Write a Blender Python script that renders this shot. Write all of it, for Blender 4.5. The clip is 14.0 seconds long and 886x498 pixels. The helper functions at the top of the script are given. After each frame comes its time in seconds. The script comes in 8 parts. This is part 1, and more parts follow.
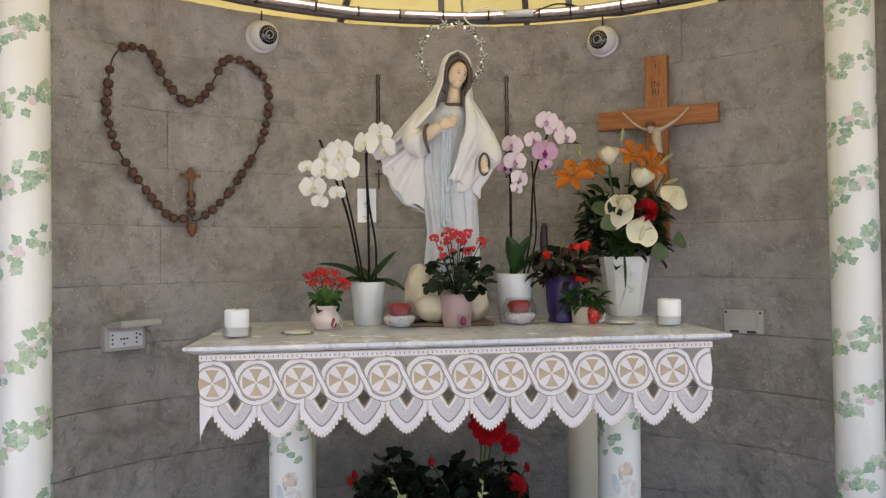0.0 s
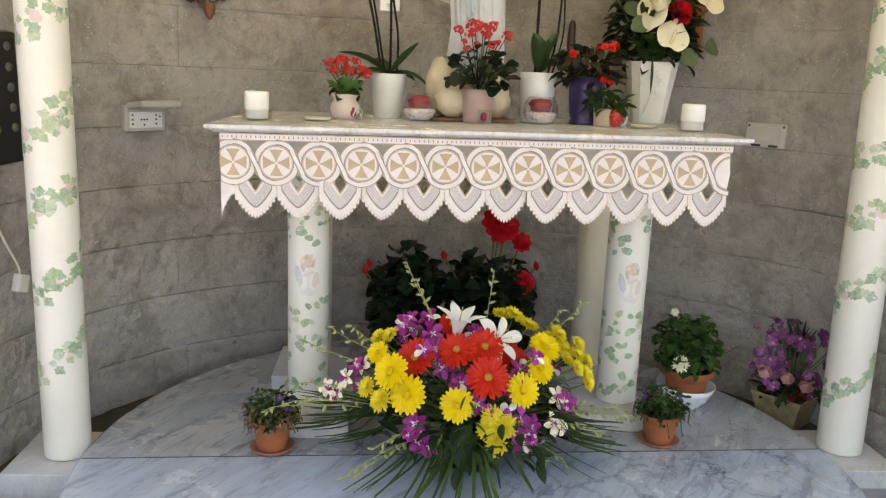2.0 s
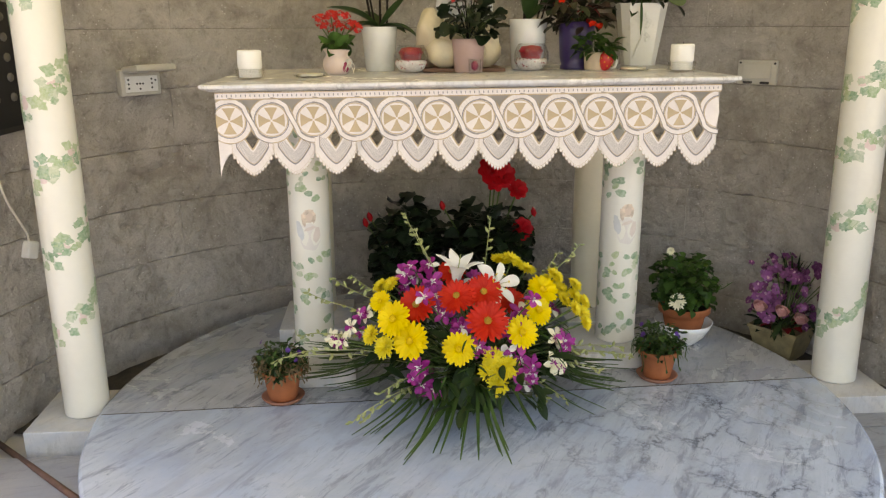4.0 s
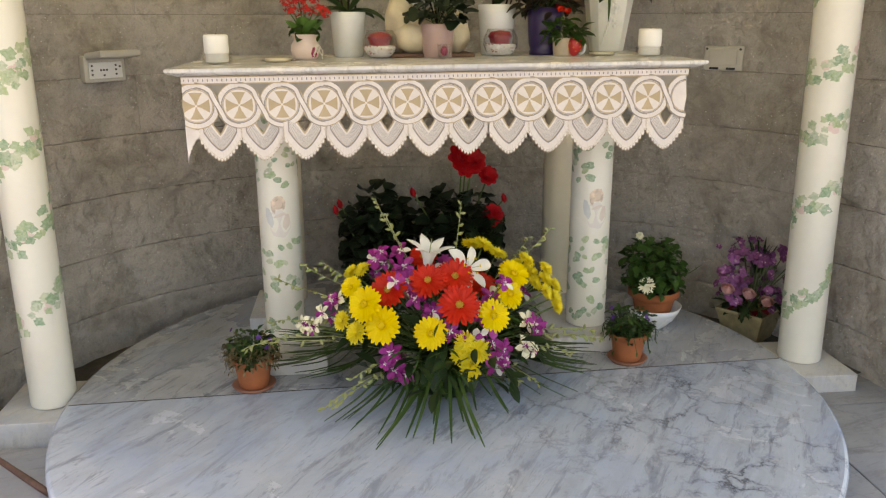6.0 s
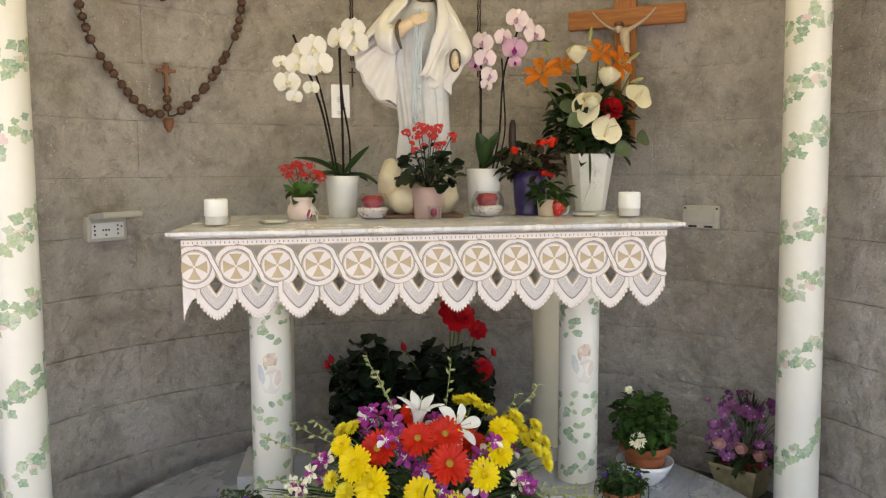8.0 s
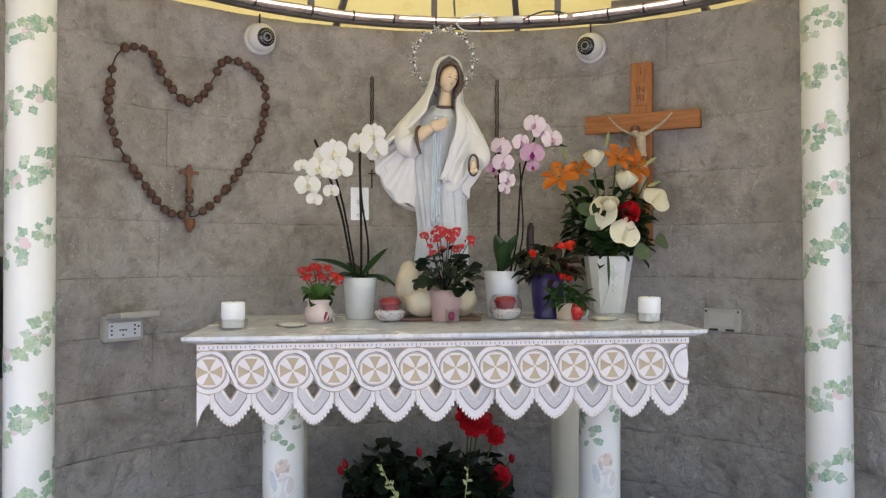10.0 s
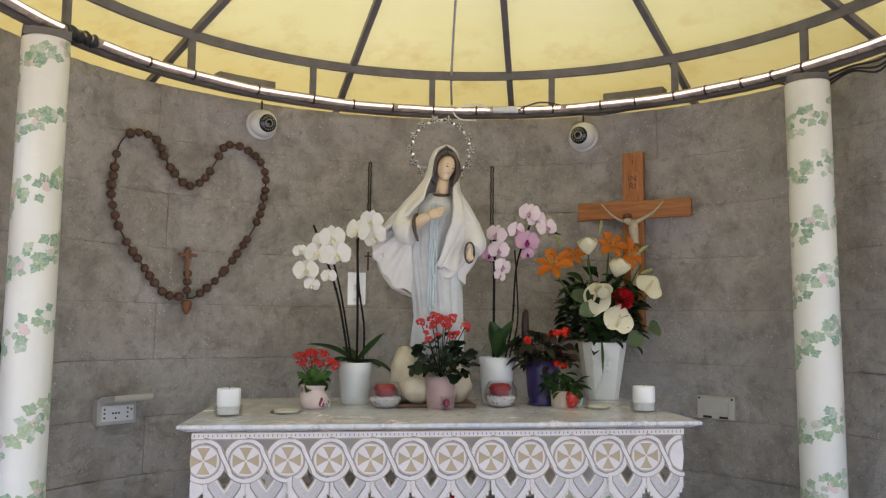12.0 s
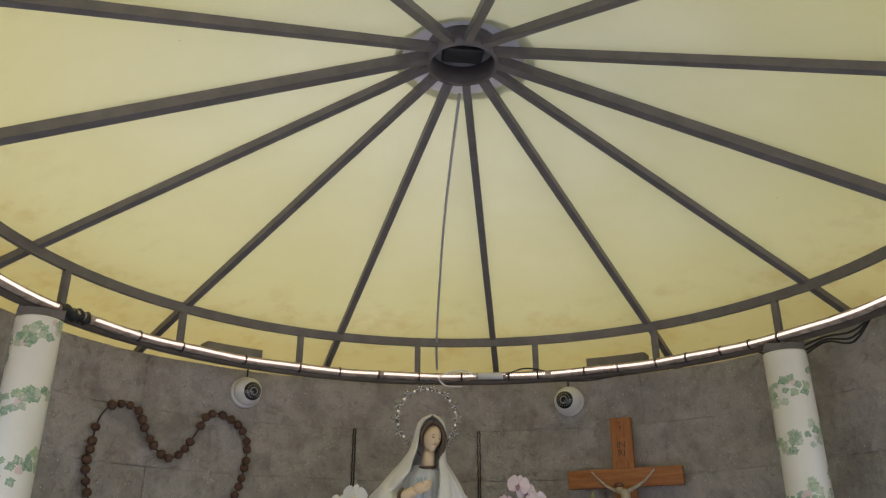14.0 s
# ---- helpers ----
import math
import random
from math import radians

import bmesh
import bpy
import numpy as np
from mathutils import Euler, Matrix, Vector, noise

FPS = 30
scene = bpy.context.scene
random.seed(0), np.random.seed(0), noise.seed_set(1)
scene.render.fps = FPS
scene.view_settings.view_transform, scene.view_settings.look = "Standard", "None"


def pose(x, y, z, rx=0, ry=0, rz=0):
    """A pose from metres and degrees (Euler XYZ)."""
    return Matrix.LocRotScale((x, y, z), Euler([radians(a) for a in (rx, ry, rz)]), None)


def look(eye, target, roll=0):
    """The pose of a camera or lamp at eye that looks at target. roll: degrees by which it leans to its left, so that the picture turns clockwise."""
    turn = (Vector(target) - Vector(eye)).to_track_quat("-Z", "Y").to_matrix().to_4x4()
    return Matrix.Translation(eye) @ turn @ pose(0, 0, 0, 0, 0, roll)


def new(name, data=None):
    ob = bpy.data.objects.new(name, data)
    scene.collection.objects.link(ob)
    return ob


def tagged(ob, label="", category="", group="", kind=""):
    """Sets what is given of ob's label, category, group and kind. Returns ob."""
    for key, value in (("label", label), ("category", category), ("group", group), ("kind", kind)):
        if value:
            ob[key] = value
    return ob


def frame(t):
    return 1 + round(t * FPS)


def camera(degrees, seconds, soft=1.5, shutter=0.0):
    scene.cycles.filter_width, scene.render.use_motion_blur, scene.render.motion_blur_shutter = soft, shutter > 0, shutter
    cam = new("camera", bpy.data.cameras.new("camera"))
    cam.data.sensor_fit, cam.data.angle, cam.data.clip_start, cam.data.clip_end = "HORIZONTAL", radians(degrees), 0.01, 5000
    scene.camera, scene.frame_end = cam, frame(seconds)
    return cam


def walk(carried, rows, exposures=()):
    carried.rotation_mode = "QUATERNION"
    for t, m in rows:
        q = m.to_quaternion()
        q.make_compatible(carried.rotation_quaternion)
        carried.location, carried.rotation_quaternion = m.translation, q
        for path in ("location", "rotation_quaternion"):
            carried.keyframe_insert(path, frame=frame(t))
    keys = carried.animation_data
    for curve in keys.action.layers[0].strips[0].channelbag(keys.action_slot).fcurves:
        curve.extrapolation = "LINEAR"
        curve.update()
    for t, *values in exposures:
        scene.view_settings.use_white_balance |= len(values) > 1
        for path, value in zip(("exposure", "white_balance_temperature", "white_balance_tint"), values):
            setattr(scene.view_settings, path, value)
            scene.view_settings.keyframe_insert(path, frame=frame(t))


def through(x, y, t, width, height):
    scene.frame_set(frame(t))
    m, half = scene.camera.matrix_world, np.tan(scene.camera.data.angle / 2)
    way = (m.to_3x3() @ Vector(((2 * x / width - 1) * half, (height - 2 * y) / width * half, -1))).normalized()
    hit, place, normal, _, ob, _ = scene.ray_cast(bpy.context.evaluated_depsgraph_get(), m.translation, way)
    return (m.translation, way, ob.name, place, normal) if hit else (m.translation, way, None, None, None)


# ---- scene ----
cam = camera(57.54, 14.0, 1.25)
PATH = [
    (0, (-0.2341, -2.0682, 1.1222), (-0.0620, -0.0756, 1.1353), -0.51),
    (0.2, (-0.2372, -2.0700, 1.0814), (-0.0542, -0.0810, 0.9802), -0.26),
    (0.5, (-0.2193, -2.0686, 1.0518), (-0.0916, -0.0759, 0.9384), -0.16),
    (1, (-0.1981, -2.0481, 1.0658), (-0.1369, -0.0708, 0.7716), 0.30),
    (1.5, (-0.2672, -2.0486, 1.0415), (-0.0763, -0.0887, 0.6913), -0.33),
    (2, (-0.2471, -2.0780, 1.0400), (-0.1059, -0.1283, 0.6172), 2.34),
    (2.5, (-0.2272, -2.1323, 1.0539), (-0.1268, -0.1796, 0.6331), 1.25),
    (3, (-0.2454, -2.1205, 1.0333), (-0.1217, -0.1799, 0.5655), 0.24),
    (3.5, (-0.2373, -2.1128, 1.0364), (-0.1126, -0.1882, 0.5066), 0.06),
    (4, (-0.2276, -2.1310, 1.0403), (-0.1005, -0.2081, 0.5052), -0.21),
    (4.2, (-0.2358, -2.1175, 1.0278), (-0.0872, -0.1971, 0.4892), -0.00),
    (6.4, (-0.2285, -2.1495, 1.0108), (0.0031, -0.2410, 0.4595), -0.33),
    (6.5, (-0.2296, -2.1532, 1.0048), (0.0155, -0.2401, 0.4760), -0.28),
    (7, (-0.2435, -2.1547, 1.0199), (-0.0225, -0.2020, 0.6482), 0.28),
    (7.5, (-0.2299, -2.1715, 1.0496), (-0.0059, -0.2030, 0.7763), 0.04),
    (8, (-0.2291, -2.1785, 1.0627), (-0.0008, -0.2018, 0.8612), -0.21),
    (8.5, (-0.2352, -2.1994, 1.0562), (-0.0020, -0.2172, 0.9283), -0.34),
    (8.7, (-0.2212, -2.1559, 1.0662), (-0.0102, -0.1699, 0.9608), -0.61),
    (10.8, (-0.2366, -2.1794, 1.1247), (-0.0392, -0.1896, 1.1675), 0.47),
    (11, (-0.2371, -2.1892, 1.1286), (-0.0340, -0.1997, 1.1487), 0.55),
    (11.5, (-0.2360, -2.1887, 1.1184), (-0.0209, -0.2008, 1.1589), 0.48),
    (12, (-0.2539, -2.1928, 1.1676), (-0.0433, -0.2125, 1.3518), 0.75),
    (12.5, (-0.2560, -2.2060, 1.1844), (-0.0700, -0.2401, 1.5014), -0.34),
    (13, (-0.2839, -2.2193, 1.2000), (-0.0225, -0.3010, 1.7021), -0.65),
    (13.5, (-0.2691, -2.2352, 1.2218), (-0.0323, -0.3670, 1.8954), -0.15),
    (14, (-0.2627, -2.2215, 1.2493), (-0.0348, -0.3872, 2.0133), 0.09),
]
EXPOSURES = [(0, 1.62, 6550, 23), (0.5, 1.78, 6650, 23), (1.0, 1.94, 6750, 20), (1.5, 1.98, 6900, 21), (2, 1.98, 7600, 20), (3, 1.96, 8250, 20), (4, 1.94, 8400, 20), (6.5, 1.82, 8500, 20), (7.5, 1.90, 8300, 20), (8.5, 1.94, 6850, 21), (11, 1.62, 6250, 23), (12, 1.46, 6350, 22), (12.5, 1.22, 6400, 18), (13.5, 0.95, 6350, 18), (14, 0.84, 6250, 19)]
walk(cam, [(t, look(eye, target, roll)) for t, eye, target, roll in PATH], EXPOSURES)

# ---- daylight ----
world = bpy.data.worlds.new("sky")
scene.world = world
world.use_nodes = True
wn = world.node_tree.nodes
sky = wn.new("ShaderNodeTexSky")
sky.sky_type = "NISHITA"
sky.sun_disc = False
sky.sun_elevation = radians(59)
sky.sun_rotation = radians(313)
sky.air_density = 1.6
sky.dust_density = 3.0
sky.ozone_density = 1.0
world.node_tree.links.new(sky.outputs[0], wn["Background"].inputs[0])
wn["Background"].inputs[1].default_value = 0.15
sun_data = bpy.data.lights.new("sun", "SUN")
sun_data.energy = 2.4
sun_data.angle = radians(0.6)
sun_data.color = (1.0, 0.95, 0.86)
sun = new("sun", sun_data)
az, el = radians(313), radians(59)
sun.matrix_world = look((0, 0, 0), (-math.sin(az) * math.cos(el), -math.cos(az) * math.cos(el), -math.sin(el)))
sun.location = (-4, 4, 14)


# ---- materials ----
def col(c):
    return (c[0], c[1], c[2], 1.0)


class Nodes:
    """A short way to write node materials."""

    def __init__(self, name):
        self.mat = bpy.data.materials.new(name)
        self.mat.use_nodes = True
        self.tree = self.mat.node_tree
        self.bsdf = self.tree.nodes["Principled BSDF"]
        self.out = self.tree.nodes["Material Output"]
        self.coord = self.node("ShaderNodeTexCoord").outputs["Object"]

    def node(self, kind, **settings):
        n = self.tree.nodes.new(kind)
        for key, value in settings.items():
            if key in n.inputs:
                n.inputs[key].default_value = value
        return n

    def link(self, a, b):
        self.tree.links.new(a, b)

    def noise(self, scale, detail=4.0, rough=0.55, distortion=0.0, coord=None):
        n = self.node("ShaderNodeTexNoise", Scale=scale, Detail=detail, Roughness=rough, Distortion=distortion)
        self.link(coord or self.coord, n.inputs["Vector"])
        return n.outputs["Fac"]

    def ramp(self, fac, stops, linear=True):
        n = self.node("ShaderNodeValToRGB")
        e = n.color_ramp.elements
        while len(e) < len(stops):
            e.new(0.5)
        for k, (p, c) in enumerate(stops):
            e[k].position = p
            e[k].color = col(c) if not isinstance(c, (int, float)) else (c, c, c, 1)
        self.link(fac, n.inputs["Fac"])
        return n.outputs["Color"]

    def mix(self, fac, a, b, mode="MIX"):
        n = self.tree.nodes.new("ShaderNodeMix")
        n.data_type = "RGBA"
        n.blend_type = mode
        for sock, v in ((n.inputs[0], fac), (n.inputs[6], a), (n.inputs[7], b)):
            if isinstance(v, (int, float)):
                sock.default_value = v
            elif isinstance(v, tuple):
                sock.default_value = col(v)
            else:
                self.link(v, sock)
        return n.outputs[2]

    def math(self, op, a, b=0.5):
        n = self.tree.nodes.new("ShaderNodeMath")
        n.operation = op
        for sock, v in ((n.inputs[0], a), (n.inputs[1], b)):
            if isinstance(v, (int, float)):
                sock.default_value = v
            else:
                self.link(v, sock)
        return n.outputs[0]

    def bump(self, height, strength=0.3, distance=0.01):
        n = self.node("ShaderNodeBump", Strength=strength, Distance=distance)
        self.link(height, n.inputs["Height"])
        self.link(n.outputs[0], self.bsdf.inputs["Normal"])

    def set(self, color=None, rough=None, **more):
        for key, v in (("Base Color", color), ("Roughness", rough), *more.items()):
            if v is None:
                continue
            if isinstance(v, (int, float)):
                self.bsdf.inputs[key].default_value = v
            elif isinstance(v, tuple):
                self.bsdf.inputs[key].default_value = col(v)
            else:
                self.link(v, self.bsdf.inputs[key])
        return self


def plain(name, c, rough=0.5, metal=0.0, vary=0.12, scale=9.0, fine=90.0, bump=0.0, coat=0.0, **more):
    """A painted, glazed or moulded surface with grain and faint wear."""
    n = Nodes(name)
    dark = tuple(v * (1 - vary) for v in c)
    light = tuple(min(1.0, v * (1 + vary * 0.6)) for v in c)
    big = n.noise(scale, 3)
    small = n.noise(fine, 4)
    base = n.mix(n.ramp(big, [(0.3, 0.0), (0.7, 1.0)]), dark, light)
    base = n.mix(n.math("MULTIPLY", n.ramp(small, [(0.45, 0.0), (0.75, 1.0)]), vary), base, tuple(v * 0.6 for v in c))
    r = n.math("ADD", n.math("MULTIPLY", big, 0.2), rough - 0.1)
    n.set(base, r, Metallic=metal, **more)
    n.bsdf.inputs["Coat Weight"].default_value = coat
    if bump:
        n.bump(small, bump, 0.004)
    return n.mat


def leafy(name, c, c2, rough=0.45, through=0.25, vein=60.0, mottle=0.35):
    """Petals and leaves: they vary from piece to piece, and some light passes through."""
    n = Nodes(name)
    info = n.node("ShaderNodeObjectInfo").outputs["Random"]
    isle = n.node("ShaderNodeNewGeometry").outputs["Random Per Island"]
    pick = n.math("FRACT", n.math("ADD", info, isle), 0.0)
    base = n.mix(pick, c, c2)
    big = n.noise(vein, 3, 0.6)
    base = n.mix(n.math("MULTIPLY", n.ramp(big, [(0.35, 0.0), (0.75, 1.0)]), mottle), base, tuple(v * 0.55 for v in c))
    n.set(base, rough, **{"Specular IOR Level": 0.25})
    n.bump(big, 0.15, 0.002)
    if through:
        t = n.node("ShaderNodeBsdfTranslucent")
        n.link(base, t.inputs["Color"])
        m = n.node("ShaderNodeMixShader", Fac=through)
        n.link(n.bsdf.outputs[0], m.inputs[1])
        n.link(t.outputs[0], m.inputs[2])
        n.link(m.outputs[0], n.out.inputs["Surface"])
    return n.mat


def make_marble(name, base, vein, streaks=0.6, cracks=0.7, rough=0.3, turn=35.0, size=1.0, crazed=None, gloss=0.5):
    """Cloudy white marble: soft bands and short dark strokes along one way, and a net of fine cracks."""
    n = Nodes(name)
    mp = n.node("ShaderNodeMapping")
    n.link(n.coord, mp.inputs["Vector"])
    mp.vector_type = "TEXTURE"
    mp.inputs["Rotation"].default_value = (0, 0, radians(turn))
    mp.inputs["Scale"].default_value = (1.3 / size, 0.26 / size, 0.8 / size)
    band = n.noise(1.7, 7, 0.62, 1.2, mp.outputs[0])
    stroke = n.noise(4.6, 9, 0.74, 0.7, mp.outputs[0])
    fleck = n.noise(13.0, 8, 0.78, 0.5, mp.outputs[0])
    cloud = n.noise(2.6 * size, 7, 0.62, 0.6)
    fine = n.noise(70, 5, 0.6)
    blue = (base[0] * 0.80, base[1] * 0.86, base[2] * 0.97)
    c = n.mix(n.ramp(cloud, [(0.36, 1.0), (0.62, 0.0)]), base, blue)
    c = n.mix(n.math("MULTIPLY", n.ramp(band, [(0.44, 0.0), (0.58, 0.8), (0.66, 0.35), (0.78, 0.9)]), streaks * 0.62), c, tuple(0.45 * b + 0.55 * v for b, v in zip(base, vein)))
    dense = n.ramp(cloud, [(0.34, 0.35), (0.60, 1.0)])
    c = n.mix(n.math("MULTIPLY", n.math("MULTIPLY", n.ramp(stroke, [(0.53, 0.0), (0.60, 0.75), (0.70, 1.0)]), dense), streaks), c, vein)
    c = n.mix(n.math("MULTIPLY", n.math("MULTIPLY", n.ramp(fleck, [(0.56, 0.0), (0.66, 1.0)]), dense), streaks * 0.75), c, tuple(v * 0.8 for v in vein))
    wob = n.node("ShaderNodeTexNoise", Scale=4.5 * size, Detail=7.0, Roughness=0.7)
    n.link(n.coord, wob.inputs["Vector"])
    add = n.node("ShaderNodeMix")
    add.data_type = "RGBA"
    add.blend_type = "LINEAR_LIGHT"
    add.inputs[0].default_value = 0.13
    n.link(n.coord, add.inputs[6])
    n.link(wob.outputs["Color"], add.inputs[7])
    vor = n.node("ShaderNodeTexVoronoi", Scale=5.6 * size)
    vor.feature = "DISTANCE_TO_EDGE"
    n.link(add.outputs[2], vor.inputs["Vector"])
    line = n.ramp(vor.outputs["Distance"], [(0.0, 1.0), (0.020, 0.5), (0.060, 0.12), (0.12, 0.0)])
    gap = n.ramp(n.noise(5.0 * size, 5, 0.65), [(0.42, 0.12), (0.60, 1.0)])
    where = n.ramp(n.noise(1.6 * size, 3, 0.5), [(0.42, 0.15), (0.60, 1.0)])
    if crazed:
        sep = n.node("ShaderNodeSeparateXYZ")
        n.link(n.coord, sep.inputs[0])
        side = n.ramp(n.math("ADD", n.math("ADD", sep.outputs[0], n.math("MULTIPLY", cloud, 0.3)), 0.35), [(0.5 + crazed[0], 0.04), (0.5 + crazed[1], 1.0)])
        where = n.math("MULTIPLY", where, side)
    c = n.mix(n.math("MULTIPLY", n.math("MULTIPLY", n.math("MULTIPLY", line, where), gap), cracks), c, tuple(v * 0.5 for v in vein))
    blot = n.ramp(n.noise(11.0, 6, 0.7, 0.4), [(0.58, 0.0), (0.72, 1.0)])
    c = n.mix(n.math("MULTIPLY", blot, 0.35), c, tuple(v * 0.62 for v in base))
    c = n.mix(n.math("MULTIPLY", n.ramp(fine, [(0.5, 0.0), (0.8, 1.0)]), 0.20), c, tuple(v * 0.72 for v in base))
    n.set(c, n.math("ADD", n.math("MULTIPLY", cloud, 0.22), rough - 0.1), **{"Specular IOR Level": gloss})
    n.bump(fine, 0.05, 0.002)
    return n.mat


def make_block():
    """Grey concrete: cloudy patches, soft vertical washes, brown damp marks, sparse lime specks and a fine grain."""
    n = Nodes("split_face_concrete")
    geo = n.node("ShaderNodeNewGeometry").outputs["Position"]
    info = n.node("ShaderNodeObjectInfo").outputs["Random"]
    big = n.noise(1.2, 6, 0.62, 0.6, geo)
    mid = n.noise(5.5, 7, 0.66, 0.5, geo)
    patch = n.noise(15.0, 6, 0.66, 0.6, geo)
    chips = n.noise(30.0, 6, 0.70, 0.4, geo)
    grit = n.noise(170.0, 4, 0.70, 0.0, geo)
    c = n.mix(n.ramp(big, [(0.32, 0.0), (0.68, 1.0)]), (0.426, 0.397, 0.366), (0.525, 0.498, 0.479))
    c = n.mix(n.ramp(mid, [(0.34, 0.85), (0.56, 0.0)]), c, (0.265, 0.240, 0.214))
    c = n.mix(n.math("MULTIPLY", n.ramp(patch, [(0.54, 0.0), (0.70, 1.0)]), 0.40), c, (0.594, 0.565, 0.543))
    c = n.mix(n.math("MULTIPLY", n.ramp(patch, [(0.32, 1.0), (0.46, 0.0)]), 0.40), c, (0.238, 0.212, 0.188))
    c = n.mix(n.math("MULTIPLY", info, 0.07), c, (0.554, 0.530, 0.522))
    damp = n.ramp(n.noise(2.3, 6, 0.66, 0.8, geo), [(0.54, 0.0), (0.68, 1.0)])
    c = n.mix(n.math("MULTIPLY", damp, 0.50), c, (0.243, 0.205, 0.167))
    mp = n.node("ShaderNodeMapping")
    n.link(geo, mp.inputs["Vector"])
    mp.inputs["Scale"].default_value = (1.0, 1.0, 0.24)
    runs = n.ramp(n.noise(9.0, 6, 0.68, 0.3, mp.outputs[0]), [(0.54, 0.0), (0.70, 1.0)])
    c = n.mix(n.math("MULTIPLY", runs, 0.30), c, (0.594, 0.565, 0.554))
    # hollows of the chips bump darkened in the colour, as cavity shade
    c = n.mix(n.ramp(chips, [(0.33, 0.45), (0.46, 0.0)]), c, (0.198, 0.175, 0.157))
    c = n.mix(n.math("MULTIPLY", n.ramp(grit, [(0.34, 1.0), (0.52, 0.0)]), 0.22), c, (0.198, 0.175, 0.157))
    spots = n.node("ShaderNodeTexVoronoi", Scale=58.0)
    n.link(geo, spots.inputs["Vector"])
    dots = n.math("MULTIPLY", n.ramp(spots.outputs["Distance"], [(0.0, 1.0), (0.10, 1.0), (0.17, 0.0)]), n.ramp(n.noise(7.0, 5, 0.65, 0, geo), [(0.45, 0.0), (0.56, 1.0)]))
    c = n.mix(n.math("MULTIPLY", dots, 0.85), c, (0.713, 0.690, 0.679))
    n.set(c, 0.92)
    n.bump(n.math("ADD", n.math("ADD", n.math("MULTIPLY", mid, 0.40), n.math("MULTIPLY", chips, 0.50)), n.math("MULTIPLY", grit, 0.10)), 1.0, 0.030)
    return n.mat


def make_canvas():
    n = Nodes("canopy_canvas")
    big = n.noise(1.6, 5, 0.6, 0.3)
    fine = n.noise(240, 3)
    stain = n.noise(9.0, 6, 0.62, 0.12)
    c = n.mix(n.ramp(big, [(0.35, 0.0), (0.68, 1.0)]), (0.66, 0.640, 0.365), (0.73, 0.715, 0.46))
    sep = n.node("ShaderNodeSeparateXYZ")
    n.link(n.coord, sep.inputs[0])
    low = n.ramp(n.math("SUBTRACT", 2.26, sep.outputs[2]), [(0.0, 0.0), (0.14, 1.0)])
    c = n.mix(n.math("MULTIPLY", n.ramp(n.math("SUBTRACT", 2.46, sep.outputs[2]), [(0.0, 0.0), (0.24, 1.0)]), 0.55), c, (0.67, 0.60, 0.19))
    c = n.mix(n.math("MULTIPLY", n.math("MULTIPLY", n.ramp(stain, [(0.5, 0.0), (0.70, 1.0)]), low), 0.60), c, (0.50, 0.32, 0.09))
    c = n.mix(n.math("MULTIPLY", n.ramp(n.math("SUBTRACT", 2.20, sep.outputs[2]), [(0.0, 0.0), (0.10, 1.0)]), 0.5), c, (0.66, 0.50, 0.12))
    spots = n.node("ShaderNodeTexVoronoi", Scale=9.0)
    n.link(n.coord, spots.inputs["Vector"])
    dirt = n.math("MULTIPLY", n.ramp(spots.outputs["Distance"], [(0.0, 1.0), (0.035, 0.0)]), n.ramp(n.noise(5.0, 2), [(0.5, 0.0), (0.6, 1.0)]))
    c = n.mix(n.math("MULTIPLY", dirt, 0.6), c, (0.16, 0.12, 0.05))
    n.set(c, 0.75)
    n.bump(n.math("ADD", fine, n.math("MULTIPLY", stain, 3.0)), 0.22, 0.006)
    t = n.node("ShaderNodeBsdfTranslucent")
    n.link(c, t.inputs["Color"])
    m = n.node("ShaderNodeMixShader", Fac=0.18)
    n.link(n.bsdf.outputs[0], m.inputs[1])
    n.link(t.outputs[0], m.inputs[2])
    n.link(m.outputs[0], n.out.inputs["Surface"])
    return n.mat


def make_wood(name, a, b, turn=(0, 0, 0), scale=(60, 60, 5)):
    n = Nodes(name)
    mp = n.node("ShaderNodeMapping")
    n.link(n.coord, mp.inputs["Vector"])
    mp.inputs["Rotation"].default_value = turn
    mp.inputs["Scale"].default_value = scale
    g = n.noise(1.0, 6, 0.6, 1.4, mp.outputs[0])
    f = n.noise(3.2, 5, 0.7, 0.5, mp.outputs[0])
    c = n.mix(n.ramp(g, [(0.35, 0.0), (0.65, 1.0)]), a, b)
    c = n.mix(n.math("MULTIPLY", n.ramp(f, [(0.52, 0.0), (0.7, 1.0)]), 0.5), c, tuple(v * 0.5 for v in a))
    n.set(c, 0.5)
    n.bump(f, 0.2, 0.003)
    return n.mat


def make_glass(name, tint=(0.93, 0.95, 0.95), rough=0.03):
    n = Nodes(name)
    clear = n.node("ShaderNodeBsdfTransparent", Color=col(tint))
    shine = n.node("ShaderNodeBsdfGlossy", Roughness=rough)
    face = n.node("ShaderNodeLayerWeight", Blend=0.5)
    m = n.node("ShaderNodeMixShader")
    n.link(n.math("ADD", n.math("MULTIPLY", n.math("POWER", face.outputs["Facing"], 3.0), 0.50), 0.02), m.inputs[0])
    n.link(clear.outputs[0], m.inputs[1])
    n.link(shine.outputs[0], m.inputs[2])
    n.link(m.outputs[0], n.out.inputs["Surface"])
    return n.mat


def make_glow(name, c, strength):
    n = Nodes(name)
    n.set(c, 0.4, **{"Emission Color": c, "Emission Strength": strength})
    return n.mat


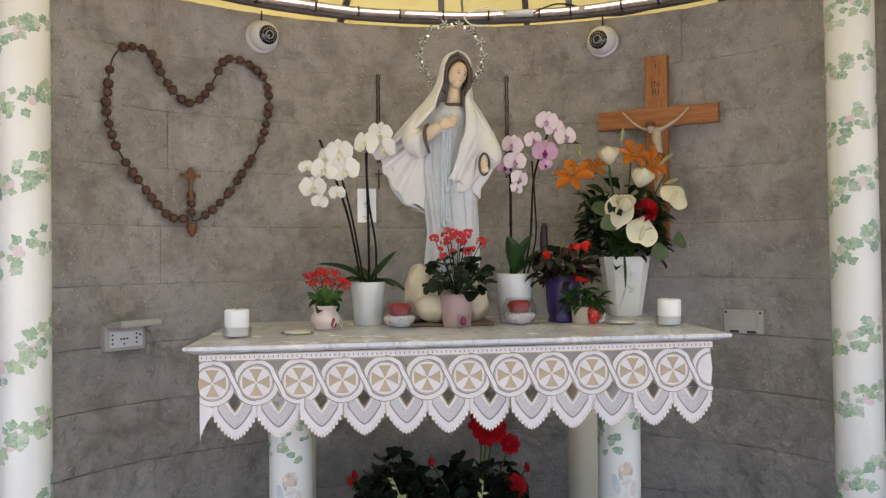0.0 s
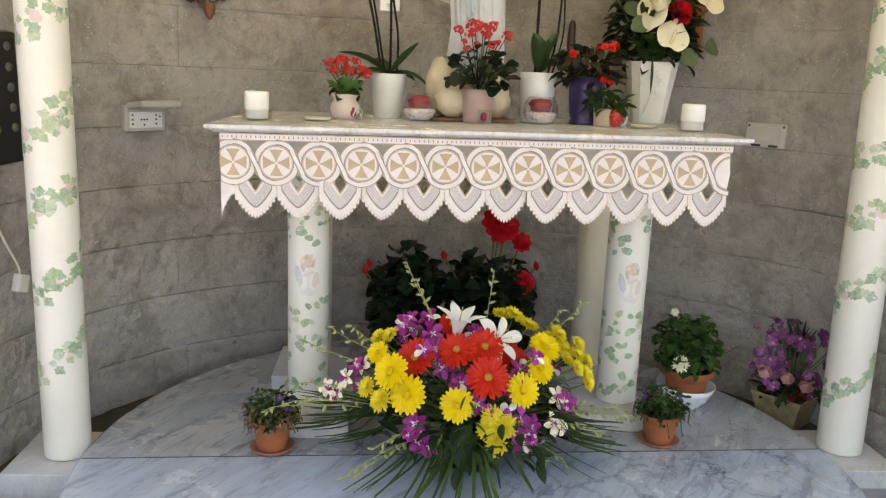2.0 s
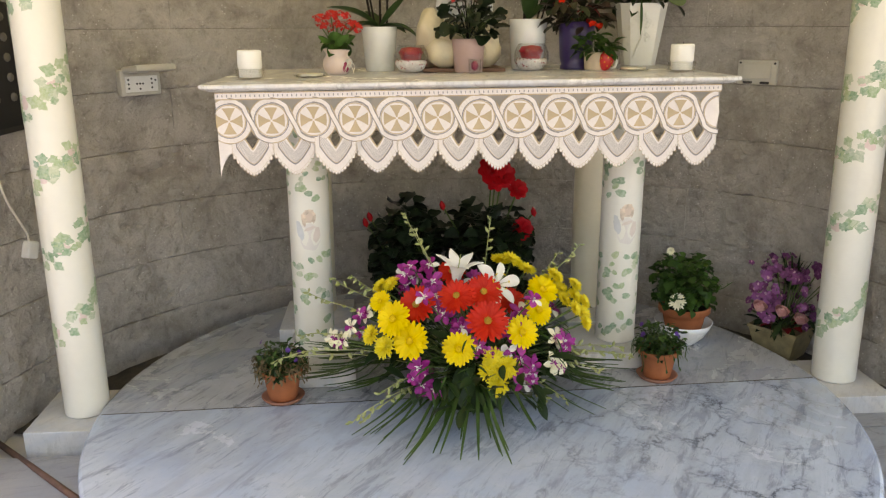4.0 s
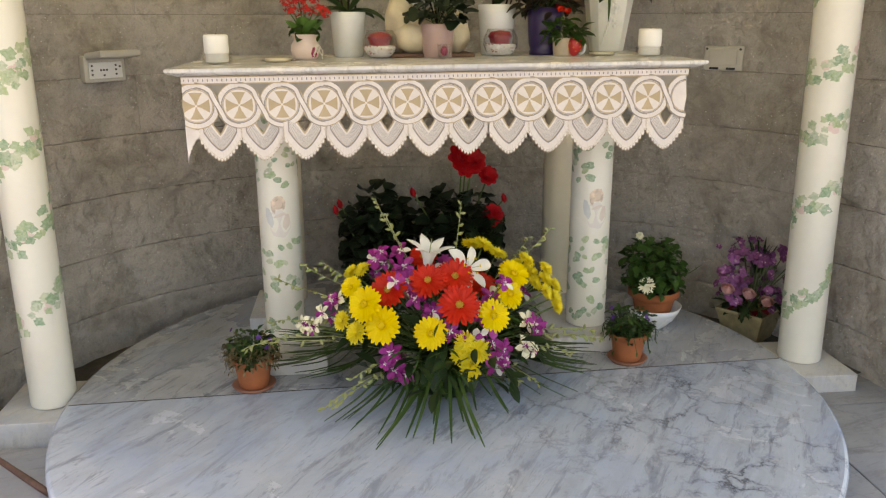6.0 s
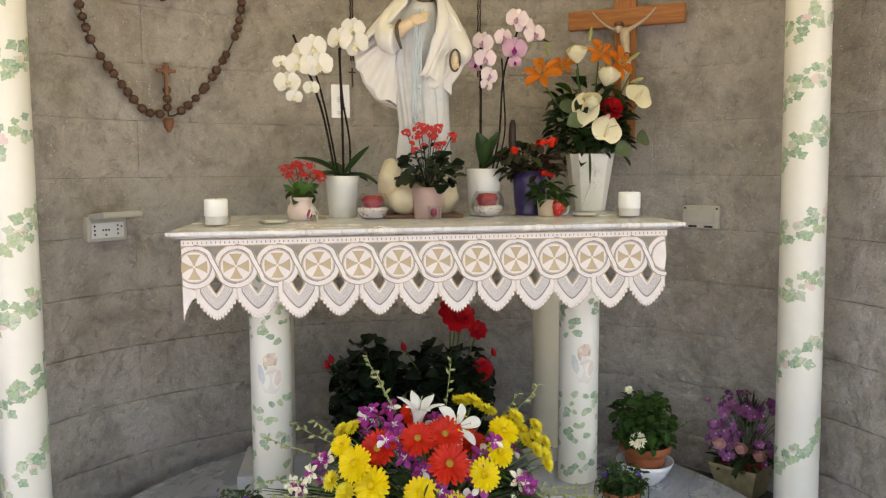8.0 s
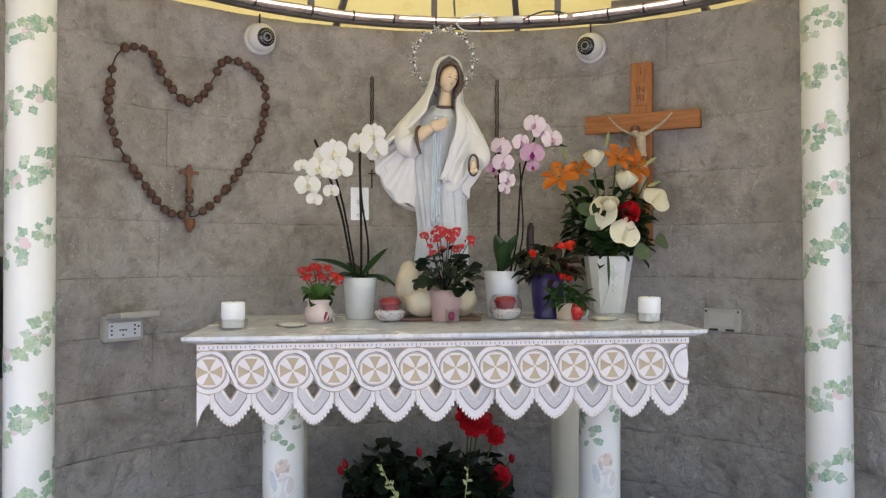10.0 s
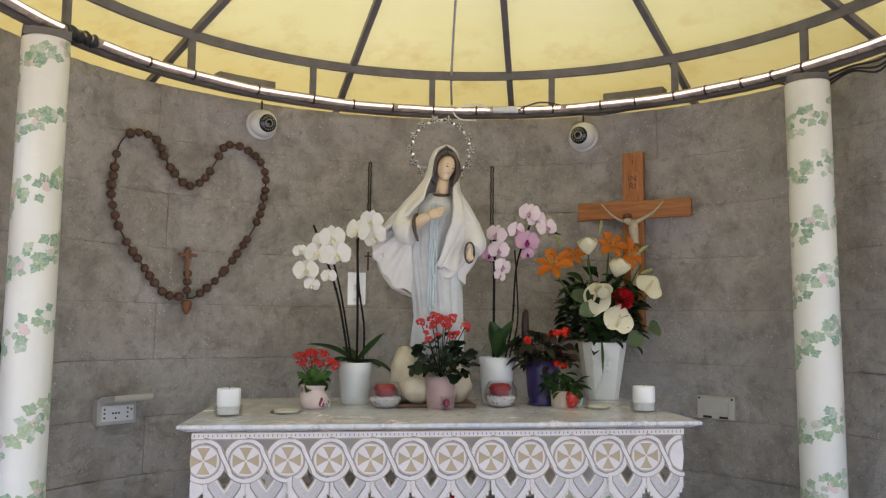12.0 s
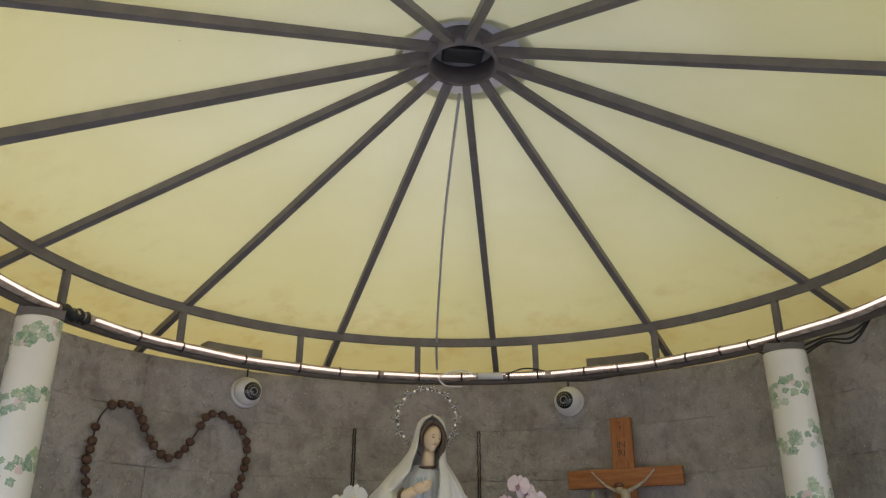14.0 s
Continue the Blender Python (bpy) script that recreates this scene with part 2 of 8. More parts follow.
def make_ivy(name, tint):
    """Watercolour leaves: each one its own green, thin in places so that the ivory shows."""
    n = Nodes(name)
    isle = n.node("ShaderNodeNewGeometry").outputs["Random Per Island"]
    c = n.ramp(isle, [(0.0, (0.085, 0.225, 0.115)), (0.3, (0.140, 0.300, 0.165)), (0.55, (0.230, 0.360, 0.165)), (0.8, (0.33, 0.43, 0.22)), (1.0, (0.120, 0.285, 0.215))])
    b = n.noise(95, 5, 0.65, 0.4)
    c = n.mix(n.ramp(b, [(0.34, tint), (0.70, min(1.0, tint + 0.62))]), c, (0.62, 0.64, 0.53))
    n.set(c, 0.42)
    return n.mat


M = dict(
    block=make_block(),
    mortar=plain("mortar", (0.27, 0.245, 0.22), 0.95, vary=0.3, scale=12, bump=0.4),
    podium=make_marble("podium_marble", (0.450, 0.506, 0.598), (0.070, 0.082, 0.112), 0.62, 1.0, 0.24, 57, 1.25, (0.05, 0.30)),
    podium_b=make_marble("podium_marble_rear", (0.43, 0.445, 0.475), (0.085, 0.092, 0.108), 0.85, 0.5, 0.26, 62, 1.3),
    tabletop=make_marble("tabletop_marble", (0.76, 0.735, 0.71), (0.25, 0.25, 0.24), 0.5, 0.6, 0.24, 75, 2.2, None, 0.35),
    paving=make_marble("paving_marble", (0.31, 0.315, 0.33), (0.12, 0.122, 0.126), 0.65, 0.5, 0.42, 15, 1.3),
    plinth=make_marble("plinth_marble", (0.60, 0.585, 0.56), (0.288, 0.288, 0.288), 0.45, 0.3, 0.4, 60, 2.5),
    plaster=plain("grey_plaster", (0.22, 0.21, 0.20), 0.9, vary=0.2, scale=2.0, bump=0.2),
    ground=plain("ground_stone", (0.48, 0.465, 0.44), 0.9, vary=0.2, scale=1.5, fine=40, bump=0.3),
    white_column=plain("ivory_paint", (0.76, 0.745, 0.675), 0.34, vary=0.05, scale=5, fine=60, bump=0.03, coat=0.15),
    # rear altar legs: slightly darker and yellower than the front ones
    ivory_leg=plain("rear_leg_ivory", (0.70, 0.64, 0.49), 0.34, vary=0.06, scale=5, fine=60, bump=0.03, coat=0.15),
    ivy=make_ivy("ivy_paint", 0.06),
    ivy_pale=make_ivy("pale_ivy_paint", 0.42),
    pink_paint=plain("pink_paint", (0.70, 0.56, 0.54), 0.45, vary=0.1, fine=60),
    pale_paint=plain("pale_paint", (0.688, 0.654, 0.619), 0.45, vary=0.05, fine=50),
    brown_paint=plain("faded_brown_paint", (0.68, 0.56, 0.45), 0.45, vary=0.35, scale=60, fine=50),
    blue_paint=plain("faded_blue_paint", (0.56, 0.58, 0.585), 0.45, vary=0.2, fine=50),
    skin_paint=plain("pink_paint", (0.66, 0.53, 0.44), 0.45, vary=0.15, fine=50),
    blush_paint=plain("blush_paint", (0.66, 0.585, 0.53), 0.45, vary=0.12, fine=50),
    peach_paint=plain("peach_paint", (0.62, 0.53, 0.45), 0.45, vary=0.12, fine=50),
    canvas=make_canvas(),
    cap=plain("grey_cord", (0.46, 0.44, 0.42), 0.8, vary=0.1),
    cap_cloth=leafy("cap_cloth", (0.47, 0.455, 0.46), (0.47, 0.455, 0.46), rough=0.8, through=0.11, vein=12, mottle=0.2),
    steel=plain("grey_painted_steel", (0.150, 0.135, 0.130), 0.45, vary=0.2, scale=20, bump=0.05),
    duct=plain("dull_grey_duct", (0.24, 0.215, 0.18), 0.6, vary=0.2, scale=20),
    steel_warm=plain("weathered_steel", (0.0946, 0.0774, 0.0645), 0.55, vary=0.3, scale=18, bump=0.08),
    pvc=plain("clear_hose", (0.42, 0.335, 0.28), 0.28, 0.15, vary=0.08, scale=30, coat=0.4),
    led=make_glow("led_glow", (1.0, 0.80, 0.66), 0.95),
    black=plain("black_plastic", (0.02, 0.02, 0.022), 0.4, vary=0.2),
    white_plastic=plain("white_plastic", (0.74, 0.74, 0.73), 0.35, vary=0.05, coat=0.2),
    grey_plastic=plain("grey_plastic", (0.249, 0.249, 0.224), 0.45, vary=0.1),
    key_grey=plain("dull_grey_key", (0.13, 0.125, 0.115), 0.5, vary=0.1),
    plate_grey=plain("weathered_grey_plastic", (0.50, 0.485, 0.44), 0.45, vary=0.15),
    socket=plain("aged_grey_plastic", (0.49, 0.475, 0.435), 0.4, vary=0.1),
    lens=plain("dark_lens", (0.012, 0.012, 0.015), 0.12, vary=0.1, coat=0.5),
    wood=make_wood("orange_wood", (0.29, 0.100, 0.026), (0.44, 0.175, 0.052)),
    wood_x=make_wood("orange_wood_across", (0.29, 0.100, 0.026), (0.44, 0.175, 0.052), scale=(5, 60, 60)),
    bead=plain("brown_bead_wood", (0.096, 0.046, 0.031), 0.6, vary=0.35, scale=40, bump=0.25),
    bead_cross=make_wood("red_brown_wood", (0.131, 0.0492, 0.0246), (0.221, 0.0902, 0.041)),
    cord=plain("dark_cord", (0.06, 0.045, 0.035), 0.8, vary=0.3),
    corpus=plain("pale_cast_figure", (0.52, 0.44, 0.33), 0.45, vary=0.25, scale=60),
    lace=plain("white_lace", (0.74, 0.685, 0.66), 0.85, vary=0.08, scale=30, fine=420, bump=0.35),
    lace_tan=plain("tan_embroidery", (0.498, 0.39, 0.257), 0.85, vary=0.15, fine=420, bump=0.4),
    lace_rib=plain("thin_grey_cord", (0.37, 0.35, 0.35), 0.9, vary=0.1, fine=300),
    lace_line=plain("grey_blue_thread", (0.224, 0.224, 0.249), 0.85, vary=0.15, fine=300),
    lace_net=plain("beige_net", (0.328, 0.301, 0.269), 0.9, vary=0.15, fine=500, bump=0.4),
    lace_sheer=plain("ribbed_lace", (0.66, 0.61, 0.585), 0.9, vary=0.12, fine=380, bump=0.5),
    veil=plain("cream_glaze", (0.685, 0.668, 0.640), 0.40, vary=0.06, scale=14, fine=60),
    gown=plain("pale_blue_glaze", (0.555, 0.575, 0.598), 0.42, vary=0.12, scale=22, fine=60),
    sash=plain("light_blue_glaze", (0.50, 0.575, 0.63), 0.42, vary=0.12, scale=22),
    skin=plain("painted_flesh", (0.67, 0.51, 0.335), 0.45, vary=0.05),
    hair=plain("painted_brown", (0.090, 0.056, 0.036), 0.5, vary=0.2),
    lip=plain("painted_lip", (0.52, 0.24, 0.18), 0.45, vary=0.05),
    cloudstone=plain("cream_cloud", (0.605, 0.529, 0.386), 0.5, vary=0.15, scale=16, bump=0.1),
    silver=plain("silver_metal", (0.42, 0.41, 0.40), 0.25, 1.0, vary=0.15),
    crystal=plain("clear_crystal", (0.92, 0.92, 0.92), 0.06, 0.6, vary=0.02),
    pot_white=plain("white_glazed_pot", (0.75, 0.78, 0.82), 0.25, vary=0.05, coat=0.3),
    pot_vase=plain("white_moulded_vase", (0.78, 0.79, 0.77), 0.30, vary=0.06, coat=0.2),
    pot_pink=plain("blush_ceramic", (0.74, 0.59, 0.55), 0.3, vary=0.1, coat=0.3),
    pot_rose=plain("dusty_pink_plastic", (0.481, 0.332, 0.315), 0.4, vary=0.08),
    pot_blue=plain("violet_blue_ceramic", (0.034, 0.018, 0.095), 0.35, vary=0.15, coat=0.12),
    pot_cream=plain("cream_ceramic", (0.598, 0.481, 0.365), 0.35, vary=0.08),
    strawberry=plain("red_strawberry_glaze", (0.62, 0.03, 0.03), 0.28, vary=0.2, coat=0.4),
    terracotta=plain("terracotta", (0.382, 0.12, 0.0456), 0.8, vary=0.2, scale=14, bump=0.15),
    saucer=plain("terracotta_dusty", (0.36, 0.16, 0.10), 0.8, vary=0.25, scale=14),
    brass_pot=plain("mottled_gilt_planter", (0.30, 0.25, 0.14), 0.5, vary=0.35, scale=30),
    grime=plain("joint_grime", (0.045, 0.036, 0.030), 0.95, vary=0.3),
    # dirt colour deepened with the shade of the gap at the wall foot
    dirt=plain("shaded_dirt", (0.070, 0.060, 0.050), 0.95, vary=0.6, scale=14, fine=160, bump=0.7),
    soil=plain("potting_soil", (0.0291, 0.0216, 0.0166), 0.95, vary=0.4, scale=30, bump=0.6),
    wax=plain("white_wax", (0.84, 0.84, 0.84), 0.45, vary=0.03),
    glass=make_glass("clear_glass", (0.97, 0.97, 0.97)),
    gel=plain("red_candle_wax", (0.34, 0.008, 0.020), 0.35, vary=0.3, scale=60),
    salt=plain("white_salt", (0.75, 0.71, 0.71), 0.7, vary=0.2, scale=120, bump=0.3),
    gold_foil=plain("pale_gold_tin", (0.76, 0.73, 0.62), 0.3, 0.5, vary=0.1),
    paper=plain("white_paper", (0.84, 0.84, 0.83), 0.8, vary=0.03),
    ink=plain("grey_ink", (0.30, 0.29, 0.29), 0.8, vary=0.1),
    red_ball=plain("red_wood_ball", (0.33, 0.03, 0.09), 0.45, vary=0.2),
    raffia=plain("white_raffia", (0.72, 0.68, 0.62), 0.8, vary=0.1),
    board=make_wood("dark_board", (0.11, 0.05, 0.03), (0.18, 0.08, 0.045), scale=(5, 60, 60)),
    pipe=plain("red_brown_pipe", (0.13, 0.068, 0.050), 0.75, vary=0.6, scale=12, bump=0.2),
    stem_dark=plain("orchid_stake", (0.014, 0.010, 0.008), 0.6, vary=0.3, **{"Specular IOR Level": 0.2}),
    stem=leafy("green_stem", (0.083, 0.141, 0.0415), (0.116, 0.166, 0.0581), through=0.0),
    dry=leafy("dry_stalk", (0.207, 0.149, 0.0747), (0.141, 0.0996, 0.0498), through=0.05),
    leaf=leafy("mid_green_leaf", (0.0272, 0.0723, 0.0153), (0.0493, 0.106, 0.0238)),
    leaf_bright=leafy("fresh_green_leaf", (0.0638, 0.157, 0.0298), (0.0978, 0.204, 0.051)),
    leaf_herb=leafy("herb_green_leaf", (0.040, 0.105, 0.020), (0.070, 0.150, 0.034)),
    leaf_dark=leafy("deep_green_leaf", (0.012, 0.030, 0.010), (0.024, 0.052, 0.016), rough=0.35, through=0.1),
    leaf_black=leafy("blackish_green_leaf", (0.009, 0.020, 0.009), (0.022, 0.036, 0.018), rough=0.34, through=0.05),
    leaf_wine=leafy("wine_dark_leaf", (0.035, 0.020, 0.018), (0.030, 0.042, 0.020), rough=0.35, through=0.1),
    orchid_leaf=leafy("orchid_leaf", (0.0298, 0.0663, 0.0238), (0.0382, 0.0765, 0.0255), rough=0.3, through=0.1),
    palm=leafy("palm_leaf", (0.040, 0.088, 0.020), (0.075, 0.135, 0.034), rough=0.4, through=0.2),
    olive=leafy("eucalyptus_leaf", (0.111, 0.162, 0.0765), (0.145, 0.196, 0.102)),
    bud=leafy("lime_bud", (0.357, 0.408, 0.153), (0.468, 0.493, 0.255)),
    p_white=leafy("white_petal", (0.85, 0.835, 0.78), (0.87, 0.86, 0.82), through=0.2, vein=30, mottle=0.1),
    p_cream=leafy("cream_petal", (0.88, 0.83, 0.60), (0.89, 0.85, 0.68), through=0.12, vein=30, mottle=0.1),
    p_blush=leafy("blush_petal", (0.82, 0.67, 0.72), (0.84, 0.74, 0.77), through=0.2, vein=30, mottle=0.15),
    p_pink=leafy("rose_pink_petal", (0.651, 0.387, 0.528), (0.678, 0.44, 0.572), through=0.2, vein=30),
    p_salmon=leafy("salmon_petal", (0.58, 0.25, 0.25), (0.78, 0.50, 0.48), through=0.1, vein=60),
    p_orange=leafy("orange_petal", (0.669, 0.176, 0.0132), (0.704, 0.229, 0.0264), through=0.25, vein=30),
    p_red=leafy("scarlet_petal", (0.634, 0.0194, 0.00704), (0.704, 0.0352, 0.0106), through=0.2, vein=40),
    p_coral=leafy("coral_petal", (0.64, 0.035, 0.035), (0.72, 0.095, 0.085), through=0.2, vein=40),
    p_crimson=leafy("crimson_petal", (0.51, 0.00704, 0.0141), (0.598, 0.0141, 0.0246), through=0.2, vein=40),
    p_scarlet=leafy("scarlet_floret", (0.50, 0.012, 0.014), (0.58, 0.040, 0.030), through=0.15, vein=40),
    p_darkred=leafy("dark_red_petal", (0.211, 0.00704, 0.0123), (0.264, 0.0106, 0.0176), through=0.1, vein=40),
    p_yellow=leafy("yellow_petal", (0.88, 0.64, 0.004), (0.92, 0.72, 0.010), through=0.25, vein=40),
    p_lemon=leafy("lemon_petal", (0.86, 0.70, 0.03), (0.90, 0.78, 0.08), through=0.25, vein=40),
    p_purple=leafy("purple_petal", (0.32, 0.016, 0.205), (0.50, 0.075, 0.37), through=0.2, vein=40),
    p_violet=leafy("violet_petal", (0.10, 0.035, 0.24), (0.16, 0.07, 0.34), through=0.2, vein=40),
    p_plum=leafy("plum_silk_petal", (0.14, 0.035, 0.12), (0.25, 0.08, 0.22), through=0.1, vein=40),
    p_mauve=leafy("mauve_silk_petal", (0.22, 0.055, 0.20), (0.36, 0.135, 0.34), through=0.1, vein=40),
    spadix=plain("cream_spadix", (0.80, 0.72, 0.46), 0.6, vary=0.15, fine=400, bump=0.3),
    heart_y=plain("gerbera_eye", (0.62, 0.38, 0.05), 0.8, vary=0.3, fine=300, bump=0.6),
    heart_o=plain("gerbera_eye_ochre", (0.86, 0.60, 0.01), 0.8, vary=0.3, fine=300, bump=0.6),
)


# ---- mesh helpers ----
class Shape:
    """Collects vertices and faces of one mesh, with a material slot for each face."""

    def __init__(self):
        self.v, self.f, self.m = [], [], []

    def add(self, verts, faces, place=None, slot=0):
        base = len(self.v)
        self.v += [tuple(place @ Vector(p)) for p in verts] if place is not None else [tuple(p) for p in verts]
        self.f += [tuple(base + i for i in face) for face in faces]
        self.m += [slot] * len(faces)
        return self

    def mesh(self, name, *mats, smooth=True):
        me = bpy.data.meshes.new(name)
        me.from_pydata(self.v, [], self.f)
        for m in mats:
            me.materials.append(M[m])
        me.polygons.foreach_set("material_index", self.m)
        me.polygons.foreach_set("use_smooth", [smooth] * len(self.f))
        me.update()
        return me


def thing(name, label, category, place=None, group="", kind=""):
    ob = new(name)
    ob.empty_display_size = 0.05
    ob.matrix_basis = place if place is not None else Matrix()
    return tagged(ob, label, category, group, kind)


def put(name, mesh, parent, place=None, label=""):
    """One mesh object under a thing or a part."""
    ob = new(name, mesh)
    ob.parent = parent
    if place is not None:
        ob.matrix_basis = place
    return tagged(ob, label)


def at(x, y, z):
    return Matrix.Translation((x, y, z))


def facing(place, ahead, spin=0.0, scale=1.0):
    """A pose at a place whose local z points along ahead."""
    q = Vector(ahead).to_track_quat("Z", "Y").to_matrix().to_4x4()
    return at(*place) @ q @ pose(0, 0, 0, 0, 0, spin) @ Matrix.Scale(scale, 4)


def lathe(profile, sides=28, closed=False, wob=None):
    """Turned round z from (radius, height) pairs."""
    v, f = [], []
    for r, z in profile:
        for k in range(sides):
            a = 2 * math.pi * k / sides
            rr = r * (wob(a, z) if wob else 1)
            v.append((rr * math.cos(a), rr * math.sin(a), z))
    for i in range(len(profile) - 1):
        for k in range(sides):
            j = (k + 1) % sides
            f.append((i * sides + k, i * sides + j, (i + 1) * sides + j, (i + 1) * sides + k))
    if closed:
        f.append(tuple(range(sides))[::-1])
        f.append(tuple((len(profile) - 1) * sides + k for k in range(sides)))
    return v, f


def box(x0, x1, y0, y1, z0, z1, bevel=0.003):
    """A box with chamfered edges."""
    bm = bmesh.new()
    bmesh.ops.create_cube(bm, size=1.0)
    for p in bm.verts:
        p.co = Vector(((x0 + x1) / 2 + p.co.x * (x1 - x0), (y0 + y1) / 2 + p.co.y * (y1 - y0), (z0 + z1) / 2 + p.co.z * (z1 - z0)))
    if bevel:
        bmesh.ops.bevel(bm, geom=list(bm.edges), offset=bevel, segments=2, affect="EDGES", profile=0.6)
    bm.verts.index_update()
    out = [tuple(p.co) for p in bm.verts], [tuple(p.index for p in face.verts) for face in bm.faces]
    bm.free()
    return out


def ball(rx, ry, rz, u=14, w=9, rough=0.0, seed=0.0):
    v, f = [], []
    for i in range(w + 1):
        t = math.pi * i / w
        for k in range(u):
            a = 2 * math.pi * k / u
            p = Vector((math.sin(t) * math.cos(a), math.sin(t) * math.sin(a), math.cos(t)))
            s = 1 + rough * noise.noise(p * 1.7 + Vector((seed, seed * 2.1, 0)))
            v.append((rx * p.x * s, ry * p.y * s, rz * p.z * s))
    for i in range(w):
        for k in range(u):
            j = (k + 1) % u
            f.append((i * u + k, (i + 1) * u + k, (i + 1) * u + j, i * u + j))
    return v, f


def curve_points(keys, n):
    """A smooth run of n points through the keys."""
    keys = [Vector(k) for k in keys]
    if len(keys) == 2:
        return [keys[0].lerp(keys[1], i / (n - 1)) for i in range(n)]
    out = []
    for i in range(n):
        s = i / (n - 1) * (len(keys) - 1)
        k = min(int(s), len(keys) - 2)
        t = s - k
        p0, p1, p2, p3 = keys[max(k - 1, 0)], keys[k], keys[k + 1], keys[min(k + 2, len(keys) - 1)]
        out.append(0.5 * (2 * p1 + (p2 - p0) * t + (2 * p0 - 5 * p1 + 4 * p2 - p3) * t * t + (3 * p1 - p0 - 3 * p2 + p3) * t**3))
    return out


def tube(points, radius, sides=8, ends=True):
    """A round bar along points; radius is one number or one a point."""
    pts = [Vector(p) for p in points]
    rad = radius if isinstance(radius, (list, tuple)) else [radius] * len(pts)
    v, f = [], []
    up = Vector((0.013, 0.021, 1))
    for i, p in enumerate(pts):
        d = (pts[min(i + 1, len(pts) - 1)] - pts[max(i - 1, 0)]).normalized()
        if abs(d.dot(up.normalized())) > 0.98:
            up = Vector((1, 0.02, 0.013))
        a = d.cross(up).normalized()
        b = d.cross(a)
        up = -b if i else up
        for k in range(sides):
            t = 2 * math.pi * k / sides
            v.append(tuple(p + rad[i] * (math.cos(t) * a + math.sin(t) * b)))
    for i in range(len(pts) - 1):
        for k in range(sides):
            j = (k + 1) % sides
            f.append((i * sides + k, i * sides + j, (i + 1) * sides + j, (i + 1) * sides + k))
    if ends:
        f.append(tuple(range(sides))[::-1])
        f.append(tuple((len(pts) - 1) * sides + k for k in range(sides)))
    return v, f


def sweep(section, points, out):
    """A bar of a flat section (u outward, w up) along a level run of points; out(point) is the outward way."""
    v, f = [], []
    n = len(section)
    for p in points:
        o = out(p)
        for u, w in section:
            v.append((p[0] + o[0] * u, p[1] + o[1] * u, p[2] + w))
    for i in range(len(points) - 1):
        for k in range(n):
            j = (k + 1) % n
            f.append((i * n + k, i * n + j, (i + 1) * n + j, (i + 1) * n + k))
    f.append(tuple(range(n))[::-1])
    f.append(tuple((len(points) - 1) * n + k for k in range(n)))
    return v, f


def petal(length, width, cup=0.0, curl=0.0, widest=0.55, tip=0.0, nu=6, nw=4, ruffle=0.0, seed=0.0, lift=0.0):
    """A petal or leaf from the origin along x: cup lifts its sides, curl bends its end up (or down), lift leans it up."""
    v, f = [], []
    for i in range(nu + 1):
        t = i / nu
        s = t ** (math.log(0.5) / math.log(widest)) if 0 < t < 1 else t
        w = math.sin(math.pi * s) ** 0.75 if 0 < t < 1 else 0.0
        w = max(w, 0.10 if i == 0 else tip)
        bend = curl * t * t
        for k in range(nw + 1):
            q = 2 * k / nw - 1
            z = cup * width * q * q * w + length * bend + lift * length * t
            z += ruffle * width * math.sin(7 * t + 5 * q + seed) * abs(q) * t
            v.append((length * t * (1 - 0.25 * abs(bend)), 0.5 * width * w * q, z))
    for i in range(nu):
        for k in range(nw):
            a = i * (nw + 1) + k
            f.append((a, a + 1, a + nw + 2, a + nw + 1))
    return v, f


# ---- ground, paving, podium ----
FLOOR = -0.085
PODIUM = (0.002, 0.004, 1.057)
ROUND = (0.015, -0.414, 1.24)
WALL = (0.0, -0.465, 1.54)


def wall_in(deg):
    """How far the wall stands inside its circle: it straightens and comes in towards both ends."""
    return 0.12 * max(0.0, (abs(deg - 90) - 38) / 37) ** 1.5


def wall_pose(deg, z=0.0):
    """A pose on the wall's face: local x along it, local y into it."""
    r = WALL[2] - wall_in(deg)
    slope = (wall_in(deg - 0.5) - wall_in(deg + 0.5)) / radians(1.0)
    return at(WALL[0] + r * math.cos(radians(deg)), WALL[1] + r * math.sin(radians(deg)), z) @ pose(0, 0, 0, 0, 0, deg - 90 - math.degrees(math.atan2(slope, r)))


g = Shape()
g.add([(-60, -60, FLOOR - 0.03), (60, -60, FLOOR - 0.03), (60, 60, FLOOR - 0.03), (-60, 60, FLOOR - 0.03)], [(0, 1, 2, 3)])
tagged(new("ground", g.mesh("ground", "ground", smooth=False)), "grey stone ground round the shrine", "ground", kind="structure")

JOINT_TURN = radians(2.5)
podium = thing("podium", "round raised podium of grey-veined white marble in two slabs", "podium", kind="structure")


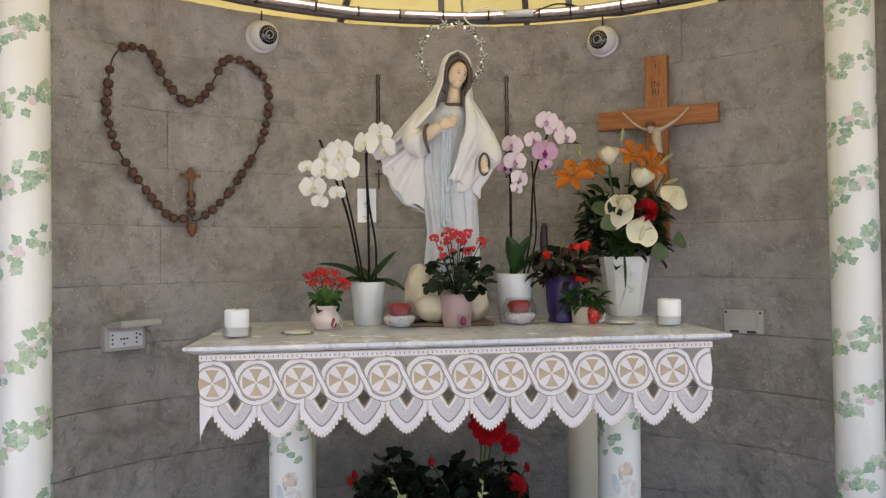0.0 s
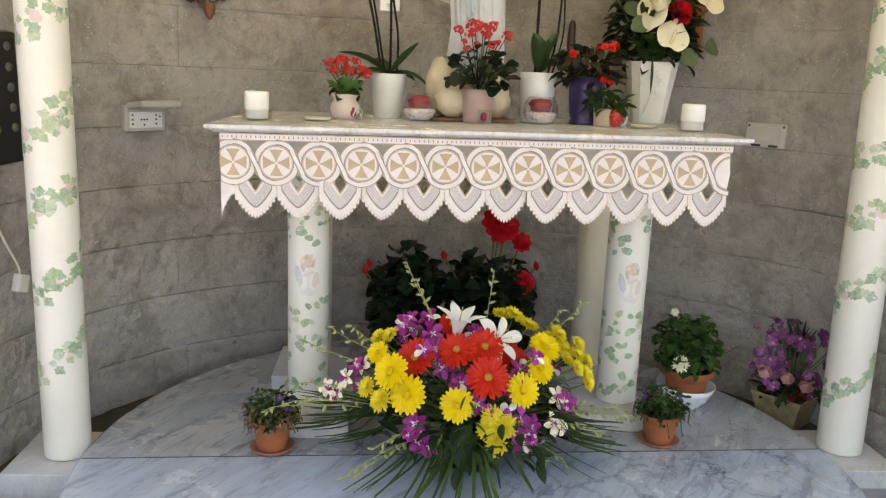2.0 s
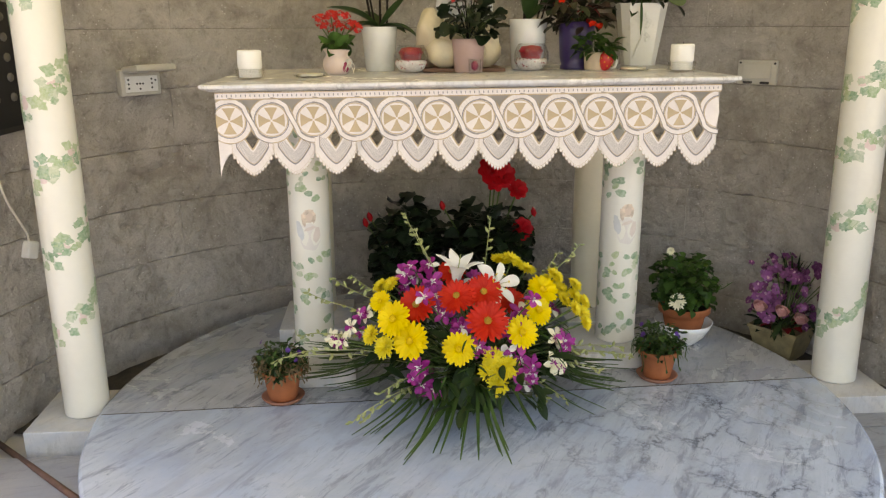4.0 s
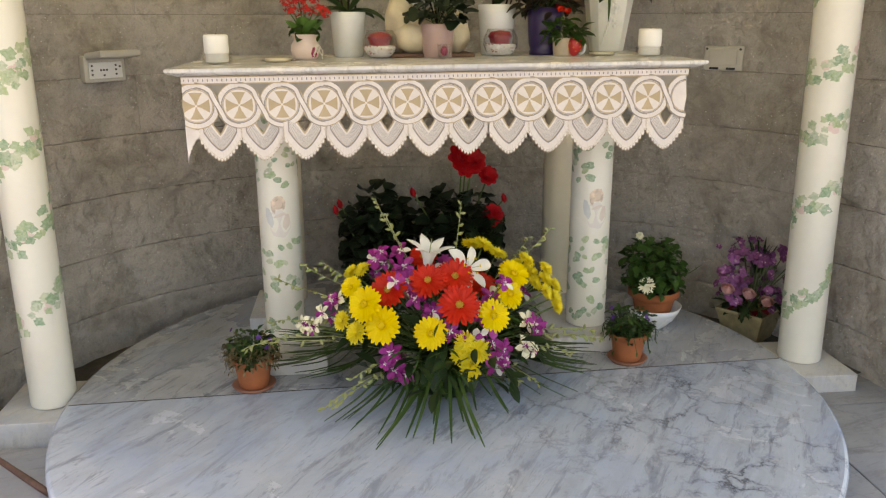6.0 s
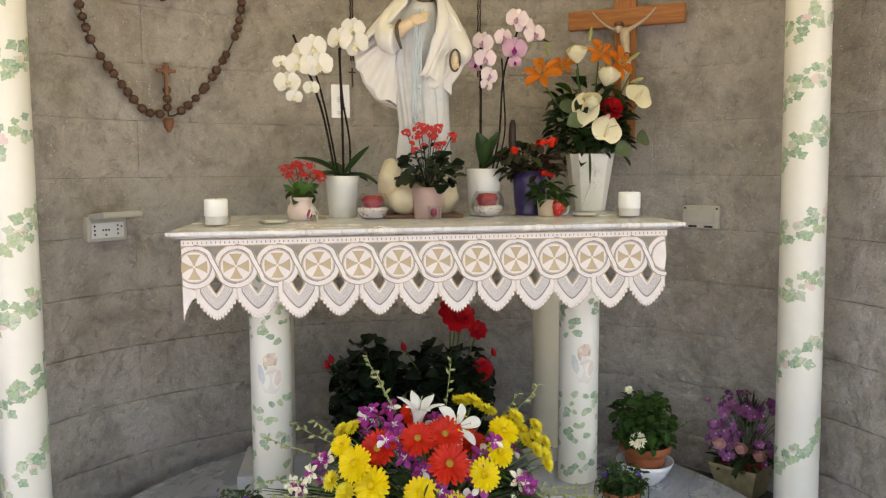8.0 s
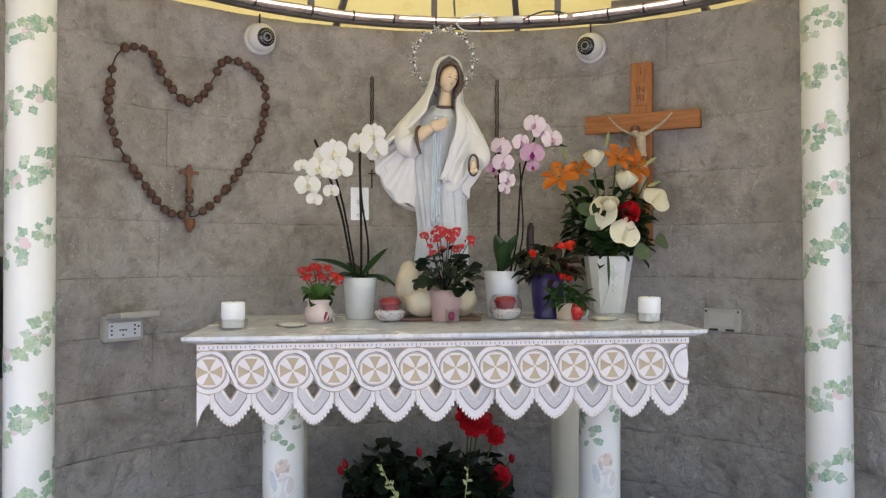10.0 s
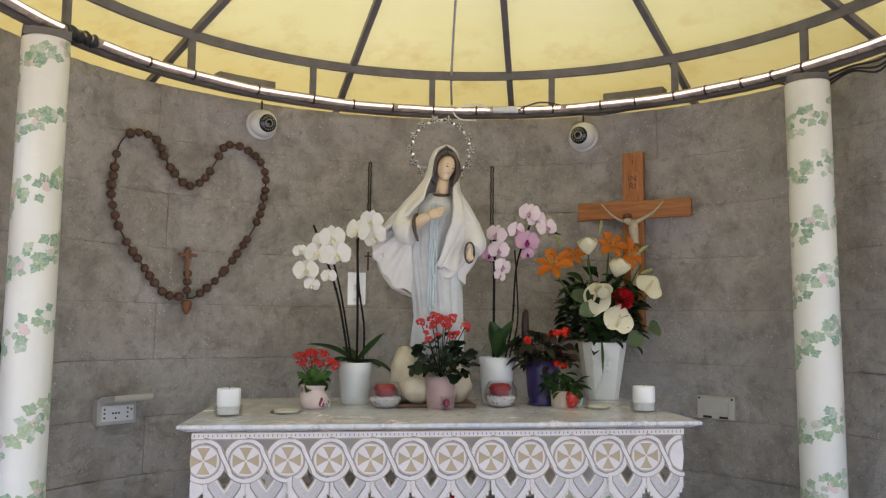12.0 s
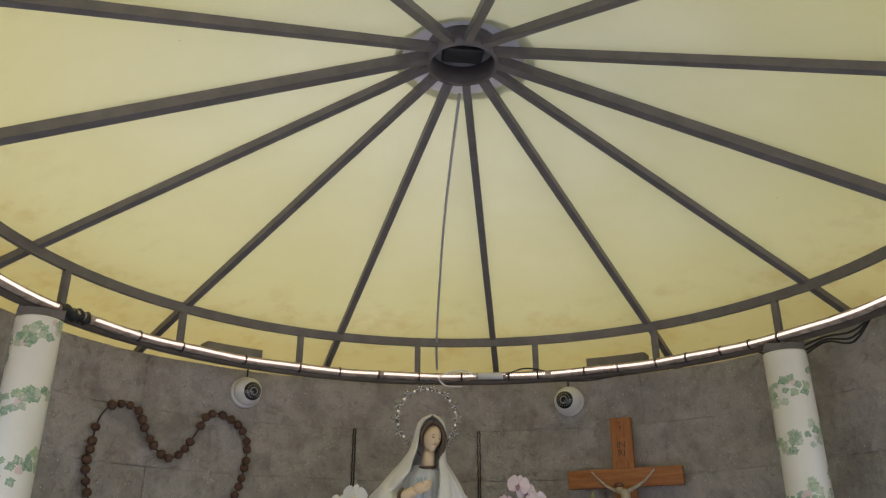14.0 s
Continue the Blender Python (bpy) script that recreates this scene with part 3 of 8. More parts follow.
def half_disc(front):
    """A half-round slab with a rounded rim."""
    cx, cy, r = PODIUM
    y_cut = 0.010 + (-0.0022 if front else 0.0022)
    a0 = math.asin((y_cut - cy) / r)
    angles = np.linspace(math.pi - a0, 2 * math.pi + a0, 73) if front else np.linspace(a0, math.pi - a0, 65)
    prof = [(-0.004, -0.034), (0.0, -0.030), (0.0, -0.010), (-0.003, -0.004), (-0.010, 0.0)]
    s = Shape()
    n = len(prof)
    v = [(cx + (r + d) * math.cos(a + JOINT_TURN), cy + (r + d) * math.sin(a + JOINT_TURN), z) for a in angles for d, z in prof]
    f = [(i * n + k, (i + 1) * n + k, (i + 1) * n + k + 1, i * n + k + 1) for i in range(len(angles) - 1) for k in range(n - 1)]
    f.append(tuple(i * n + n - 1 for i in range(len(angles))))
    f.append(tuple(i * n for i in range(len(angles)))[::-1])
    last = (len(angles) - 1) * n
    f.append(tuple(range(n)) + tuple(last + k for k in reversed(range(n))))
    return s.add(v, f)


put("slab", half_disc(False).mesh("rear_slab", "podium_b", smooth=False), podium)
put("slab", half_disc(True).mesh("front_slab", "podium", smooth=False), podium)
s = Shape()
cx, cy, r = PODIUM
s.add(*lathe([(r - 0.03, FLOOR - 0.035), (r - 0.03, -0.034)], 72), at(cx, cy, 0))
put("riser", s.mesh("riser", "plinth"), podium)
s = Shape()
jv, jf = [], []
for k in range(121):
    x = -1.045 + 2.09 * k / 120
    w = 0.0020 + 0.0014 * noise.noise(Vector((x * 9, 2.0, 0))) + 0.0010 * noise.noise(Vector((x * 31, 5.0, 0)))
    y = 0.006 + 0.0012 * noise.noise(Vector((x * 17, 9.0, 0)))
    jv += [(x, y - w, 0.0004), (x, y + w, 0.0004), (x, y + w, -0.030), (x, y - w, -0.030)]
for k in range(120):
    for j in range(4):
        jf.append((4 * k + j, 4 * k + 4 + j, 4 * k + 4 + (j + 1) % 4, 4 * k + (j + 1) % 4))
s.add(jv, jf, at(cx, cy, 0) @ pose(0, 0, 0, 0, 0, math.degrees(JOINT_TURN)))
put("joint", s.mesh("joint", "grime", smooth=False), podium, label="dark grimy joint between the slabs")

paving = thing("pavement", "worn grey marble paving slabs round the podium", "pavement", kind="structure")
s = Shape()
s.add(*box(-0.4475, 0.4475, -0.2975, 0.2975, -0.03, 0.0, 0.002))
tile_mesh = s.mesh("paving_slab", "paving", smooth=False)

# soil and dirt in the gap between podium and wall, darkened for the shade
s = Shape()
dv, df = [], []
for k in range(97):
    d = 22 + 136 * k / 96
    a = radians(d)
    r_out = WALL[2] - wall_in(d) + 0.02
    r_in = 1.06 + 0.05 * noise.noise(Vector((d * 0.09, 3.0, 0)))
    for j in range(6):
        q = r_in + (r_out - r_in) * j / 5
        low = -0.029 * min(1.0, max(0.0, (d - 66) / 14))
        z = FLOOR + 0.004 + low + (0.006 + 0.005 * noise.noise(Vector((d * 0.4, j * 1.7, 0)))) * min(1.0, j / 1.5)
        dv.append((WALL[0] + q * math.cos(a), WALL[1] + q * math.sin(a), z if j else FLOOR - 0.002 + low))
for k in range(96):
    for j in range(5):
        df.append((6 * k + j, 6 * k + j + 1, 6 * k + 7 + j, 6 * k + 6 + j))
s.add(dv, df)
tagged(new("dirt_strip", s.mesh("dirt_strip", "dirt")), "soil and dirt along the foot of the wall, darkened with the gap's shade", "soil", kind="stuff")

# ---- the curved wall ----
wall = thing("wall_curved", "curved wall of grey split-face concrete blocks in level courses", "wall", kind="structure")
H, Z0 = 0.196, -0.145
A0, A1 = 15.5, 164.5
arc = np.linspace(radians(A0), radians(A1), 60)
s = Shape()
wx, wy, wr = WALL
s.add(*sweep([(0.014, 0.0), (0.20, 0.0), (0.20, 2.150), (0.014, 2.150)], [(wx + (wr - wall_in(math.degrees(a))) * math.cos(a), wy + (wr - wall_in(math.degrees(a))) * math.sin(a), Z0) for a in arc], lambda p: ((p[0] - wx) / wr, (p[1] - wy) / wr)))
put("mortar_core", s.mesh("mortar_core", "mortar", smooth=False), wall)

# an unseen plain wall, added to cut the light from the west side
s = Shape()
s.add(*box(-6.40, -6.20, -9.5, 1.2, FLOOR - 0.03, 2.7, 0.01))
tagged(new("wall_west", s.mesh("wall_west", "plaster", smooth=False)), "plain grey wall added out of view to block light from the west", "wall", kind="structure")

# ---- canopy frame ----
rx, ry, rr = ROUND
Z_UP, Z_LOW, HUB = 2.118, 1.975, 2.575
RIBS = [-6.8 + 27.6923 * k for k in range(13)]
RIBS[0], RIBS[7], RIBS[8], RIBS[12] = -4.2, 184.4, 212.6, -33.0
POSTS = [89.9 + 21.1765 * k for k in range(17)]


def on_round(deg, r, z):
    return (rx + r * math.cos(radians(deg)), ry + r * math.sin(radians(deg)), z)


def outward(p):
    d = math.hypot(p[0] - rx, p[1] - ry)
    return ((p[0] - rx) / d, (p[1] - ry) / d)


pavilion = thing("pavilion_frame", "dark grey steel pavilion frame with radiating roof ribs", "pavilion", kind="structure")
full = [on_round(d, rr, 0) for d in np.linspace(0, 360, 121)]
s = Shape()
s.add(*sweep([(-0.006, -0.016), (0.006, -0.016), (0.006, 0.016), (-0.006, 0.016)], [(x, y, Z_UP) for x, y, _ in full], outward))
put("upper_hoop", s.mesh("upper_hoop", "steel", smooth=False), pavilion)
s = Shape()
s.add(*tube([(x, y, Z_LOW - 0.012) for x, y, _ in full], 0.013, 10, ends=False))
put("lower_hoop", s.mesh("lower_hoop", "steel_warm"), pavilion)
s = Shape()
s.add(*box(-0.008, 0.008, -0.011, 0.011, 0.0, Z_UP - Z_LOW - 0.012, 0.001))
post_mesh = s.mesh("post", "steel", smooth=False)
for d in POSTS:
    put("post", post_mesh, pavilion, at(*on_round(d, rr, Z_LOW - 0.004)) @ pose(0, 0, 0, 0, 0, d))


def rib_shape(half, deep):
    """A box-section rib in the local x-z plane from the hub to the eaves."""
    s = Shape()
    pts = [(0.094, HUB - 0.018), (rr, Z_UP + 0.018), (1.66, 2.118 + 0.018 - 0.385 * (1.66 - rr))]
    v = []
    for x, z in pts:
        v += [(x, -half, z - deep), (x, half, z - deep), (x, half, z + deep), (x, -half, z + deep)]
    f = [(0, 3, 2, 1), (8, 9, 10, 11)]
    for i in range(2):
        for k in range(4):
            j = (k + 1) % 4
            f.append((4 * i + k, 4 * i + j, 4 * i + 4 + j, 4 * i + 4 + k))
    return s.add(v, f)


rib_thin = rib_shape(0.0112, 0.0115).mesh("rib", "steel", smooth=False)
rib_wide = rib_shape(0.0150, 0.015).mesh("wide_rib", "steel", smooth=False)
for k, d in enumerate(RIBS):
    put("rib", rib_wide if k in (0, 7) else rib_thin, pavilion, at(rx, ry, 0) @ pose(0, 0, 0, 0, 0, d))
hub = Shape()
hub.add(*lathe([(0.088, -0.028), (0.098, -0.028), (0.098, 0.030), (0.088, 0.030), (0.088, -0.028)], 40))
hub_ob = put("hub", hub.mesh("hub", "steel"), pavilion, at(rx, ry, HUB - 0.005))
s = Shape()
s.add(*lathe([(0.0, 0.0), (0.095, 0.0), (0.095, 0.006), (0.0, 0.006)], 32))
put("hub_plate", s.mesh("hub_plate", "white_plastic"), hub_ob, at(0, 0, 0.030))
s = Shape()
s.add(*box(-0.055, 0.055, -0.03, 0.03, -0.012, 0.012, 0.004))
for k in range(5):
    a = 1.256 * k
    s.add(*tube([(0.04 * math.cos(a), 0.03 * math.sin(a), 0.0), (0.05 * math.cos(a), 0.035 * math.sin(a), 0.028)], 0.009, 8))
put("lamp_mount", s.mesh("lamp_mount", "black"), hub_ob, at(0, 0.0, 0.012))

# fabric roof, with a slight sag between the ribs
roof = thing("canopy", "yellowed cream canvas canopy with water stains near the eaves", "canopy", kind="structure")
s = Shape()
n_r, n_a = 22, 13 * 8
v, f = [], []
for i in range(n_r + 1):
    r = 0.165 + (1.69 - 0.165) * i / n_r
    zr = HUB + 0.012 + (Z_UP - HUB + 0.018) * (r - 0.075) / (rr - 0.075) if r < rr else Z_UP + 0.036 - 0.385 * (r - rr)
    for k in range(n_a):
        d = -6.8 + 360 * k / n_a
        u = (k % 8) / 8
        sag = 0.020 * (r / rr) * math.sin(math.pi * u) ** 1.0
        fold = 0.006 * noise.noise(Vector((r * 3.0, math.cos(radians(d)) * 4, math.sin(radians(d)) * 4)))
        v.append(on_round(d, r, zr + 0.006 + sag * 0.35 + fold * (r > 0.2)))
for i in range(n_r):
    for k in range(n_a):
        j = (k + 1) % n_a
        f.append((i * n_a + k, i * n_a + j, (i + 1) * n_a + j, (i + 1) * n_a + k))
s.add(v, f)
put("canvas", s.mesh("canvas", "canvas"), roof)
s = Shape()
s.add(*lathe([(0.0, HUB + 0.062), (0.05, HUB + 0.052), (0.10, HUB + 0.030), (0.165, HUB - 0.002), (0.190, HUB - 0.014)], 48), at(rx, ry, 0))
put("cap", s.mesh("cap", "cap_cloth"), roof, label="grey cloth cap over the peak")

# rope light along the lower hoop
rope = thing("rope_light", "lit clear rope light tied along the lower hoop", "rope light")
lit = np.linspace(-6, 186, 130)
s = Shape()
s.add(*tube([on_round(d, rr - 0.018, Z_LOW + 0.004 + 0.0012 * math.sin(d * 0.35)) for d in lit], 0.0145, 12))
put("hose", s.mesh("hose", "pvc"), rope)
s = Shape()
for k in range(564):
    d = -5.5 + 191 * k / 563
    if 148.5 < d < 155.0 or 96.0 < d < 97.2 or 76.5 < d < 79.5 or 66.0 < d < 67.0:
        continue
    s.add(*ball(0.0024, 0.0024, 0.0058, 6, 5), at(*on_round(d, rr - 0.0318, Z_LOW + 0.004 + 0.0012 * math.sin(d * 0.35))) @ pose(0, 0, 0, 0, 0, d - 90) @ pose(0, 0, 0, 0, 28, 0))
tagged(put("led", s.mesh("led", "led"), rope, label="row of glowing warm white light points"), kind="stuff")
s = Shape()
s.add(*lathe([(0.015, -0.0035), (0.019, -0.0025), (0.019, 0.0025), (0.015, 0.0035)], 16))
tie_mesh = s.mesh("cable_tie", "black")
for d in (152, 140, 132.3, 121, 111.2, 104, 97, 89.7, 82, 73.5, 68.3, 60, 54, 47.3, 42, 36, 31, 26):
    x, y, z = on_round(d, rr - 0.016, Z_LOW + 0.002)
    put("cable_tie", tie_mesh, rope, at(x, y, z) @ pose(0, 0, 0, 90, 0, d + 0) @ pose(0, 0, 0, 0, 0, 0))
s = Shape()
s.add(*tube([on_round(74.5, rr - 0.03, Z_LOW + 0.002), on_round(79, rr - 0.032, Z_LOW + 0.003)], 0.013, 10))
put("connector", s.mesh("connector", "white_plastic"), rope)
s = Shape()
s.add(*tube(curve_points([on_round(79, rr - 0.035, Z_LOW), on_round(82, rr - 0.04, Z_LOW + 0.022), on_round(86, rr - 0.04, Z_LOW + 0.0), on_round(85, rr - 0.04, Z_LOW - 0.035), on_round(82, rr - 0.04, Z_LOW - 0.04)], 22), 0.0032, 6))
put("lead", s.mesh("lead", "white_plastic"), rope)
s = Shape()
s.add(*tube(curve_points([on_round(74.5, rr - 0.035, Z_LOW), on_round(70.5, rr - 0.02, Z_LOW + 0.03), on_round(66, rr, Z_LOW + 0.012)], 16), 0.003, 6))
s.add(*tube(curve_points([on_round(66, rr - 0.02, Z_LOW - 0.02), on_round(60, rr - 0.02, Z_LOW - 0.034), on_round(54, rr - 0.02, Z_LOW - 0.026), on_round(50, rr, Z_LOW - 0.018)], 20), 0.003, 6))
put("black_lead", s.mesh("black_lead", "black"), rope)
for lift, bow in ((0.0, 0.030), (0.006, 0.048), (-0.004, 0.062)):
    s = Shape()
    s.add(*tube(curve_points([on_round(31, rr + 0.02, Z_LOW - 0.012 + lift), on_round(26, rr + 0.04, Z_LOW - bow), on_round(21, rr + 0.05, Z_LOW - 0.5 * bow), on_round(16, rr + 0.03, Z_LOW - bow), on_round(12, rr + 0.02, Z_LOW - 0.012)], 26), 0.0035, 6))
    put("loose_lead", s.mesh("loose_lead", "black"), rope)

for d0, d1 in ((149.0, 154.5),):
    s = Shape()
    run = np.linspace(d0, d1, 16)
    s.add(*tube([on_round(d, rr - 0.016, Z_LOW + 0.002 + 0.003 * math.sin(d * 2.1)) for d in run], [0.019 + 0.0035 * math.sin(d * 5.3) + 0.002 * math.sin(d * 11.0) for d in run], 12))
    put("tape", s.mesh("tape", "black"), rope, label="black tape wound round the hose")

# a grey cord that hangs down inside the canvas
s = Shape()
s.add(*tube(curve_points([on_round(86, 0.12, HUB - 0.045), on_round(87.5, 0.55, HUB - 0.19), on_round(87.0, 0.9, HUB - 0.32), on_round(86.5, 1.24, Z_UP - 0.0), on_round(86.0, 1.42, Z_UP - 0.06)], 30), 0.0045, 6))
tagged(new("roof_cord", s.mesh("roof_cord", "cap")), "thin grey cord hanging under the canvas canopy", "cord")

# flat lamp bars that lie on the wall top behind the hoop
for d0, d1 in ((124.5, 115.5), (61.0, 51.5)):
    s = Shape()
    pts = [on_round(d, 1.40, 2.044) for d in np.linspace(d0, d1, 8)]
    s.add(*sweep([(-0.03, -0.024), (0.03, -0.024), (0.03, 0.020), (-0.03, 0.020)], pts, outward))
    tagged(new("cable_duct", s.mesh("cable_duct", "duct", smooth=False)), "short grey metal duct on the wall top behind the hoop", "duct", "ducts on the wall top")


# ---- columns with painted ivy ----
def ivy_leaf(size):
    """The outline of a lobed ivy leaf in the flat."""
    r = [1.10, 0.78, 0.62, 0.88, 0.70, 0.58, 0.72, 0.42, 0.72, 0.58, 0.70, 0.88, 0.62, 0.78]
    return [(0.92 * size * r[k] * math.cos(2 * math.pi * k / 14 + 1.57), size * r[k] * math.sin(2 * math.pi * k / 14 + 1.57)) for k in range(14)]


def wrap(shape, outline, r, ang, z, spin, lift, slot=0):
    """Lays a flat outline on a round column of radius r."""
    c, s_ = math.cos(spin), math.sin(spin)
    v = []
    for x, y in [(0, 0)] + outline:
        u, w = c * x - s_ * y, s_ * x + c * y
        a = ang + u / r
        v.append(((r + lift) * math.cos(a), (r + lift) * math.sin(a), z + w))
    n = len(outline)
    shape.add(v, [(0, 1 + k, 1 + (k + 1) % n) for k in range(n)], slot=slot)


def ovate_leaf(size):
    """The outline of a plain heart-shaped leaf in the flat."""
    r = [1.05, 0.86, 0.72, 0.70, 0.66, 0.42, 0.66, 0.70, 0.72, 0.86]
    return [(0.78 * size * r[k] * math.cos(2 * math.pi * k / 10 + 1.57), size * r[k] * math.sin(2 * math.pi * k / 10 + 1.57)) for k in range(10)]


def garland(r, bands, seed, count=17, size=0.017, outline=ivy_leaf):
    """A strand of leaves and pink flowers that winds round a column once for each band."""
    rng = random.Random(seed)
    leaves, blooms = Shape(), Shape()
    total = (len(bands) - 1) * count
    for k in range(-count // 2, total + count // 2):
        ph = k / count
        i = min(max(int(math.floor(ph)), 0), len(bands) - 2)
        z = bands[i] + (bands[i + 1] - bands[i]) * (ph - i)
        ang = -math.pi / 2 + 2 * math.pi * ph
        if rng.random() < 0.08:
            continue
        for _ in range(rng.choice((1, 2, 2, 3))):
            turn = rng.choice((-1, 1)) * rng.uniform(0.5, 1.5) + (math.pi if rng.random() < 0.6 else 0)
            wrap(leaves, outline(size * rng.choice((0.75, 0.9, 1.0, 1.1, 1.3))), r, ang + rng.uniform(-0.20, 0.20), z + rng.uniform(-0.036, 0.036), turn, 0.0005 + 0.0010 * rng.random(), 1 if rng.random() < 0.25 else 0)
        if k % 6 == 3:
            for _ in range(3):
                wrap(blooms, [(0.011 * (1 + 0.25 * (q % 2)) * math.cos(q * 0.785), 0.010 * math.sin(q * 0.785)) for q in range(8)], r, ang + rng.uniform(-0.16, 0.16), z + rng.uniform(-0.016, 0.016), 0, 0.0004 + 0.0004 * rng.random())
    return leaves, blooms


def column_shape(r, z0, z1):
    s = Shape()
    return s.add(*lathe([(r - 0.006, z0), (r - 0.001, z0 + 0.002), (r, z0 + 0.006), (r, z1 - 0.006), (r - 0.001, z1 - 0.001), (0.0, z1)], 48))


def column(x, y, z0, z1, r, bands, seed, name, label, group, count=17, size=0.017):
    col_ob = thing(name, label, "column", at(x, y, 0), group)
    put("shaft", column_shape(r, z0, z1).mesh("shaft", "white_column"), col_ob)
    if bands:
        leaves, blooms = garland(r, bands, seed, count, size)
        put("painted_ivy", leaves.mesh("painted_ivy", "ivy", "ivy_pale", smooth=False), col_ob, label="painted green ivy garland")
        put("painted_blossom", blooms.mesh("painted_blossom", "pink_paint", smooth=False), col_ob, label="painted pale pink blossoms")
    return col_ob


COLS = ((-1.115, 0.062, [0.06, 0.253, 0.465, 0.676, 0.868, 1.126, 1.311, 1.504, 1.682, 1.86, 2.04], 3, 0.0615, 0.0), (1.152, 0.127, [-0.02, 0.226, 0.515, 0.72, 0.905, 1.156, 1.323, 1.498, 1.656, 1.823, 1.98], 8, 0.0650, -0.8))
for x, y, bands, seed, r, lean in COLS:
    inside = [z for z in bands if 0.1 < z < 1.88]
    column(x, y, -0.03, 1.925, r, inside, seed, "column", "round ivory column with a painted spiral of ivy", "pavilion columns", 26, 0.0185).matrix_basis = at(x, y, 0) @ pose(0, 0, 0, 0, lean, 0)
    x += 1.9 * math.sin(radians(lean))
    s = Shape()
    s.add(*box(-0.012, 0.012, -0.012, 0.012, 1.925, Z_LOW - 0.012, 0.002), at(x, y, 0))
    s.add(*box(-0.06, 0.06, -0.03, 0.03, Z_LOW - 0.048, Z_LOW - 0.02, 0.004), at(x, y, 0) @ pose(0, 0, 0, 0, 0, 25 if x < 0 else -25))
    put("column_bracket", s.mesh("column_bracket", "steel", smooth=False), pavilion)
for x0, x1, y0, y1 in ((-1.245, -0.99, -0.068, 0.195), (1.01, 1.262, -0.02, 0.255)):
    s = Shape()
    s.add(*box(x0, x1, y0, y1, FLOOR - 0.03, -0.031, 0.003))
    tagged(new("column_plinth", s.mesh("column_plinth", "plinth", smooth=False)), "low square white marble plinth under a column", "plinth", "column plinths", "structure")

# ---- altar table ----
TILT = 0.48


def top_z(x):
    """Height of the table top, which leans a little to its west end."""
    return 0.9 + 0.0084 * x


altar = thing("altar_table", "altar table with a white marble top on round ivy-painted legs", "table")
prof = [(0.034, -0.020), (0.026, -0.0195), (0.018, -0.0165), (0.008, -0.0125), (0.001, -0.009), (0.0, -0.003), (0.003, 0.0)]
X0, X1, Y0, Y1 = -0.713, 0.713, 0.0, 0.76
s = Shape()
v, f = [], []
for d, z in prof:
    v += [(X0 + d, Y0 + d, z), (X1 - d, Y0 + d, z), (X1 - d, Y1 - d, z), (X0 + d, Y1 - d, z)]
for i in range(len(prof) - 1):
    for k in range(4):
        j = (k + 1) % 4
        f.append((4 * i + k, 4 * i + j, 4 * i + 4 + j, 4 * i + 4 + k))
f += [(3, 2, 1, 0), tuple(4 * (len(prof) - 1) + k for k in range(4))]
s.add(v, f)
put("tabletop", s.mesh("tabletop", "tabletop", smooth=False), altar, pose(0, 0, 0.9, 0, -TILT, 0), "veined white marble top with a moulded edge")

LEGS = ((-0.477, 0.30, 0.0615, [0.02, 0.133, 0.215, 0.297, 0.40], 21), (0.494, 0.297, 0.063, [0.03, 0.152, 0.222, 0.293, 0.40], 22), (-0.487, 0.63, 0.058, None, 0), (0.480, 0.63, 0.060, None, 0))
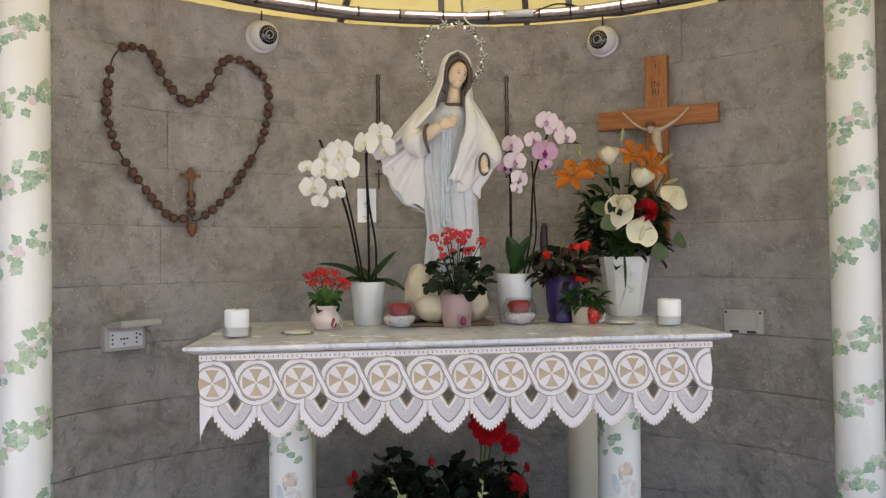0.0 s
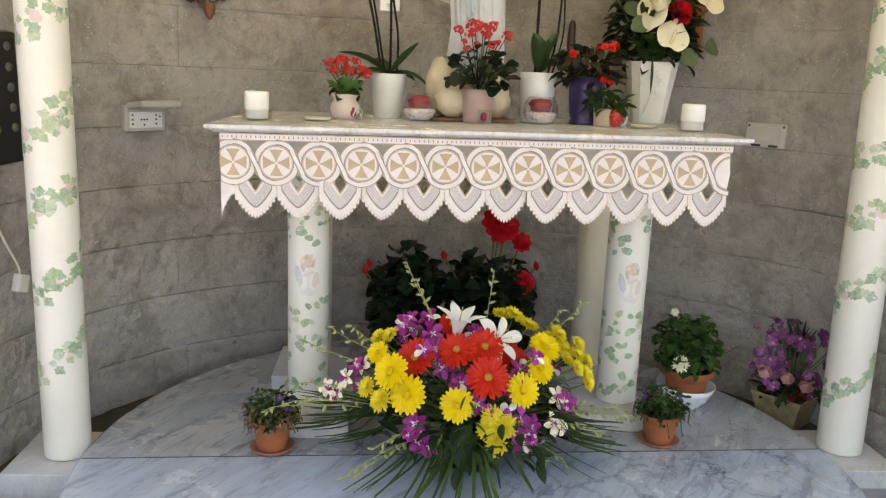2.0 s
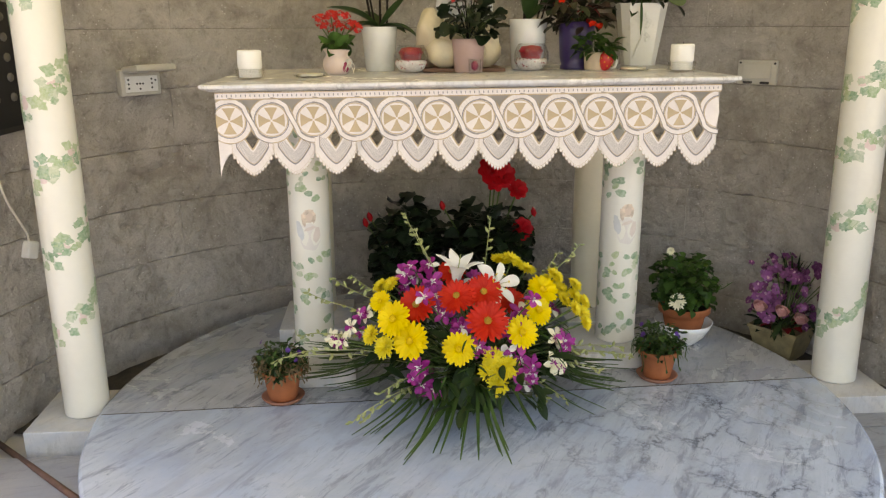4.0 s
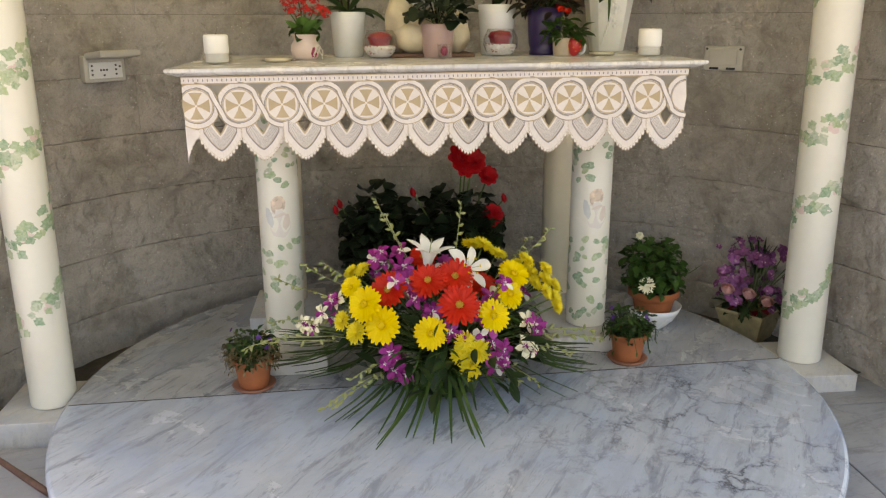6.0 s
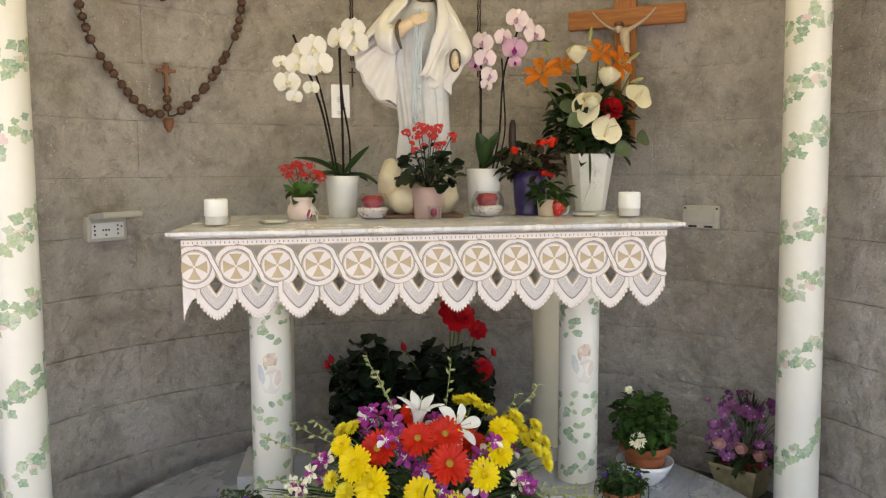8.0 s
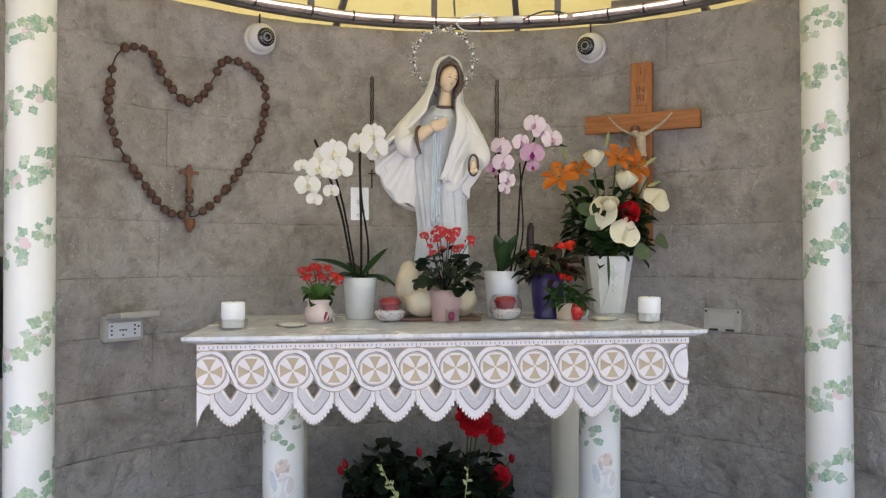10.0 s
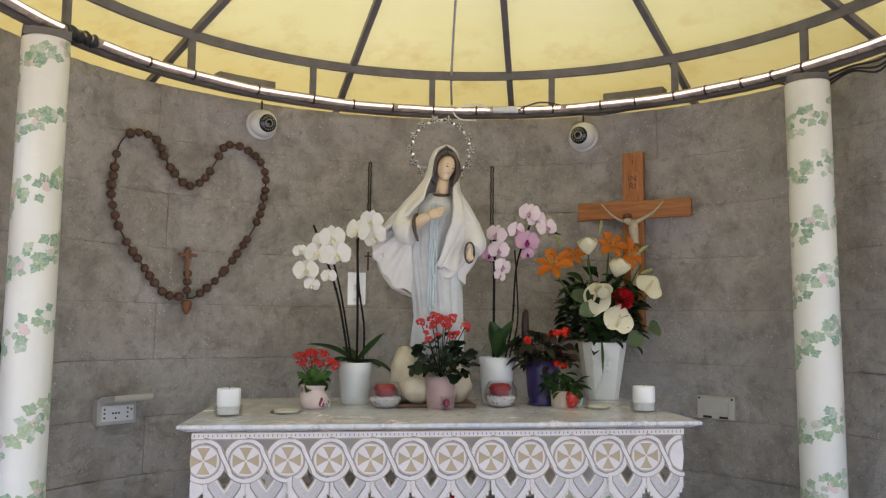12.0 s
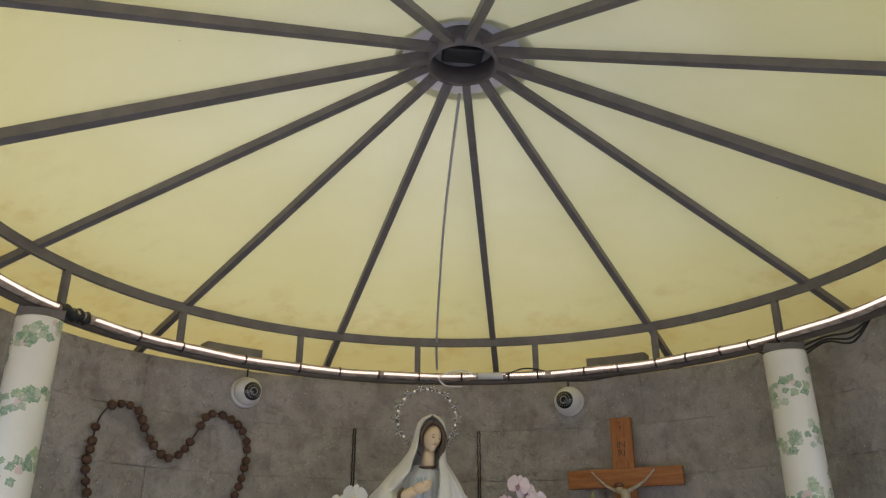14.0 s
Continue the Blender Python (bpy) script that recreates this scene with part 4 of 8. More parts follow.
for x, y, r, bands, seed in LEGS:
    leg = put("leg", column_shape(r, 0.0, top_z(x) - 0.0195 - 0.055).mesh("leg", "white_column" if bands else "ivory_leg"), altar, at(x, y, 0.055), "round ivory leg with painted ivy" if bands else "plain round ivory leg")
    if bands:
        lv, bl = garland(r, [0.055, 0.155, 0.25], seed, 15, 0.0165, ovate_leaf)
        put("painted_ivy", lv.mesh("painted_ivy", "ivy", "ivy_pale", smooth=False), leg, at(0, 0, 0.02), "painted green ivy sprays")
        lv, bl = garland(r, [0.52, 0.60, 0.68], seed + 5, 15, 0.0165, ovate_leaf)
        put("painted_ivy", lv.mesh("painted_ivy", "ivy", "ivy_pale", smooth=False), leg, at(0, 0, 0.0), "painted green ivy sprays")
        fig = Shape()
        mid = -math.pi / 2 + (0.06 if x < 0 else 0.0)
        def blot(w, h, turn, z, lean, lift, slot, seed_, n=22):
            """One soft-edged brush mark on the round leg."""
            ph = seed_ * 1.7
            pts = [(1.18 * w * (1 + 0.10 * math.sin(3 * a + ph) + 0.06 * math.sin(7 * a + 2 * ph)) * math.cos(a), h * (1 + 0.08 * math.sin(2 * a + ph) + 0.05 * math.sin(5 * a + ph)) * math.sin(a)) for a in [2 * math.pi * q / n for q in range(n)]]
            wrap(fig, pts, r, mid + turn, z, lean, lift, slot)

        blot(0.0270, 0.046, 0.02, 0.372, 0.10, 0.0005, 0, 1)
        blot(0.0090, 0.030, -0.46, 0.392, 0.20, 0.0007, 3, 2)
        blot(0.0085, 0.0260, 0.36, 0.378, -0.20, 0.0007, 5, 5)
        blot(0.0150, 0.0050, 0.04, 0.398, 0.35, 0.0010, 5, 6)
        blot(0.0155, 0.0215, 0.02, 0.436, 0.12, 0.0011, 2, 8)
        blot(0.0050, 0.0200, -0.25, 0.424, 0.15, 0.0012, 2, 9)
        blot(0.0045, 0.0150, 0.26, 0.430, -0.15, 0.0012, 2, 10)
        blot(0.0085, 0.0125, 0.05, 0.434, 0.0, 0.0014, 4, 11)
        blot(0.0110, 0.0050, 0.02, 0.452, 0.10, 0.0015, 2, 12)
        put("painted_figure", fig.mesh("painted_figure", "pale_paint", "peach_paint", "brown_paint", "blue_paint", "skin_paint", "blush_paint", smooth=False), leg, label="faded pale painted figure")
for x0, x1, y0, y1 in ((-0.560, -0.342, 0.095, 0.410), (-0.610, -0.370, 0.440, 0.74), (0.350, 0.565, 0.160, 0.410), (0.370, 0.60, 0.440, 0.74)):
    s = Shape()
    s.add(*box(x0, x1, y0, y1, 0.0005, 0.055, 0.003))
    tagged(new("leg_plinth", s.mesh("leg_plinth", "plinth", smooth=False)), "low white marble block under the altar legs", "plinth", "altar leg plinths")

# ---- lace frontal ----
lace = thing("altar_lace", "white and tan lace cloth with cross roundels hanging from the altar", "altar cloth", pose(0, 0.022, 0.8050, 0, -TILT, 0))
PITCH, FIRST = 0.1092, -0.6435


def flat_strip(pts_a, pts_b, y):
    n = len(pts_a)
    v = [(a[0], y, a[1]) for a in pts_a] + [(b[0], y, b[1]) for b in pts_b]
    return v, [(k, k + 1, n + k + 1, n + k) for k in range(n - 1)]


s = Shape()
wave = [(-0.676 + 1.344 * k / 120, 0.0012 * math.sin(k * 0.7)) for k in range(121)]
s.add(*flat_strip([(x, 0.056 + 0.2 * w) for x, w in wave], [(x, 0.074) for x, w in wave], -0.001), slot=0)
s.add(*flat_strip([(x, 0.0545) for x, w in wave], [(x, 0.0575) for x, w in wave], -0.0018), slot=1)
s.add(*flat_strip([(x, 0.0715) for x, w in wave], [(x, 0.074) for x, w in wave], -0.0018), slot=1)
for k in range(112):
    x = -0.67 + 0.01195 * k
    s.add([(x, -0.002, 0.062), (x + 0.0024, -0.002, 0.062), (x + 0.0024, -0.002, 0.068), (x, -0.002, 0.068)], [(0, 1, 2, 3)], slot=2)
put("top_band", s.mesh("top_band", "lace", "lace_tan", "lace_line", smooth=False), lace)
s = Shape()
s.add(*flat_strip([(-0.674, 0.056), (0.666, 0.056)], [(-0.674, 0.012), (0.666, 0.012)], 0.004))
put("net", s.mesh("net", "lace_net", smooth=False), lace, label="beige net behind the roundels")



def woven(rows, slots, y=0.0, rib=None):
    """One sheet through rows of (x, z) points; slots name the thread of each strip, and rib gives a strip its cord: (cells from cord to cord, cells of one cord, thread)."""
    n = len(rows[0])
    shape = Shape()
    shape.add([(x, y, z) for row in rows for x, z in row], [])
    for i, slot in enumerate(slots):
        for k in range(n - 1):
            shape.f.append((i * n + k, i * n + k + 1, (i + 1) * n + k + 1, (i + 1) * n + k))
            shape.m.append(rib[i][2] if rib and i in rib and (k + 1) % rib[i][0] < rib[i][1] else slot)
    return shape


# threads: 0 white, 1 grey-blue, 2 tan, 3 thin grey cord, 4 sheer
THREADS = ("lace", "lace_line", "lace_tan", "lace_rib", "lace_sheer")
turns = []
for k in range(36):
    turns += [2 * math.pi * k / 36, 2 * math.pi * (k + 0.86) / 36]
turns.append(2 * math.pi)
radii = [0.0005, 0.0395, 0.0402, 0.0428, 0.0434, 0.0458, 0.0560, 0.0574, 0.0600]
ring_mesh = woven([[(r * math.cos(a), r * math.sin(a)) for a in turns] for r in radii], (0, 0, 2, 0, 1, 0, 0, 2), 0.0, {5: (2, 1, 4)}).mesh("roundel", *THREADS, smooth=False)

# the band that leaves the top of one roundel and runs under the next one
centre = [(0.0528 * math.sin(radians(q)), 0.0528 * math.cos(radians(q))) for q in range(0, 49, 6)]
last = centre[-1]
back = [(PITCH - x, -z) for x, z in reversed(centre)]
centre += [(last[0] + (back[0][0] - last[0]) * (0.5 - 0.5 * math.cos(math.pi * q / 9)) * 0.35 + (back[0][0] - last[0]) * q / 9 * 0.65, last[1] + (back[0][1] - last[1]) * q / 9) for q in range(1, 9)] + back
rows = []
for w in (-0.0076, -0.0067, -0.0049, 0.0, 0.0049, 0.0067, 0.0076):
    row = []
    for k, c in enumerate(centre):
        q0, q1 = centre[max(k - 1, 0)], centre[min(k + 1, len(centre) - 1)]
        d = Vector((q1[0] - q0[0], q1[1] - q0[1])).normalized()
        row.append((c[0] - d.y * w, c[1] + d.x * w))
    rows.append(row)
over_mesh = woven(rows, (2, 1, 0, 0, 1, 2)).mesh("crossing_band", *THREADS, smooth=False)

cross = Shape()
hub_points, cross_faces = [], []
for k in range(4):
    a = math.pi / 2 * k
    arm = [(0.0012, -0.0012), (0.012, -0.0046), (0.0235, -0.0110), (0.0335, -0.0175), (0.0345, 0.0), (0.0335, 0.0175), (0.0235, 0.0110), (0.012, 0.0046), (0.0012, 0.0012)]
    base = len(hub_points)
    hub_points += [(math.cos(a) * x - math.sin(a) * z, -0.0012, math.sin(a) * x + math.cos(a) * z) for x, z in arm]
    cross_faces.append(tuple(base + q for q in range(9)))
cross.add(hub_points, cross_faces)
cross.add([(0.0030 * math.cos(q * 0.785), -0.0020, 0.0030 * math.sin(q * 0.785)) for q in range(8)], [tuple(range(8))], slot=1)
cross_mesh = cross.mesh("cross", "lace_tan", "lace", smooth=False)
ring_cut = ring_mesh.copy()
bm = bmesh.new()
bm.from_mesh(ring_cut)
bmesh.ops.bisect_plane(bm, geom=bm.verts[:] + bm.edges[:] + bm.faces[:], plane_co=(-0.032, 0, 0), plane_no=(-1, 0, 0), clear_outer=True)
bm.to_mesh(ring_cut)
bm.free()


def scallop_hem(t):
    """The outer line of a scallop: down its side, along a pointed arch that hangs lowest in its middle, and up again."""
    q = abs(t) / 0.80
    if q > 1:
        return math.copysign(0.0543, t), -0.085 + 0.036 * (abs(t) - 0.80) / 0.20
    return 0.0543 * t / 0.80, -0.086 - 0.056 * (1 - q**1.65)


def scallop_rim(t):
    """The edge of the open lozenge over the scallop."""
    q = min(1.0, abs(t) / 0.80)
    return math.copysign(0.0200 * q, t), -0.040 - 0.033 * (1 - q**1.15) + 0.012 * max(0.0, abs(t) - 0.80) / 0.20


def scallop_row(k, picot=0.0):
    """One line of a scallop, from its hem (k = 0) to the rim of its opening (k = 1)."""
    row = []
    teeth, steps = 17, 10
    for i in range(teeth * steps + 1):
        t = 2 * i / (teeth * steps) - 1
        (x0, z0), (x1, z1) = scallop_hem(t), scallop_rim(t)
        x, z = x0 + (x1 - x0) * k, z0 + (z1 - z0) * k
        if picot and abs(t) < 0.80:
            out = Vector((0.75 * t, -1.0)).normalized()
            f = (i % steps) / (0.70 * steps)
            lift = picot * math.sqrt(max(0.0, 1 - (2 * f - 1) ** 2)) if f < 1 else -0.0006
            x, z = x + out.x * lift, z + out.y * lift
        row.append((x, z))
    return row


levels = [(0.0, 0.0060), (0.012, 0.0048), (0.050, 0.0), (0.062, 0.0), (0.330, 0.0), (0.385, 0.0), (0.410, 0.0), (0.84, 0.0), (0.92, 0.0), (1.0, 0.0)]
scallop_mesh = woven([scallop_row(k, tooth) for k, tooth in levels], (2, 0, 2, 0, 1, 2, 4, 0, 2), 0.0015, {3: (10, 1, 4), 6: (5, 2, 3)}).mesh("scallop", *THREADS, smooth=False)
for k in range(12):
    x = FIRST + PITCH * k
    m = put("roundel", ring_mesh if k else ring_cut, lace, at(x, 0, 0))
    put("cross", cross_mesh, m, label="tan embroidered cross")
    put("crossing_band", over_mesh, lace, at(x, -0.0014, 0))
    put("scallop", scallop_mesh, lace, at(x + PITCH / 2, 0.0018, 0) @ pose(0, 0, 0, 3 * math.sin(k * 2.3), 0, 3 * math.sin(k * 1.3)), "ribbed scalloped lace edge with small picots")
# cut roundels at both ends
end_turns = np.linspace(radians(97), radians(263), 40)
put("end_roundel", woven([[(r * math.cos(a), r * math.sin(a)) for a in end_turns] for r in radii], (0, 0, 2, 0, 1, 0, 0, 2)).mesh("end_roundel", *THREADS, smooth=False), lace, at(FIRST + PITCH * 12, 0, 0))
s = Shape()
s.add(*flat_strip([(-0.0535 + 0.0545 * k / 8, -0.05 - 0.018 * (k / 8)) for k in range(9)], [(-0.0535 + 0.003 * k, -0.150 + 0.060 * (k / 8) ** 0.6 + 0.004 * (k % 2)) for k in range(9)], 0.002))
put("frayed_corner", s.mesh("frayed_corner", "lace", smooth=False), lace, at(FIRST + 0.020, 0.002, -0.002))


# ---- statue ----
def interp(z, table):
    return float(np.interp(z, [a for a, _ in table], [b for _, b in table]))


def statue_shape():
    """A robed standing figure on a cloud: gown, mantle, veil, head, sleeves."""
    s = Shape()
    y0 = 0.50
    left = [(1.06, -0.070), (1.10, -0.070), (1.19, -0.058), (1.30, -0.070), (1.40, -0.082), (1.48, -0.080), (1.56, -0.070), (1.60, -0.020)]
    right = [(1.06, 0.100), (1.24, 0.100), (1.34, 0.095), (1.42, 0.085), (1.48, 0.092), (1.56, 0.090), (1.60, 0.052)]
    n = 120
    v, f = [], []
    rows = np.linspace(1.05, 1.605, 46)
    for z in rows:
        l, r = interp(z, left), interp(z, right)
        deep = interp(z, [(1.05, 0.078), (1.25, 0.062), (1.42, 0.052), (1.50, 0.062), (1.57, 0.05), (1.605, 0.025)])
        k_fold = interp(z, [(1.05, 0.10), (1.35, 0.08), (1.46, 0.05), (1.60, 0.02)])
        for k in range(n):
            a = 2 * math.pi * k / n
            w = 1 + k_fold * (0.34 * math.sin(11 * a + 3.0 * z) + 0.30 * math.sin(17 * a - 9 * z + 1.0) + 0.26 * math.sin(27 * a + 11 * z) + 0.14 * math.sin(41 * a - 7 * z))
            v.append(((l + r) / 2 + (r - l) / 2 * math.cos(a) * w, y0 + deep * math.sin(a) * w, z))
    for i in range(len(rows) - 1):
        for k in range(n):
            j = (k + 1) % n
            f.append((i * n + k, i * n + j, (i + 1) * n + j, (i + 1) * n + k))
    s.add(v, f, slot=1)
    # mantle: from the hood over the shoulders, open in front
    ml = [(1.255, -0.075), (1.268, -0.100), (1.284, -0.126), (1.336, -0.164), (1.409, -0.182), (1.46, -0.178), (1.49, -0.168), (1.565, -0.112), (1.62, -0.062), (1.654, -0.037), (1.70, -0.021), (1.72, -0.018), (1.75, -0.006), (1.764, 0.008), (1.770, 0.018), (1.774, 0.032)]
    mr = [(1.33, 0.104), (1.366, 0.126), (1.423, 0.150), (1.49, 0.155), (1.554, 0.123), (1.617, 0.088), (1.681, 0.085), (1.707, 0.086), (1.74, 0.084), (1.758, 0.074), (1.768, 0.062), (1.774, 0.048)]
    n, m = 84, 46
    v, f = [], []
    for i in range(m):
        t = i / (m - 1)
        for k in range(n + 1):
            u = k / n
            low = 1.258 + 0.085 * u**1.5 + 0.014 * math.sin(u * 40)
            z = 1.774 + (low - 1.774) * t
            l, r = interp(z, ml), interp(z, mr)
            deep = interp(z, [(1.25, 0.070), (1.40, 0.085), (1.48, 0.108), (1.55, 0.100), (1.62, 0.068), (1.69, 0.060), (1.75, 0.050), (1.767, 0.034), (1.774, 0.014)])
            gap_l = interp(z, [(1.26, 92), (1.43, 88), (1.475, 64), (1.52, 37), (1.58, 24), (1.64, 36), (1.70, 46), (1.735, 46), (1.750, 38), (1.760, 20), (1.766, 2), (1.774, 0)])
            gap_r = interp(z, [(1.33, 4), (1.38, 12), (1.46, 16), (1.54, 26), (1.60, 34), (1.64, 44), (1.70, 54), (1.735, 50), (1.750, 40), (1.760, 20), (1.766, 2), (1.774, 0)])
            a = radians(270 - gap_l - (360 - gap_l - gap_r) * u)
            drape = interp(z, [(1.26, 0.15), (1.42, 0.12), (1.56, 0.05), (1.66, 0.012), (1.774, 0.0)])
            w = 1 + drape * (0.6 * math.sin(17 * u * 3.1 + 9 * z) + 0.4 * math.sin(47 * u + 4 * z))
            v.append(((l + r) / 2 + (r - l) / 2 * math.cos(a) * w, y0 + 0.004 + deep * math.sin(a) * w * (1.0 if math.sin(a) > 0 else 0.95), z))
    for i in range(m - 1):
        for k in range(n):
            a = i * (n + 1) + k
            f.append((a, a + 1, a + n + 2, a + n + 1))
    outside = len(v)
    # an inner skin gives the cloth its thickness
    v2 = []
    for i in range(m):
        for k in range(n + 1):
            p = v[i * (n + 1) + k]
            cxm = (interp(p[2], ml) + interp(p[2], mr)) / 2
            v2.append((cxm + (p[0] - cxm) * 0.965, y0 + (p[1] - y0) * 0.94, p[2] - 0.002))
    f2 = [tuple(outside + q for q in face[::-1]) for face in f]
    edge = []
    for i in range(m - 1):
        for k in (0, n):
            a, b = i * (n + 1) + k, (i + 1) * (n + 1) + k
            edge.append((a, b, outside + b, outside + a))
    for k in range(n):
        a = (m - 1) * (n + 1) + k
        edge.append((a, a + 1, outside + a + 1, outside + a))
    s.add(v + v2, f + f2 + edge, slot=0)
    # cloth spread under the raised arm, its folds fanning out from the wrist
    n, m = 64, 20
    apex = Vector((-0.052, y0 - 0.045, 1.520))
    reach = [(0.0, 0.100), (0.16, 0.152), (0.30, 0.186), (0.42, 0.198), (0.56, 0.208), (0.78, 0.242), (1.0, 0.254)]
    v, f = [], []
    for i in range(m + 1):
        q = i / m
        for k in range(n + 1):
            u = k / n
            a = radians(188 + 82 * u)
            far = interp(u, reach) * (1 + 0.022 * math.sin(u * 34) * q)
            fold = (0.55 * math.sin(u * 24 + 2.2 * q) + 0.30 * math.sin(u * 43 + 1.0) + 0.2 * math.sin(u * 11 + 4 * q)) * 0.0105 * q ** 0.8
            v.append((apex.x + far * q * math.cos(a), apex.y + 0.046 * q * (1 - u) + 0.030 * q * u + 0.010 + fold, apex.z + far * q * math.sin(a)))
    for i in range(m):
        for k in range(n):
            a = i * (n + 1) + k
            f.append((a, a + n + 1, a + n + 2, a + 1))
    s.add(v, f, slot=0)
    # front fall of the mantle on one side
    v, f = [], []
    for i in range(25):
        t = i / 24
        for k in range(15):
            u = k / 14
            xa = interp(t, [(0, 0.055), (0.35, 0.062), (0.7, 0.045), (1, 0.012)])
            xb = interp(t, [(0, 0.085), (0.25, 0.120), (0.44, 0.154), (0.60, 0.140), (0.74, 0.100), (1, 0.100)])
            z = 1.60 - t * (0.262 - 0.012 * math.sin(u * 9) - 0.02 * u)
            y = y0 - interp(t, [(0, 0.048), (0.3, 0.074), (1, 0.072)]) + 0.007 * math.sin(u * 13 + t * 2) + 0.016 * u * u
            v.append((xa + (xb - xa) * u, y, z))
    for i in range(24):
        for k in range(14):
            a = i * 15 + k
            f.append((a, a + 1, a + 16, a + 15))
    s.add(v, f, slot=0)
    # raised sleeve with its brown hem, forearm and a hand laid on the breast
    s.add(*tube(curve_points([(-0.050, y0 - 0.010, 1.590), (-0.088, y0 - 0.024, 1.545), (-0.106, y0 - 0.044, 1.500), (-0.098, y0 - 0.062, 1.468), (-0.076, y0 - 0.074, 1.462)], 18), [0.022 + 0.019 * min(1, k / 13) + 0.0014 * math.sin(k * 2.1) for k in range(18)], 20), slot=0)
    s.add(*tube(curve_points([(-0.062, y0 - 0.092, 1.524), (-0.074, y0 - 0.102, 1.504), (-0.072, y0 - 0.106, 1.469), (-0.060, y0 - 0.100, 1.432)], 14), [0.003, 0.005, 0.006, 0.006, 0.006, 0.006, 0.006, 0.006, 0.006, 0.006, 0.005, 0.005, 0.004, 0.003], 10), slot=3)
    s.add(*tube(curve_points([(-0.070, y0 - 0.078, 1.490), (-0.048, y0 - 0.098, 1.502), (-0.026, y0 - 0.104, 1.515)], 10), [0.021, 0.021, 0.0205, 0.020, 0.019, 0.018, 0.017, 0.0165, 0.016, 0.015], 14), slot=2)
    s.add(*ball(0.023, 0.011, 0.018, 16, 10), at(-0.010, y0 - 0.104, 1.523) @ pose(0, 0, 0, 0, -18, 0), slot=2)
    for q, (dz, reach) in enumerate(((0.012, 0.044), (0.004, 0.048), (-0.004, 0.044), (-0.012, 0.036))):
        s.add(*tube(curve_points([(0.000, y0 - 0.106, 1.525 + dz), (0.002 + 0.5 * reach * 0.6, y0 - 0.104, 1.532 + dz), (0.000 + reach * 0.58, y0 - 0.096, 1.535 + dz * 0.9)], 7), [0.0058, 0.0060, 0.0060, 0.0058, 0.0054, 0.0048, 0.0032], 9), slot=2)
    # lowered sleeve with its brown hem and an open hand
    s.add(*tube(curve_points([(0.112, y0 - 0.03, 1.50), (0.134, y0 - 0.06, 1.435), (0.122, y0 - 0.080, 1.408)], 12), [0.034, 0.035, 0.036, 0.037, 0.037, 0.037, 0.036, 0.035, 0.033, 0.031, 0.029, 0.027], 16), slot=0)
    s.add(*tube([(0.108 + 0.0155 * math.cos(q), y0 - 0.108 - 0.004 * math.sin(q), 1.398 + 0.033 * math.sin(q)) for q in np.linspace(0.0, 2 * math.pi, 25)], 0.0034, 8), slot=3)
    s.add(*ball(0.0150, 0.010, 0.032, 16, 12), at(0.108, y0 - 0.098, 1.398), slot=0)
    s.add(*ball(0.0105, 0.011, 0.019, 14, 10), at(0.108, y0 - 0.110, 1.396), slot=2)
    for q in range(4):
        s.add(*tube(curve_points([(0.101 + 0.0048 * q, y0 - 0.116, 1.388), (0.100 + 0.0054 * q, y0 - 0.121, 1.378), (0.102 + 0.0050 * q, y0 - 0.119, 1.370 + 0.002 * abs(q - 1.5))], 6), [0.0040, 0.0042, 0.0040, 0.0038, 0.0034, 0.0022], 8), slot=2)
    # head turned and bowed a little, parted hair under the hood, neck with a dark collar
    hp = at(0.036, y0 - 0.032, 1.692) @ pose(0, 0, 0, 14, 10, 24) @ Matrix.Scale(0.92, 4)
    s.add(*ball(0.0315, 0.034, 0.043, 26, 20), hp, slot=2)
    s.add(*ball(0.0200, 0.021, 0.022, 18, 12), hp @ at(0.0, -0.010, -0.028), slot=2)
    s.add(*ball(0.0042, 0.0070, 0.0125, 10, 8), hp @ at(0.0, -0.0325, -0.002), slot=2)
    s.add(*ball(0.0056, 0.0045, 0.0042, 10, 8), hp @ at(0.0, -0.0355, -0.0105), slot=2)
    for dx in (-0.0122, 0.0122):
        s.add(*ball(0.0070, 0.0030, 0.0040, 10, 7), hp @ at(dx, -0.0290, 0.0035), slot=2)
        s.add(*ball(0.0060, 0.0020, 0.0021, 10, 5), hp @ at(dx, -0.0318, 0.0018), slot=3)
        s.add(*ball(0.0072, 0.0016, 0.0009, 10, 5), hp @ at(dx, -0.0302, 0.0115) @ pose(0, 0, 0, 0, 14 if dx > 0 else -14, 0), slot=3)
    s.add(*ball(0.0062, 0.0026, 0.0022, 10, 6), hp @ at(0.0, -0.0325, -0.0205), slot=6)
    s.add(*ball(0.0350, 0.036, 0.046, 24, 18), at(0.041, y0 - 0.012, 1.697) @ pose(0, 0, 0, 0, 8, 0), slot=3)
    for side, keys in ((0, [(0.036, y0 - 0.052, 1.741), (0.014, y0 - 0.050, 1.729), (0.001, y0 - 0.044, 1.704), (0.000, y0 - 0.040, 1.672)]), (1, [(0.038, y0 - 0.052, 1.741), (0.062, y0 - 0.050, 1.728), (0.073, y0 - 0.044, 1.700), (0.070, y0 - 0.042, 1.664), (0.056, y0 - 0.046, 1.625)])):
        for w in range(3):
            pts = curve_points([Vector(k) + Vector(((0.0030 if side else -0.0012) * w, 0.006 * w, -0.003 * w)) for k in keys], 14)
            s.add(*tube(pts, [0.0035 + (0.0034 if side else 0.0026) * math.sin(math.pi * min(1.0, 0.12 + q / 14)) + 0.0006 * math.sin(q * 2.0 + w) for q in range(14)], 8), slot=3)
